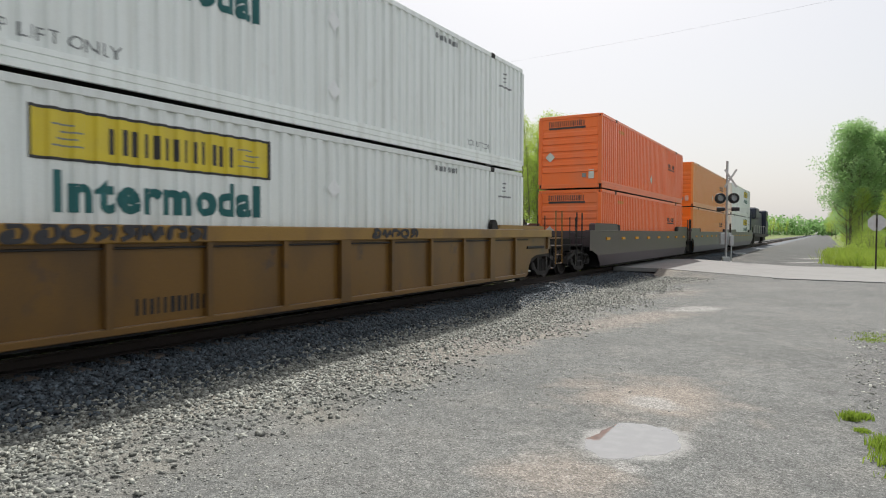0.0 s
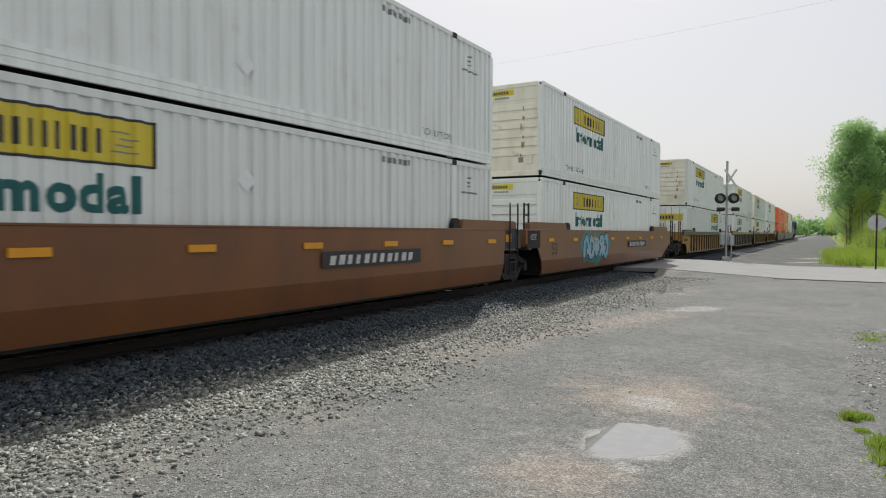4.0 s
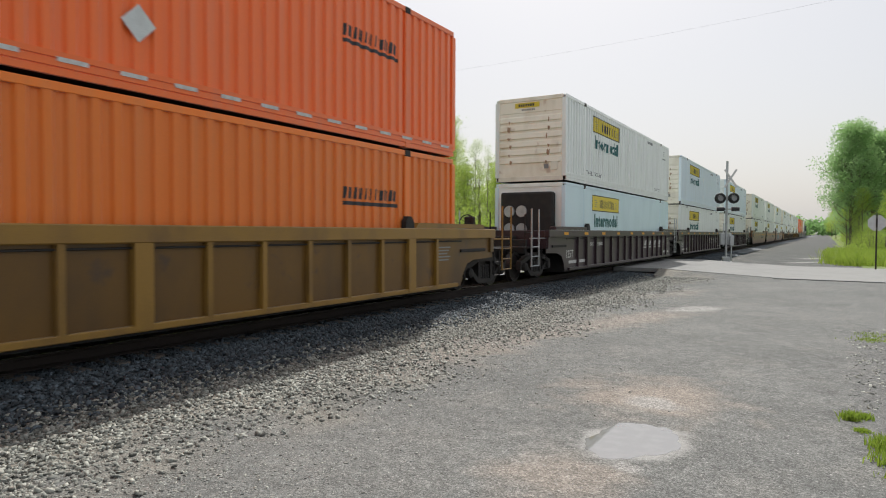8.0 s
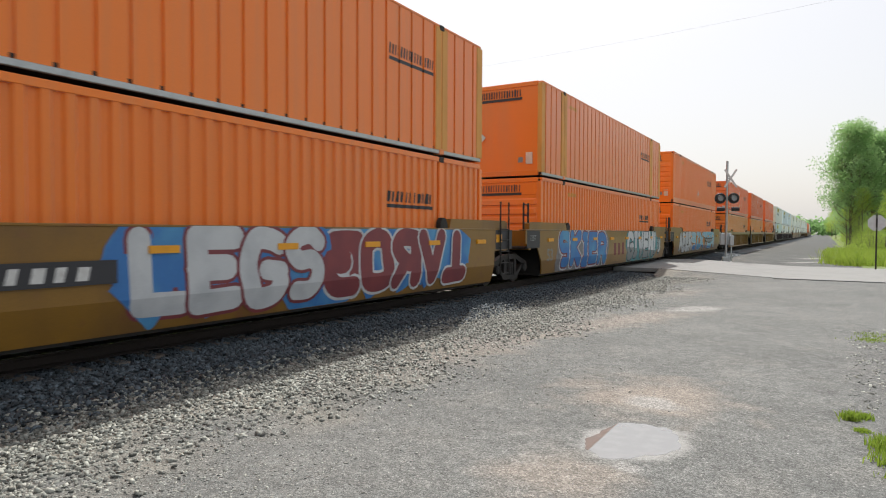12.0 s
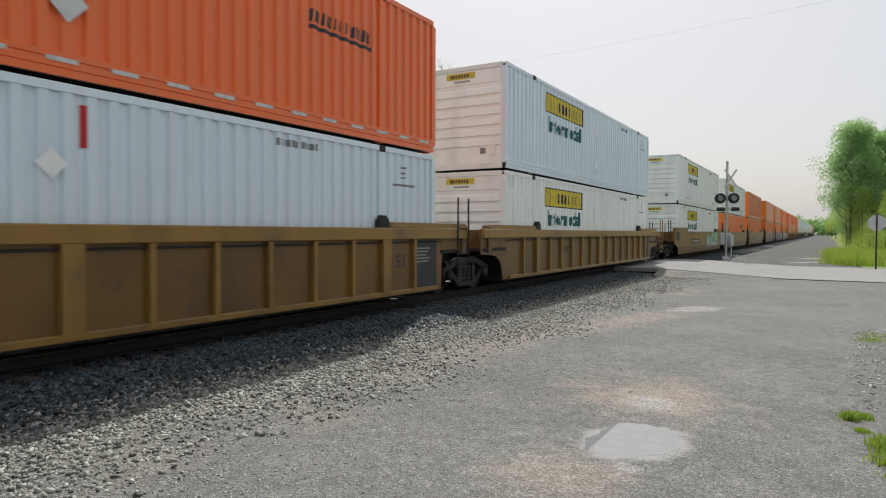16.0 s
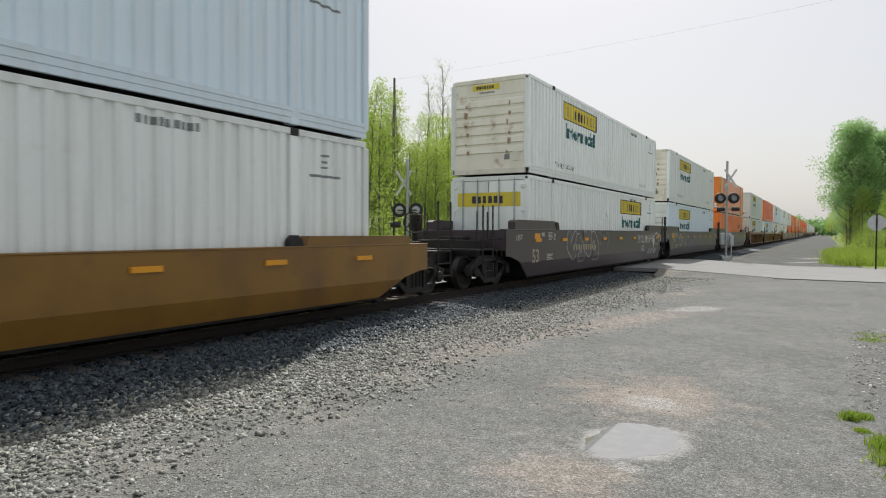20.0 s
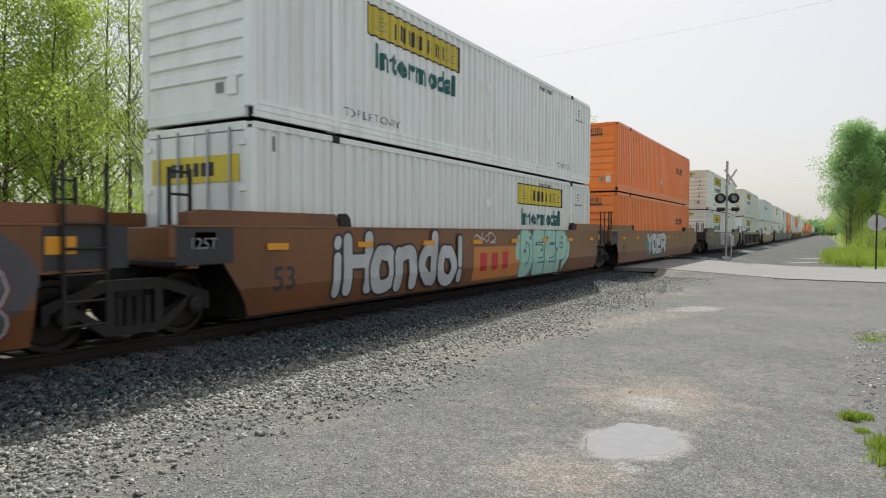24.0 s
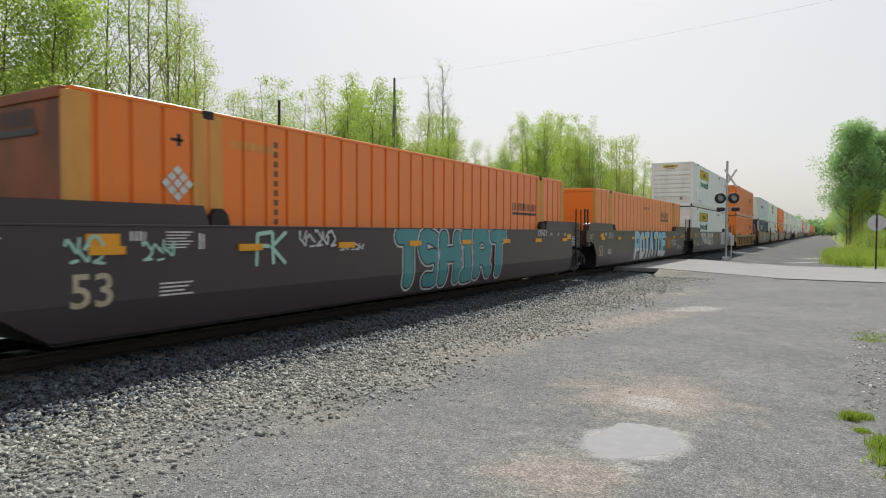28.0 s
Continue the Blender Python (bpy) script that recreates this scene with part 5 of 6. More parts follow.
stencil(CARS[27][0], "horn_mark", lambda: plate([(6.86, 1.22), (7.26, 1.16), (7.22, 0.98), (7.04, 0.84), (6.98, 0.68), (6.93, 0.7), (6.95, 0.9)], 2, 0.0, 0.002), "pale", 0.0, 0.0)


def oval_ring():
    bm = bmesh.new()
    ribbon(bm, [Vector((0.46 * math.cos(k * 0.3142), 0.29 * math.sin(k * 0.3142), 0)) for k in range(21)], False, 0.022, 0.003)
    return bm


stencil(CARS[27][0], "oval_mark", oval_ring, "pale", 7.66, 1.17)
graffiti(31, "YOER", -3.6, 0.3, 0.42, 1.44, "pale", "spray_dark", None, "spray_teal", seed=61, wild=0.09)
graffiti(32, "?Hondo!", -6.5, -1.8, 0.3, 1.46, "pale", "spray_dark", seed=62, wild=0.05)
stencil(CARS[32][0], "orange_field", lambda: flat([(0, 2.8, 0, 0.82)]), "spray_orange", -1.23, 0.28)
stencil(CARS[32][0], "mark_bars", spread(lambda: bars(1.9, 0.46, 3, 142, 0.0, (0.45, 0.65)), 0.004), "crimson", -0.9, 0.5)
graffiti(32, "698", -1.2, -0.1, 1.18, 1.46, "pale", fat=0.018, seed=63, wild=0.12)
graffiti(32, "DEEP", 1.5, 5.1, 0.2, 1.52, "spray_mint", "spray_teal", None, "spray_mint", seed=64, wild=0.04, edge_w=0.045)
for k in range(8):
    stencil(CARS[32][0], "paint_dot", spread(lambda: lathe([(0.0, 0.055), (0.001, 0.05)], 2, (0, 0, 0), 10), 0.03), "leafgreen", 1.75 + 0.42 * k, 1.12 + 0.26 * ((k * 5) % 3 - 1) * 0.7)
number_patch(33, -4.75, -1.68, 0.82, 1.08, 149)
stencil(CARS[33][0], "spray_cloud", lambda: blob_letters(1.9, 1.0, 2, 151, 0.12), "pale", -1.65, 0.44)
stencil(CARS[33][0], "spray_cloud", lambda: blob_letters(8.0, 1.15, 9, 153, 0.20), "slate", 0.15, 0.36)
graffiti(33, "9689698", 0.2, 8.1, 0.36, 1.5, "slate", "pale", "spray_red", seed=65, wild=0.09, edge_w=0.02)
stencil(CARS[33][0], "tan_field", spread(lambda: flat([(0, 2.45, 0, 0.32)]), 0.034), "tanink", -1.3, 0.76)
for i in (31, 32, 33):
    mark(i, "53", -7.8, 0.55, 0.38, "ink", 0.006)
    stencil(CARS[i][0], "amber_square", lambda: flat([(0, 0.34, 0, 0.2)]), "marker", -9.2, 1.25)
stencil(CARS[34][0], "number_bars", lambda: bars(1.6, 0.2, 13, 161, 0, (0.3, 0.6)), "ink", -3.4, 0.86, IN)
mark(34, "53", -0.9, 0.82, 0.26, "ink", 0.004, IN)
part("air_reservoir", lathe([(8.75, 0.05), (8.78, 0.16), (9.55, 0.16), (9.58, 0.05)], 1, (1.0, 0, 1.92), 16), M["rustplate"], CARS[35][0], "brown-grey cylindrical air reservoir")
part("reservoir_stand", boxes((0.85, 1.15, 8.9, 9.0, TOP, 1.80), (0.85, 1.15, 9.35, 9.45, TOP, 1.80), bevel=0.01), M["dark"], CARS[35][0])
graffiti(35, "TSHIRT", -5.7, -0.45, 0.24, 1.48, "pale", "spray_dark", None, None, "greyink", seed=71, wild=0.06)
graffiti(36, "POTATOE", -2.95, 3.25, 0.24, 1.52, "spray_sky", "spray_dark", None, "slate", "pale", seed=72, wild=0.05)
graffiti(36, "96898", 4.85, 6.1, 0.76, 1.08, "pale", fat=0.024, seed=73, wild=0.12)
graffiti(36, "8969", 6.4, 7.65, 0.52, 0.8, "pale", fat=0.024, seed=74, wild=0.12)
graffiti(37, "TSHIRT", -1.8, 3.17, 0.32, 1.52, "spray_teal", "spray_dark", "pale", seed=75, wild=0.05, edge_w=0.035)
graffiti(37, "698", -8.2, -7.74, 1.06, 1.4, "spray_mint", fat=0.02, seed=76, wild=0.14)
graffiti(37, "869", -7.26, -6.8, 1.1, 1.34, "spray_mint", fat=0.016, seed=77, wild=0.14)
graffiti(37, "FK", -5.4, -4.8, 0.98, 1.5, "spray_mint", fat=0.03, seed=78, wild=0.12)
graffiti(37, "96898", -4.47, -3.6, 1.2, 1.48, "pale", fat=0.02, seed=79, wild=0.1)
graffiti(37, "89689", -3.5, -2.82, 1.13, 1.26, "pale", fat=0.014, seed=80, wild=0.1)
graffiti(37, "CRAZY", 5.5, 6.16, 1.35, 1.52, "pale", fat=0.016, seed=81, wild=0.1)
mark(29, "53", -7.4, 0.72, 0.40, "oldrib", 0.006, IN)
mark_bars(29, -4.2, 0.95, 0.5, 0.14, 3, 172, "whiteink", IN)
mark_bars(29, -3.0, 0.95, 0.7, 0.14, 4, 173, "whiteink", IN)
for k in range(7):
    tag_piece(CARS[29][0], 0.3 + 1.5 * (k % 5), 1.0, 0.9, 0.2, 4, 180 + k, "slate", "slate", inset=IN)
for k in range(8):
    stencil(CARS[29][0], "reflector", lambda: flat([(0, 0.5, 0, 0.10)]), "marker", -8.0 + k * 2.1, TOP - 0.17)
tag_piece(CARS[36][0], 3.75, 0.62, 0.8, 0.6, 4, 190, "spray_orange", "spray_orange")
for i in (23, 29):
    part("red_strip", on_side(flat([(0, 0.07, 0, 0.5)]), 0.2, 2.16, "corrugated", 0.004), M["crimson"], LOADS[2 * i][0], "narrow red strip")
for i in (16, 17, 18, 19, 20, 21, 31, 32, 33):
    stencil(CARS[i][0], "black_end", lambda: flat([(0, 0.95, 0, 0.5)]), "spray_dark", -9.5, 1.01)
    stencil(CARS[i][0], "stencil", spread(lambda: letters("125T", 0.16, 0.002), 0.003), "greyink", -9.3, 1.22)
for i in (8, 9, 17, 18, 20, 21, 32, 33):
    stencil(CARS[i][0], "black_end", lambda: flat([(0, 1.0, 0, 0.5)]), "spray_dark", 8.53, 1.02)
    stencil(CARS[i][0], "amber_square", spread(lambda: flat([(0, 0.34, 0, 0.2)]), 0.003), "marker", 8.56, 1.2)


# ---- ground ----
def ground_height(x, y):
    """The gravel yard is flat; under the ballast it lies a little lower."""
    h = 0.0
    bed = max(0.0, min(1.0, (-5.4 - x) / 1.9)) * max(0.0, min(1.0, (x + 13.5) / 2.0))
    h -= 0.03 * bed
    return h


def grid_sheet(xs, ys, f):
    verts = [(x, y, f(x, y)) for y in ys for x in xs]
    n = len(xs)
    faces = [(j * n + i, j * n + i + 1, (j + 1) * n + i + 1, (j + 1) * n + i) for j in range(len(ys) - 1) for i in range(n - 1)]
    me = bpy.data.meshes.new("sheet")
    me.from_pydata(verts, [], faces)
    return me


def gravel_mat():
    """Grey crushed-stone yard: pale tan worn patches, fine stones, a damp rim round the puddle."""
    m = bpy.data.materials.new("gravel_yard")
    m.use_nodes = True
    n, l = m.node_tree.nodes, m.node_tree.links
    b = n["Principled BSDF"]
    b.inputs["Roughness"].default_value = 0.9
    b.inputs["Specular IOR Level"].default_value = 0.25
    tc = n.new("ShaderNodeTexCoord")
    co = tc.outputs["Object"]

    def noise_(scale, detail=4, rough=0.5):
        q = n.new("ShaderNodeTexNoise")
        q.inputs["Scale"].default_value, q.inputs["Detail"].default_value, q.inputs["Roughness"].default_value = scale, detail, rough
        l.new(co, q.inputs["Vector"])
        return q.outputs[0]

    def mixc(f, a, c):
        q = n.new("ShaderNodeMix")
        q.data_type = "RGBA"
        l.new(f, q.inputs[0])
        for sock, v in ((6, a), (7, c)):
            if isinstance(v, tuple):
                q.inputs[sock].default_value = (*v, 1)
            else:
                l.new(v, q.inputs[sock])
        return q.outputs[2]

    def rng(f, a, c, lo=0.0, hi=1.0):
        q = n.new("ShaderNodeMapRange")
        q.inputs[1].default_value, q.inputs[2].default_value, q.inputs[3].default_value, q.inputs[4].default_value = a, c, lo, hi
        l.new(f, q.inputs[0])
        return q.outputs[0]

    def math_(op, a, c):
        q = n.new("ShaderNodeMath")
        q.operation = op
        for sock, v in ((0, a), (1, c)):
            if isinstance(v, (int, float)):
                q.inputs[sock].default_value = v
            else:
                l.new(v, q.inputs[sock])
        return q.outputs[0]

    def spot(x, y, rx, ry, turn=0.0, wob=0.35, ws=2.2):
        """1 inside an uneven oval patch, 0 outside."""
        mp = n.new("ShaderNodeMapping")
        mp.vector_type = "TEXTURE"
        mp.inputs["Location"].default_value, mp.inputs["Rotation"].default_value, mp.inputs["Scale"].default_value = (x, y, 0), (0, 0, radians(turn)), (rx, ry, 1)
        l.new(co, mp.inputs[0])
        ln = n.new("ShaderNodeVectorMath")
        ln.operation = "LENGTH"
        fl = n.new("ShaderNodeVectorMath")
        fl.operation = "MULTIPLY"
        fl.inputs[1].default_value = (1, 1, 0)
        l.new(mp.outputs[0], fl.inputs[0])
        l.new(fl.outputs[0], ln.inputs[0])
        return math_("ADD", ln.outputs["Value"], rng(noise_(ws, 5), 0.3, 0.7, -wob, wob))

    pos = n.new("ShaderNodeSeparateXYZ")
    l.new(co, pos.inputs[0])
    base = mixc(rng(noise_(0.35, 5), 0.35, 0.65), (0.147, 0.150, 0.143), (0.122, 0.126, 0.121))
    base = mixc(rng(noise_(1.4, 6), 0.50, 0.70, 0, 0.6), base, (0.180, 0.178, 0.165))
    edge = math_("ADD", pos.outputs[0], rng(noise_(0.9, 5), 0.3, 0.7, -0.9, 0.9))
    base = mixc(rng(edge, -3.9, -5.3, 0, 0.85), base, (0.200, 0.187, 0.157))
    base = mixc(math_("MULTIPLY", rng(pos.outputs[1], 37.5, 40, 0, 0.95), rng(noise_(0.7, 5), 0.40, 0.62, 1.0, 0.55)), base, (0.062, 0.065, 0.063))
    tan = (0.228, 0.202, 0.174)
    for x, y, rx, ry, turn, am in ((-1.60, 7.0, 0.90, 0.92, -30, 1.0), (-3.5, 12.6, 0.62, 2.9, -18, 0.8), (-1.62, 4.35, 0.5, 0.55, 0, 0.75), (-3.6, 19.5, 0.6, 1.6, -5, 0.5), (-4.6, 8.6, 0.7, 2.6, -6, 0.65)):
        base = mixc(rng(spot(x, y, rx, ry, turn, 0.42, 1.8), 1.25, 0.45, 0, am), base, tan)
    for x, y, rx, ry in ((-1.5, 6.75, 0.34, 0.30), (-1.25, 4.80, 0.13, 0.10), (-2.6, 15.6, 0.5, 0.9), (-0.2, 52, 0.9, 3.0), (-1.1, 44, 0.6, 2.0)):
        base = mixc(rng(spot(x, y, rx, ry, -30, 0.25, 3.5), 1.1, 0.55, 0, 0.75), base, (0.29, 0.285, 0.27))
    silt = rng(spot(-1.34, 5.42, 0.42, 0.54, -30, 0.16, 5.0), 1.10, 0.80, 0, 0.95)
    base = mixc(silt, base, (0.30, 0.30, 0.288))
    base = mixc(rng(spot(1.0, 9.5, 1.0, 4.0, 0, 0.5, 2.0), 1.1, 0.6, 0, 0.6), base, (0.10, 0.10, 0.098))
    vor = n.new("ShaderNodeTexVoronoi")
    vor.inputs["Scale"].default_value = 60
    l.new(co, vor.inputs["Vector"])
    sep = n.new("ShaderNodeSeparateColor")
    l.new(vor.outputs["Color"], sep.inputs[0])
    vor2 = n.new("ShaderNodeTexVoronoi")
    vor2.inputs["Scale"].default_value = 130
    l.new(co, vor2.inputs["Vector"])
    sep2 = n.new("ShaderNodeSeparateColor")
    l.new(vor2.outputs["Color"], sep2.inputs[0])
    shade = math_("MULTIPLY", rng(sep.outputs[0], 0, 1, 0.70, 1.30), rng(sep2.outputs[0], 0, 1, 0.55, 1.45))
    vor3 = n.new("ShaderNodeTexVoronoi")
    vor3.inputs["Scale"].default_value = 42
    l.new(co, vor3.inputs["Vector"])
    sep3 = n.new("ShaderNodeSeparateColor")
    l.new(vor3.outputs["Color"], sep3.inputs[0])
    chip = math_("MULTIPLY", rng(sep3.outputs[1], 0.80, 0.84), rng(vor3.outputs["Distance"], 0.42, 0.30))
    base = mixc(math_("MULTIPLY", chip, 0.6), base, (0.29, 0.285, 0.27))
    pit = math_("MULTIPLY", rng(sep3.outputs[2], 0.90, 0.93), rng(vor3.outputs["Distance"], 0.40, 0.28))
    base = mixc(math_("MULTIPLY", pit, 0.3), base, (0.05, 0.05, 0.052))
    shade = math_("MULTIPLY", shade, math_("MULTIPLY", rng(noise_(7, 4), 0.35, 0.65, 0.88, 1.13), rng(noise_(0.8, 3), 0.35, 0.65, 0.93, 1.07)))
    shade = math_("ADD", shade, math_("MULTIPLY", math_("SUBTRACT", 1.0, shade), math_("MULTIPLY", silt, 0.75)))
    sc = n.new("ShaderNodeVectorMath")
    sc.operation = "SCALE"
    l.new(base, sc.inputs[0])
    l.new(shade, sc.inputs[3])
    l.new(sc.outputs[0], b.inputs["Base Color"])
    bp = n.new("ShaderNodeBump")
    bp.inputs["Strength"].default_value, bp.inputs["Distance"].default_value = 0.55, 0.006
    l.new(math_("ADD", vor.outputs["Distance"], math_("MULTIPLY", vor2.outputs["Distance"], 0.5)), bp.inputs["Height"])
    bp.invert = True
    l.new(bp.outputs[0], b.inputs["Normal"])
    return m


M["gravel"] = gravel_mat()
M["field"] = mat("rough_field_grass", (0.12, 0.17, 0.035), 0.95, spots=(0.17, 0.16, 0.06), amount=0.8, scale=0.5, fine=0.3, bump=0.6, fine_scale=14)
ground = part("ground", grid_sheet([-2500, -900, -300, -100, -40, -20, -14, -13, -12, -11, -10, -9, -8, -7.4, -6.8, -6.2, -5.6, -5, -4, -2, 0, 3, 10, 40, 200, 900, 2500], [-2500, -600, -100, -20, 0, 5, 10, 20, 40, 80, 200, 600, 1500, 4000], ground_height), M["gravel"])
tagged(ground, "grey crushed gravel yard beside the railway", "ground", kind="structure")
for nm, x0, x1, y0, y1 in (("verge_meadow", -1500, -13.6, -300, 3500), ("verge_meadow", 1.6, 1500, 38, 3500)):
    v = part(nm, plate([(x0, y0), (x1, y0), (x1, y1), (x0, y1)], 2, 0.0, 0.03), M["field"])
    tagged(v, "rough green field beside the railway", "grass", kind="structure")

# road over the crossing, and its approach
road = new("road")
part("road_deck", plate([(-60, 27.2), (-13.2, 27.4), (-5.6, 27.6), (6, 27.2), (60, 26.5), (60, 37.5), (6, 37.6), (-5.2, 38.2), (-13.2, 38.2), (-60, 37.6)], 2, 0.0, 0.035), M["concrete"], road)
part("crossing_panel", boxes((-12.0, -9.62, 27.6, 38.0, 0.1, 0.262), (-9.34, -8.16, 27.6, 38.0, 0.1, 0.27), (-7.88, -5.9, 27.6, 38.0, 0.1, 0.262), bevel=0.01), M["concrete"], road)
part("ramp", plate([(-5.9, 0.03), (-5.9, 0.262), (-1.6, 0.039), (-1.6, 0.03)], 1, 27.6, 10.4), M["concrete"], road)
part("ramp_shoulder", grid_sheet([-5.95, -5.0, -4.0, -3.0, -1.7], [26.2, 26.6, 27.1, 27.62], lambda x, y: -0.02 + (0.27 + (x + 5.9) * -0.052) * (y - 26.2) / 1.42), M["gravel"], road)
tagged(road, "pale worn road over the level crossing", "road", kind="structure")

# ---- track ----
track = new("railway_track")
for s in (-1, 1):
    x = TRACK_X + s * 0.7525
    part("rail", plate([(x - 0.07, RAIL_Z - 0.17), (x + 0.07, RAIL_Z - 0.17), (x + 0.07, RAIL_Z - 0.155), (x + 0.012, RAIL_Z - 0.13), (x + 0.012, RAIL_Z - 0.045), (x + 0.036, RAIL_Z - 0.03), (x + 0.036, RAIL_Z - 0.005), (x + 0.028, RAIL_Z), (x - 0.028, RAIL_Z), (x - 0.036, RAIL_Z - 0.005), (x - 0.036, RAIL_Z - 0.03), (x - 0.012, RAIL_Z - 0.045), (x - 0.012, RAIL_Z - 0.13), (x - 0.07, RAIL_Z - 0.155)], 1, -900, 2600), M["rail"], track, "brown rusted steel rail")
    part("rail_tread", plate([(x - 0.026, RAIL_Z + 0.0005), (x + 0.026, RAIL_Z + 0.0005), (x + 0.026, RAIL_Z + 0.0015), (x - 0.026, RAIL_Z + 0.0015)], 1, -900, 2600), M["bright"], track, "polished running surface of the rail")
rnd = random.Random(4)
for k in range(-4, 90):
    y = k * 0.535
    if 27.2 < y < 38.4:
        continue
    t = part("sleeper", kept("sleeper", lambda: boxes((-1.3, 1.3, -0.11, 0.11, -0.3, -0.172), bevel=0.012), M["tie"]), None, track)
    t.location, t.rotation_euler = (TRACK_X + rnd.uniform(-0.04, 0.04), y, RAIL_Z + rnd.uniform(-0.004, 0.004)), (0, 0, rnd.uniform(-0.02, 0.02))
far = bmesh.new()
for k in range(90, 420):
    box(far, TRACK_X - 1.3, TRACK_X + 1.3, k * 0.535 - 0.11, k * 0.535 + 0.11, RAIL_Z - 0.3, RAIL_Z - 0.172)
tagged(part("sleepers_far", far, M["tie"], track), kind="stuff")
tagged(track, "single railway line on timber sleepers in ballast", "railway track", kind="structure")


def bed_height(x):
    """Cross-section of the ballast bed."""
    d = abs(x - TRACK_X)
    return 0.085 - max(0.0, d - 1.7) * 0.07 if d < 3.2 else -0.02


bed = part("ballast_bed", grid_sheet([TRACK_X + d for d in (-3.3, -2.4, -1.6, -0.8, 0, 0.8, 1.55, 2.2, 2.8, 3.3)], [-900, -100, 0, 20, 60, 200, 600, 1700], lambda x, y: bed_height(x) - 0.02), M["stone"])
tagged(bed, "bed of grey ballast under the track", "ballast", kind="structure")


def stones(name, count, place, size, material, seed, label, tilt=0.5):
    """Loose angular stones, each a squashed, skewed eight-corner lump; place gives x, y, z rows."""
    g = np.random.default_rng(seed)
    P = place(g, count)
    n = len(P)
    cube = np.array([(x, y, z) for z in (-1, 1) for y in (-1, 1) for x in (-1, 1)], float)
    V = cube[None] * g.uniform(0.35, 1.0, (n, 8, 3))
    s = (g.uniform(size[0], size[1], (n, 1)) * g.uniform((0.9, 0.55, 0.35), (1.7, 1.0, 0.7), (n, 3)))[:, None, :]
    V = V * s
    a = np.stack([g.uniform(0, 6.283, n), g.normal(0, tilt, n), g.normal(0, tilt, n)], 1)
    for i, (p, q) in ((1, (1, 2)), (2, (0, 2)), (0, (0, 1))):
        c, sn = np.cos(a[:, i])[:, None], np.sin(a[:, i])[:, None]
        V[..., p], V[..., q] = V[..., p] * c - V[..., q] * sn, V[..., p] * sn + V[..., q] * c
    V = V + P[:, None, :]
    F = np.array(((4, 5, 7, 6), (0, 1, 5, 4), (2, 6, 7, 3), (0, 4, 6, 2), (1, 3, 7, 5)))
    F = (F[None] + 8 * np.arange(n)[:, None, None]).reshape(-1, 4)
    me = bpy.data.meshes.new(name)
    me.vertices.add(n * 8)
    me.vertices.foreach_set("co", V.reshape(-1))
    me.loops.add(len(F) * 4)
    me.loops.foreach_set("vertex_index", F.reshape(-1).astype(np.int32))
    me.polygons.add(len(F))
    me.polygons.foreach_set("loop_start", np.arange(0, len(F) * 4, 4, dtype=np.int32))
    me.update(calc_edges=True)
    ob = part(name, me, material)
    return tagged(ob, label, "stones", kind="stuff")


def bed_top(x):
    d = np.abs(x - TRACK_X)
    return np.maximum(np.where(d < 1.7, 0.085, 0.085 - (d - 1.7) * 0.07), 0.006)


def near_bed(g, n):
    y = 0.5 + 26 * g.uniform(0, 1, n) ** 1.6
    x = TRACK_X + 0.85 + g.uniform(0, 1, n) * 2.3
    keep = g.uniform(0, 1, n) > np.clip((x - (TRACK_X + 1.9)) / 1.1, 0, 1)
    x, y = x[keep], y[keep]
    return np.stack([x, y, bed_top(x) + g.uniform(-0.02, 0.02, len(x))], 1)


# the pale stones take over about where the train's shadow ends
def shoulder_places(g, n):
    y = 0.5 + 26 * g.uniform(0, 1, n) ** 1.6
    x = TRACK_X + 2.15 + g.uniform(0, 1, n) * 3.5
    up, down = np.clip((x - (TRACK_X + 2.15)) / 0.8, 0, 1), np.clip((TRACK_X + 5.2 - x + 0.3 * np.sin(y * 1.3)) / 2.0, 0, 1)
    keep = g.uniform(0, 1, n) < up * down ** 1.5
    x, y = x[keep], y[keep]
    return np.stack([x, y, bed_top(x) + g.uniform(-0.018, 0.010, len(x))], 1)


def fringe_places(g, n):
    y = 1.0 + 25 * g.uniform(0, 1, n) ** 1.7
    x = TRACK_X + 3.0 + g.uniform(0, 1, n) * 4.2
    up, down = np.clip((x - (TRACK_X + 3.0)) / 0.8, 0, 1), np.clip((TRACK_X + 7.0 - x + 0.4 * np.sin(y * 1.1)) / 3.6, 0, 1)
    keep = g.uniform(0, 1, n) < up * down ** 1.6
    x, y = x[keep], y[keep]
    return np.stack([x, y, bed_top(x) - 0.006], 1)


def yard_places(g, n):
    y = 1.5 + 24 * g.uniform(0, 1, n) ** 2.0
    x = -5.6 + g.uniform(0, 1, n) ** 1.2 * 7.5
    keep = ((x + 1.36) / 0.5) ** 2 + ((y - 5.36) / 0.55) ** 2 > 1
    x, y = x[keep], y[keep]
    return np.stack([x, y, bed_top(x) - 0.0085], 1)


stones("ballast_stones", 42000, near_bed, (0.016, 0.034), M["stone"], 11, "loose angular ballast stones beside the rails, coloured dark for the train's shade")
stones("shoulder_stones", 88000, shoulder_places, (0.010, 0.027), M["shoulder"], 14, "dusty cream and grey stones on the ballast shoulder, coloured pale as in sunlight", 0.35)
stones("fringe_stones", 60000, fringe_places, (0.005, 0.013), M["shoulder"], 16, "small dusty stones spreading from the shoulder", 0.2)
stones("gravel_stones", 9000, yard_places, (0.004, 0.012), M["pebble"], 12, "scattered small light stones on the gravel yard", 0.1)


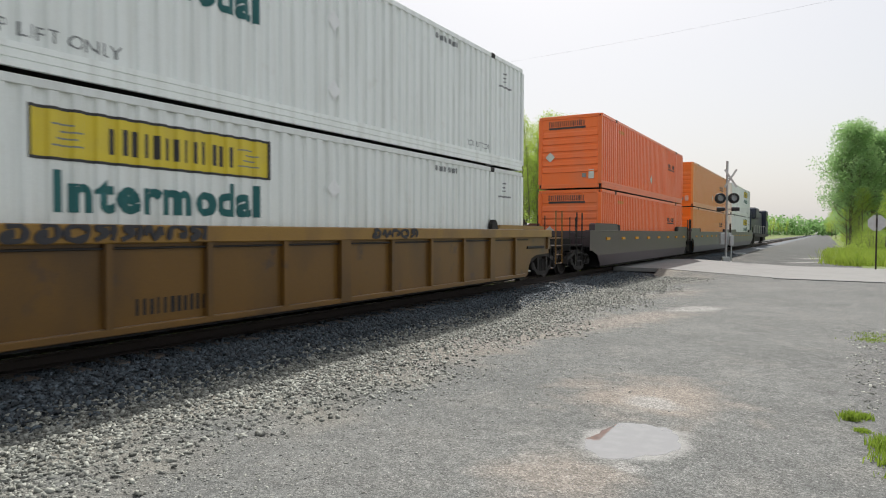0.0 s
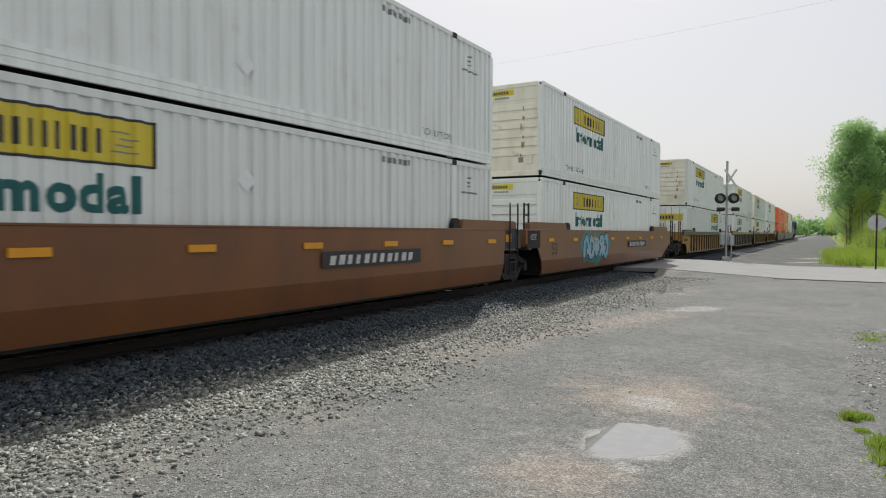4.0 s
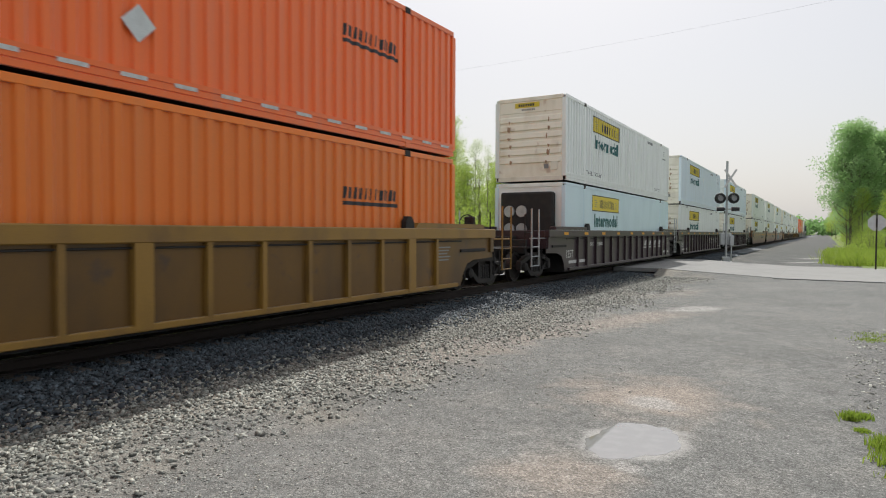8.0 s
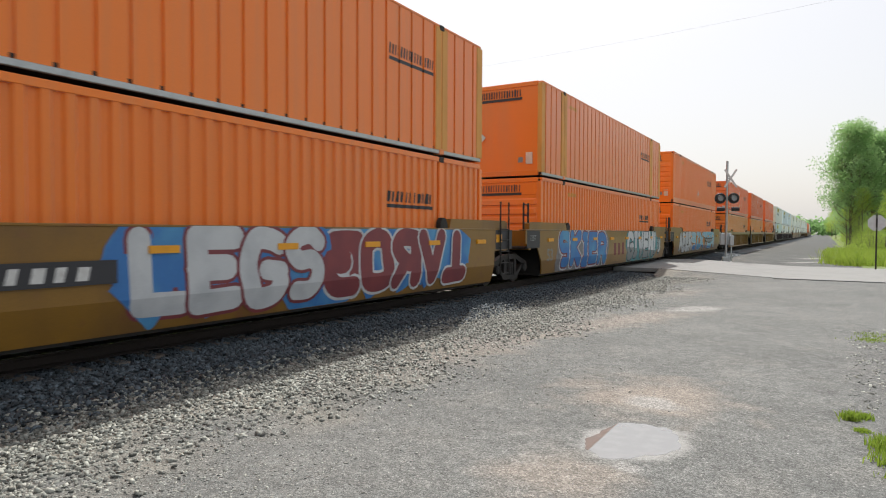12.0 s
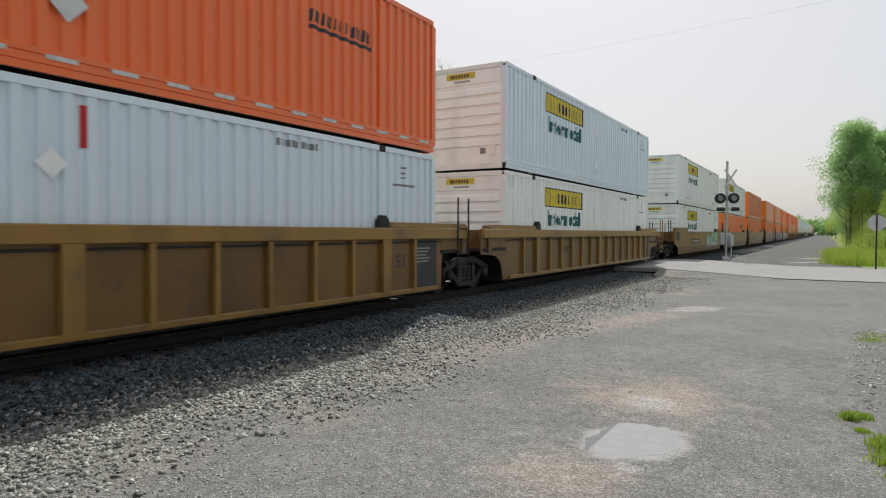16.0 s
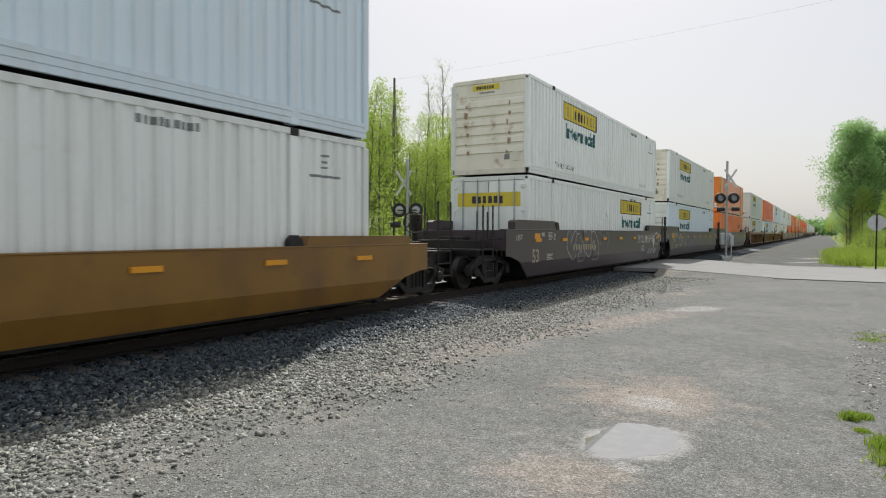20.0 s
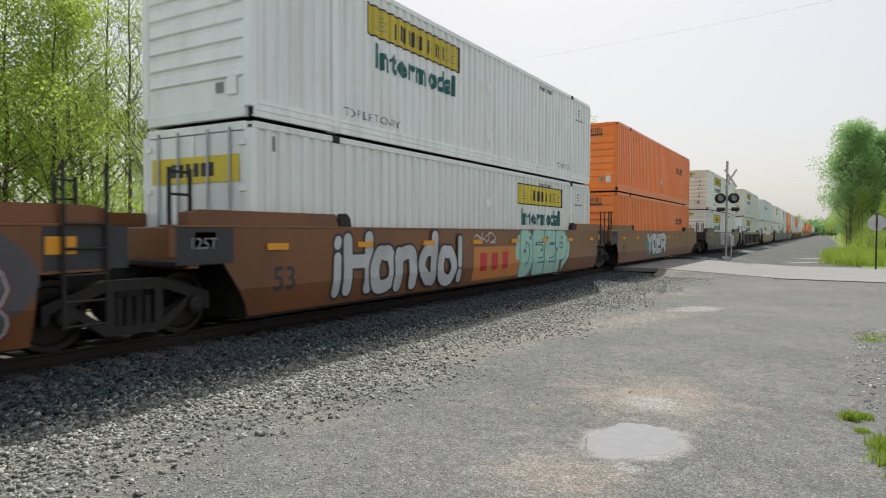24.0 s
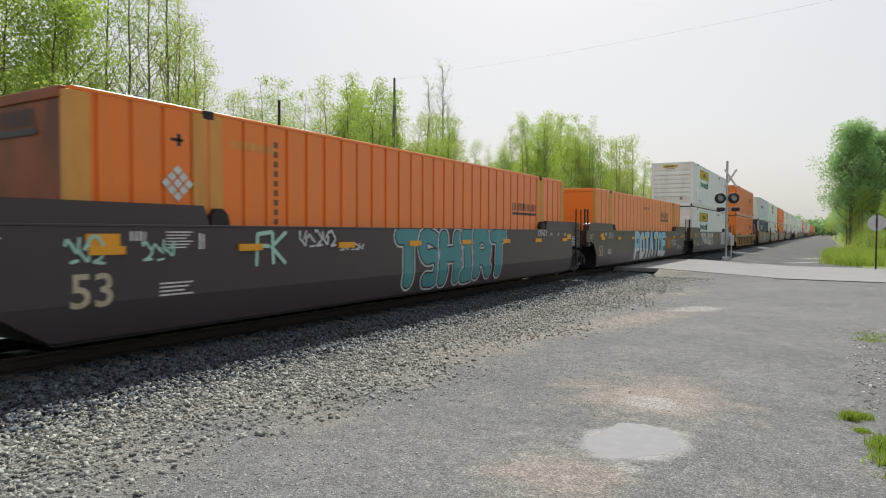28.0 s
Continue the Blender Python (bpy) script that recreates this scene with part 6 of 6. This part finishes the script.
def rubble_places(g, n):
    y = 7.6 + 6.5 * g.uniform(0, 1, n)
    x = 0.15 + 0.035 * (y - 7.6) + g.uniform(0, 1, n) ** 0.7 * 1.3
    keep = g.uniform(0, 1, n) < 0.35 + 0.65 * np.sin(y * 2.1 + x * 3) ** 2
    return np.stack([x, y, np.full(n, -0.003)], 1)[keep]


stones("rubble", 2200, rubble_places, (0.008, 0.028), M["shoulder"], 15, "broken stones and dark soil lumps at the yard's edge", 0.4)


def far_bed(g, n):
    y = 26 + 34 * g.uniform(0, 1, n)
    x = TRACK_X + 0.85 + g.uniform(0, 1, n) * 2.2
    keep = (y < 27.0) | (y > 38.5)
    return np.stack([x, y, 0.085 - np.maximum(0, x - TRACK_X - 1.7) * 0.07], 1)[keep]


stones("ballast_stones", 7000, far_bed, (0.03, 0.055), M["stone"], 13, "grey ballast stones beyond the level crossing")

# ---- puddle ----
M["water"] = mat("shallow_silty_water", (0.18, 0.178, 0.17), 0.02, amount=0.7, scale=7, spots=(0.22, 0.217, 0.208), fine=0.0, bump=0.0, spec=0.5)
M["water"].node_tree.nodes["Principled BSDF"].inputs["IOR"].default_value = 3.2
rnd = random.Random(8)
pud = []
for k in range(160):
    a = 2 * math.pi * k / 160
    r = 1 + 0.06 * math.sin(3 * a + 1) + 0.05 * math.sin(5 * a + 2) + 0.03 * math.sin(11 * a) + 0.015 * math.sin(23 * a + 1)
    u, w = 0.34 * r * math.cos(a), 0.53 * r * math.sin(a)
    pud.append((-1.37 + u * 0.985 + w * 0.17, 5.45 - u * 0.17 + w * 0.985))
puddle = part("puddle", plate(pud, 2, -0.01, 0.0110), M["water"])
tagged(puddle, "small shallow puddle in a pale silt hollow", "puddle")


# ---- trees and plants ----
def leaf_mesh(name, centres, spreads, per, size, material, seed, flat_=0.0):
    """Many small three-cornered leaves round the given centres, as one mesh."""
    g = np.random.default_rng(seed)
    c = np.repeat(np.asarray(centres, float), per, 0)
    s = np.repeat(np.asarray(spreads, float), per, 0)[:, None]
    off = g.normal(0, 1, c.shape)
    off *= np.minimum(1, 1.7 / np.linalg.norm(off, axis=1))[:, None]
    c = c + off * s * np.array((1, 1, 0.75))
    n = len(c)
    u = g.normal(0, 1, (n, 3))
    u /= np.linalg.norm(u, axis=1)[:, None]
    w = np.cross(u, g.normal(0, 1, (n, 3)))
    w /= np.linalg.norm(w, axis=1)[:, None]
    k = g.uniform(size * 0.6, size * 1.3, (n, 1))
    V = np.stack([c - u * k * 0.8 - w * k * 0.45, c + u * k, c - u * k * 0.5 + w * k * 0.75], 1).reshape(-1, 3)
    me = bpy.data.meshes.new(name)
    me.vertices.add(n * 3)
    me.vertices.foreach_set("co", V.reshape(-1))
    me.loops.add(n * 3)
    me.loops.foreach_set("vertex_index", np.arange(n * 3, dtype=np.int32))
    me.polygons.add(n)
    me.polygons.foreach_set("loop_start", np.arange(0, n * 3, 3, dtype=np.int32))
    me.update(calc_edges=True)
    me.materials.append(material)
    return me


def tree(seed, height, radius, crown_from, limbs, leaf_size, per, material, label, spread_=0.55, dead=False, reach=0.16, rise=(0.35, 1.0), twigs=3):
    """Tapered leaning trunk, limbs that branch again, and clumps of leaves along the twigs."""
    rnd = random.Random(seed)
    t = new("tree")
    bm = bmesh.new()
    pts = [(0, 0, -0.2)]
    lean = (rnd.uniform(-0.05, 0.05), rnd.uniform(-0.05, 0.05))
    for k in range(1, 9):
        z = height * k / 8
        pts.append((lean[0] * z + rnd.uniform(-0.09, 0.09), lean[1] * z + rnd.uniform(-0.09, 0.09), z))
    tube(bm, pts, [radius * (1 - 0.93 * k / 8) + 0.008 for k in range(9)], 7)
    centres, spreads = [], []
    for k in range(limbs):
        f = crown_from + (0.98 - crown_from) * (k + rnd.random()) / limbs
        i = min(7, int(f * 8))
        a = Vector(pts[i]).lerp(Vector(pts[i + 1]), f * 8 - i)
        ang = rnd.uniform(0, 6.283)
        ln = height * reach * (1.25 - f) * rnd.uniform(0.7, 1.3)
        up = rnd.uniform(*rise)
        d = Vector((math.cos(ang), math.sin(ang), up)).normalized()
        b = a + d * ln * 0.5 + Vector((0, 0, 0.05 * ln))
        e = b + (d + Vector((rnd.uniform(-0.3, 0.3), rnd.uniform(-0.3, 0.3), 0.25))).normalized() * ln * 0.5
        r = radius * (1 - f) * 0.38 + 0.009
        tube(bm, [a, b, e], [r, r * 0.6, 0.006], 5)
        centres += [b, e, b.lerp(e, 0.5)]
        spreads += [spread_ * 0.8, spread_, spread_]
        for _ in range(twigs):
            q = a.lerp(e, rnd.uniform(0.4, 0.9))
            tip = q + Vector((rnd.uniform(-1, 1), rnd.uniform(-1, 1), rnd.uniform(0.1, 1))).normalized() * ln * rnd.uniform(0.25, 0.5)
            tube(bm, [q, tip], [r * 0.45, 0.004], 4)
            centres.append(tip)
            spreads.append(spread_ * 0.8)
    part("trunk", bm, M["bark"], t)
    if not dead:
        part("crown", leaf_mesh("crown", [tuple(c) for c in centres], spreads, per, leaf_size, material, seed), None, t)
    return tagged(t, label, "tree", "trees by the railway")


def bush(seed, w, h, count, leaf_size, material, label):
    rnd = random.Random(seed)
    b = new("bush")
    bm = bmesh.new()
    cs = []
    for _ in range(count):
        x, y = rnd.gauss(0, w * 0.4), rnd.gauss(0, w * 0.4)
        z = h * rnd.uniform(0.3, 1.0) * max(0.35, 1 - (x * x + y * y) / (w * w))
        tube(bm, [(x * 0.3, y * 0.3, 0), (x * 0.7, y * 0.7, z * 0.6), (x, y, z)], [0.02, 0.012, 0.004], 4)
        cs += [(x, y, z), (x * 0.8, y * 0.8, z * 0.65), (x * 0.95, y * 0.9, z * 0.35)]
    part("stem", bm, M["bark"], b)
    part("foliage", leaf_mesh("foliage", cs, [w * 0.16] * len(cs), 26, leaf_size, material, seed), None, b)
    return tagged(b, label, "bush", "undergrowth by the railway")


SLIM = [tree(21 + k, 10.0 + 0.8 * k, 0.065 + 0.008 * k, 0.20 + 0.03 * (k % 3), 20 + k, 0.066, 19, M["leaf"], "slender young tree with fresh spring leaves", 0.36, reach=0.20, rise=(0.6, 1.5)) for k in range(5)]
FULL = [tree(41 + k, 8.5 + 1.0 * k, 0.10, 0.16, 26, 0.070, 40, M["leaf"], "leafy spring tree with yellow-green foliage", 0.46, reach=0.27) for k in range(3)]
TALL_ = [tree(91 + k, 16.0 + k, 0.12, 0.28, 30, 0.062, 13, M["leaf"], "tall thin tree with sparse spring leaves", 0.40, reach=0.20, rise=(0.8, 1.8), twigs=5) for k in range(2)]
BARE = tree(51, 15.0, 0.16, 0.30, 26, 0.05, 3, M["leaf"], "tall nearly bare tree with dark limbs", 0.3, reach=0.22, rise=(0.9, 2.0), twigs=6)
BROAD = [tree(61 + k, 13.0 + k, 0.24, 0.10, 52, 0.11, 60, M["leafdark"], "broad dark green tree beside the track road", 0.66, reach=0.26) for k in range(2)]
OVER = tree(81, 12.4, 0.20, 0.20, 66, 0.11, 62, M["leafdark"], "tall dark green tree leaning over the track road", 0.66, reach=0.32)
BUSHES = [bush(71 + k, 1.9, 3.4, 30, 0.062, M["leaf"], "green undergrowth with small leaves") for k in range(2)]
HEIGHT = {id(o): h for o, h in zip(SLIM + FULL + TALL_ + [BARE], [10.0, 10.8, 11.6, 12.4, 13.2, 8.9, 9.9, 10.9, 16.4, 17.4, 15.4])}
rnd = random.Random(17)
first = set()


def plant(proto, x, y, scale=1.0, z=0.0):
    m = pose(x, y, z, 0, 0, rnd.uniform(0, 360)) @ Matrix.Scale(scale, 4)
    if id(proto) in first:
        o = copy_thing(proto, m)
        o.scale = (scale, scale, scale)
    else:
        first.add(id(proto))
        o = proto
        o.matrix_basis = m
    return o


# the wood across the track: its roofline as bearing (along over across) and rise per metre of distance
ROOFLINE = ((0.3, 0.36), (0.68, 0.36), (0.78, 0.35), (0.825, 0.28), (0.845, 0.17), (0.89, 0.20), (1.02, 0.235), (1.09, 0.20), (1.25, 0.245), (1.34, 0.21), (1.40, 0.23), (1.51, 0.185), (1.73, 0.175), (1.95, 0.135), (2.17, 0.155), (2.43, 0.19), (2.80, 0.182), (3.08, 0.165), (3.33, 0.14), (3.80, 0.145), (4.28, 0.10), (4.76, 0.075), (6.04, 0.05), (40, 0.03))


def canopy(x, y):
    """Height of the wood's roofline over a place."""
    r = max(0.31, y / -x)
    for (a, p), (b, q) in zip(ROOFLINE, ROOFLINE[1:]):
        if a <= r < b:
            return 1.75 + (p + (q - p) * (r - a) / (b - a)) * math.hypot(x, y)
    return 8.0


def wood_tree(proto, x, y, share):
    plant(proto, x, y, min(1.7, canopy(x, y) * share / HEIGHT[id(proto)]))


for bearing in (0.35, 0.41, 0.47, 0.53, 0.44, 0.56):
    x = -23.5 - 5 * rnd.random()
    wood_tree(FULL[1 + rnd.randint(0, 1)], x, -x * bearing, rnd.uniform(0.9, 1.1))
for bearing in (0.585, 0.62, 0.655, 0.69, 0.72, 0.755, 0.79):
    x = -23.0 - 6 * rnd.random()
    wood_tree(rnd.choice(TALL_), x, -x * bearing, rnd.uniform(0.9, 1.15))
for bearing in (0.885, 0.93, 0.97, 1.015, 1.06, 1.11, 1.16, 1.205, 1.25, 1.30, 1.35, 1.40, 1.45, 1.51, 1.57, 1.63, 1.70):
    x = -24.5 - 5 * rnd.random()
    wood_tree(rnd.choice(SLIM), x, -x * bearing, rnd.uniform(0.94, 1.02))
    x = -27 - 5 * rnd.random()
    wood_tree(rnd.choice(FULL), x, -x * (bearing + 0.03), rnd.uniform(0.70, 0.9))
for bearing in (1.78, 1.88, 1.98, 2.08, 2.18, 2.27, 2.36, 2.45, 2.54, 2.64, 2.74, 2.84, 2.95, 3.06, 3.18, 3.3, 3.45, 3.6, 3.75, 3.9, 4.1, 4.3, 4.6, 5.0):
    x = -24.5 - 6 * rnd.random()
    wood_tree(rnd.choice(FULL + SLIM if 2.2 < bearing < 2.65 else SLIM + TALL_), x, -x * bearing, rnd.uniform(0.92, 1.03))
    x = -25 - 8 * rnd.random()
    wood_tree(rnd.choice(SLIM + FULL), x, -x * (bearing + 0.04), rnd.uniform(0.6, 0.85))
for k in range(46):
    x = -33 - 11 * rnd.random()
    wood_tree(rnd.choice(FULL), x, -x * (0.3 + 3.4 * (k / 46) ** 1.3), rnd.uniform(0.5, 0.72))
for k in range(36):
    y = 26 + 84 * (k / 36) ** 1.2 + rnd.uniform(-1.5, 1.5)
    x = -26 - abs(rnd.gauss(0, 8))
    wood_tree(rnd.choice(SLIM + FULL), x, y, rnd.uniform(0.6, 0.9))
plant(BARE, -30, 50.6, 1.12)
plant(BARE, -30.6, 49.0, 1.0)
plant(BARE, -31.2, 53.5, 0.9)
plant(BARE, -28.5, 82.5, 0.95)
plant(BARE, -29, 88.0, 1.0)
plant(BARE, -27, 98, 1.0)
for k in range(170):
    y = 5 + 90 * (k / 170) ** 1.2
    plant(rnd.choice(BUSHES), -20.5 - 0.05 * y - abs(rnd.gauss(0, 5)), y, rnd.uniform(0.8, 1.4))
for k in range(34):
    plant(SLIM[k % 2], -23 - abs(rnd.gauss(0, 4)), 112 + 500 * (k / 34) ** 1.4 + rnd.uniform(-3, 3), rnd.uniform(0.75, 1.0))
# the row beside the gravel track road
plant(OVER, 2.2, 79, 1.0)
plant(OVER, 4.2, 83, 0.95)
plant(FULL[2], 1.9, 80, 0.62)
plant(FULL[1], 2.9, 75, 0.62)
plant(FULL[0], 4.6, 70, 0.6)
plant(FULL[1], 6.4, 68, 0.7)
for x, y, s in ((6.2, 84, 0.95), (3.6, 100, 0.7), (8.8, 76, 0.95), (12.5, 80, 1.0), (9.5, 108, 1.0), (3.2, 128, 0.8), (3.6, 165, 0.8), (17, 86, 1.0), (4.0, 200, 0.8)):
    plant(BROAD[rnd.randint(0, 1)], x, y, s)
for k in range(26):
    plant(BUSHES[k % 2], 2.6 + abs(rnd.gauss(0, 3.5)), 62 + k * 4 + rnd.uniform(-2, 2), rnd.uniform(0.5, 1.0))
for k in range(10):
    plant(rnd.choice(FULL[:2]), 3 + rnd.gauss(0, 1.0) + 10 * (k % 3), 230 + k * 30, rnd.uniform(0.9, 1.2))


def grass(name, spots, blades, height, seed, label):
    """Tufts of thin bent blades."""
    g = np.random.default_rng(seed)
    P = np.repeat(np.asarray(spots, float), blades, 0)
    n = len(P)
    rad = P[:, 2:3]
    base = np.concatenate([P[:, :2] + g.normal(0, 1, (n, 2)) * rad, np.zeros((n, 1))], 1)
    h = g.uniform(0.4, 1.1, (n, 1)) * height * P[:, 3:4]
    lean = g.normal(0, 0.35, (n, 2)) * h
    side = g.normal(0, 1, (n, 2))
    side = side / np.linalg.norm(side, axis=1)[:, None] * (0.005 if height < 0.3 else 0.02)
    z0 = np.zeros((n, 1))
    A = np.concatenate([base[:, :2] - side, z0], 1)
    B = np.concatenate([base[:, :2] + side, z0], 1)
    C = np.concatenate([base[:, :2] + lean * 0.4 + side * 0.7, h * 0.6], 1)
    D = np.concatenate([base[:, :2] + lean * 0.4 - side * 0.7, h * 0.6], 1)
    E = np.concatenate([base[:, :2] + lean, h], 1)
    V = np.stack([A, B, C, D, E], 1).reshape(-1, 3)
    F = []
    for i in range(n):
        F.append((5 * i, 5 * i + 1, 5 * i + 2, 5 * i + 3))
        F.append((5 * i + 3, 5 * i + 2, 5 * i + 4))
    me = bpy.data.meshes.new(name)
    me.from_pydata(V.tolist(), [], F)
    return tagged(part(name, me, M["grass"]), label, "grass", kind="stuff")


rnd = random.Random(23)
grass("grass_tufts", [(0.22, 7.12, 0.035, 1.0), (0.28, 7.2, 0.05, 0.8), (0.33, 7.25, 0.03, 0.6), (0.43, 6.35, 0.05, 1.2), (0.50, 6.2, 0.08, 1.3), (0.47, 5.9, 0.07, 1.0), (0.30, 6.75, 0.03, 0.35), (0.62, 12.6, 0.12, 0.4), (0.8, 13.2, 0.2, 0.4), (0.5, 5.5, 0.06, 0.7)], 240, 0.085, 31, "small green grass tufts in the gravel")
grass("verge_grass", [(0.9 + 0.35 * math.sin(k) + rnd.random() ** 1.3 * 14, 40.5 + rnd.random() * 26, 0.45, rnd.uniform(0.5, 1.3)) for k in range(520)], 110, 0.55, 32, "dense low bright green grass on the verge")
grass("trackside_grass", [(-14.5 - rnd.random() * 6, 3 + rnd.random() * 60, 0.5, rnd.uniform(0.5, 1.2)) for _ in range(380)], 26, 0.9, 33, "tall grass along the far side of the track")

# far treeline that closes the view
for nm, x, y, w, h in (("far_treeline", -60, 560, 260, 15), ("far_treeline", 90, 520, 160, 16)):
    g = random.Random(int(x) + 100)
    cs = [(x + g.uniform(-w / 2, w / 2), y + g.uniform(-14, 14), g.uniform(1, h) * g.uniform(0.6, 1)) for _ in range(1600)]
    me = leaf_mesh(nm, cs, [1.8] * len(cs), 8, 1.4, M["leafdark"], 91)
    tagged(part(nm, me, None), "distant line of green woods", "trees", kind="stuff")


# ---- level crossing signals, signs, poles, wire ----
def crossing_signal(label, height=5.9, light_z=3.75):
    s = new("crossing_signal")
    part("mast", tubes((((0, 0, 0), (0, 0, height)), 0.065), sides=12), M["galv"], s)
    part("base", boxes((-0.2, 0.2, -0.2, 0.2, -0.05, 0.35), (-0.3, 0.3, -0.3, 0.3, -0.1, 0.1), bevel=0.03), M["galv"], s)
    part("cross_arm", tubes((((-0.42, 0, light_z), (0.42, 0, light_z)), 0.03)), M["signal"], s)
    for x in (-0.36, 0.36):
        d = part("light_target", lathe([(-0.06, 0.30), (-0.04, 0.31), (-0.04, 0.17), (-0.06, 0.16)], 1, (x, 0, light_z), 24), M["signal"], s)
        part("lamp_housing", lathe([(0.0, 0.05), (-0.02, 0.17), (-0.1, 0.19), (-0.12, 0.17)], 1, (x, 0, light_z), 16), M["galv"], d)
        part("hood", lathe([(-0.08, 0.19), (-0.36, 0.17), (-0.36, 0.16), (-0.08, 0.17)], 1, (x, 0, light_z), 16), M["signal"], d)
        e = part("side_light", lathe([(-0.12, 0.13), (0.10, 0.13), (0.30, 0.11)], 0, (x * 1.1, 0.1, light_z - 0.62), 14), M["signal"], s)
        part("lens", lathe([(-0.135, 0.10), (-0.12, 0.12)], 0, (x * 1.1, 0.1, light_z - 0.62), 14), M["lens"], e)
    part("side_arm", tubes((((-0.5, 0.06, light_z - 0.62), (0.5, 0.06, light_z - 0.62)), 0.03)), M["galv"], s)
    for a in (-1, 1):
        blade = plate([(-0.6, -0.055), (0.6, -0.055), (0.6, 0.055), (-0.6, 0.055)], 1, -0.09 - 0.012 * a, 0.012)
        bmesh.ops.transform(blade, matrix=pose(0.18, 0, light_z + 1.15) @ Matrix.Rotation(radians(58 * a), 4, "Y"), verts=blade.verts)
        part("crossbuck_blade", blade, M["whiteink"], s, "worn white crossing board")
    part("crossbuck_bracket", tubes((((0, 0, light_z + 1.15), (0.18, -0.09, light_z + 1.15)), 0.025)), M["galv"], s)
    part("control_box", boxes((-0.32, 0.30, 0.08, 0.42, 1.05, 1.75), bevel=0.03), M["galv"], s)
    part("junction_box", boxes((0.18, 0.42, -0.1, 0.14, 1.0, 1.6), bevel=0.03), M["galv"], s)
    part("conduit", tubes((((0.28, 0.0, 0.1), (0.28, 0.0, 1.0)), 0.035)), M["galv"], s)
    return tagged(s, label, "crossing signal", "level crossing signals")


sig = crossing_signal("grey level crossing signal mast with unlit lights")
sig.matrix_basis = pose(-5.0, 40.6, 0.0, 0, 0, 14)
sig2 = copy_thing(sig, pose(-15.2, 22.6, -1.1, 0, 0, 200))
tagged(sig2, "level crossing signal mast across the track")


def stop_sign():
    s = new("road_sign")
    part("post", tubes((((0, 0, -0.1), (0, 0, 2.55)), 0.035), sides=8), M["rail"], s)
    part("sign_plate", plate([(0.40 * math.cos(radians(22.5 + 45 * k)), 2.15 + 0.40 * math.sin(radians(22.5 + 45 * k))) for k in range(8)], 1, 0.045, 0.004), M["signback"], s, "bare metal back of an octagonal sign")
    part("bracket", boxes((-0.05, 0.05, -0.04, 0.045, 1.85, 1.9), (-0.05, 0.05, -0.04, 0.045, 2.4, 2.45)), M["galv"], s)
    return tagged(s, "back of an octagonal road sign on a post", "road sign")


stop_sign().matrix_basis = pose(2.05, 36.9, 0.1, 0, 0, -12)


def utility_pole(x, y, h, r, label, wire=None):
    p = new("utility_pole")
    part("pole", tubes((((0, 0, -0.2), (0, 0, h)), [r, r * 0.75]), sides=10), M["bark"] if r > 0.1 else M["rail"], p)
    part("pole_cap", lathe([(h, r * 0.8), (h + 0.03, r * 0.5)], 2, (0, 0, 0), 10), M["galv"], p)
    p.matrix_basis = pose(x, y, 0)
    return tagged(p, label, "pole")


utility_pole(-16.5, 16.5, 6.3, 0.065, "dark slim pole beyond the track")
utility_pole(-26.0, 37.0, 12.4, 0.101, "weathered grey pole at the wood's edge")


def sagging(name, a, b, sag, r, label):
    pts = []
    for k in range(25):
        u = k / 24
        q = Vector(a).lerp(Vector(b), u)
        q.z -= sag * 4 * u * (1 - u)
        pts.append(q)
    o = part(name, tubes((pts, r), sides=5), M["cable"])
    return tagged(o, label, "cable")


utility_pole(22.0, 37.0, 15.4, 0.15, "timber pole that carries the cable over the road")
sagging("overhead_wire", (-26.0, 37.0, 12.3), (22, 37.0, 15.2), 0.75, 0.003, "thin overhead cable across the road")


# ---- what moves ----
def motions():
    """The whole train draws away along the track at one speed."""
    for ob, y in CARS:
        walk(ob, [(0.0, pose(TRACK_X, y, RAIL_Z)), (28.0, pose(TRACK_X, y + SPEED * 28.0, RAIL_Z))])
    for ob, y, z in LOADS:
        walk(ob, [(0.0, pose(TRACK_X, y, RAIL_Z + z)), (28.0, pose(TRACK_X, y + SPEED * 28.0, RAIL_Z + z))])
    walk(LOCO, [(0.0, pose(TRACK_X, 95.2, RAIL_Z)), (28.0, pose(TRACK_X, 95.2 + SPEED * 28.0, RAIL_Z))])


motions()
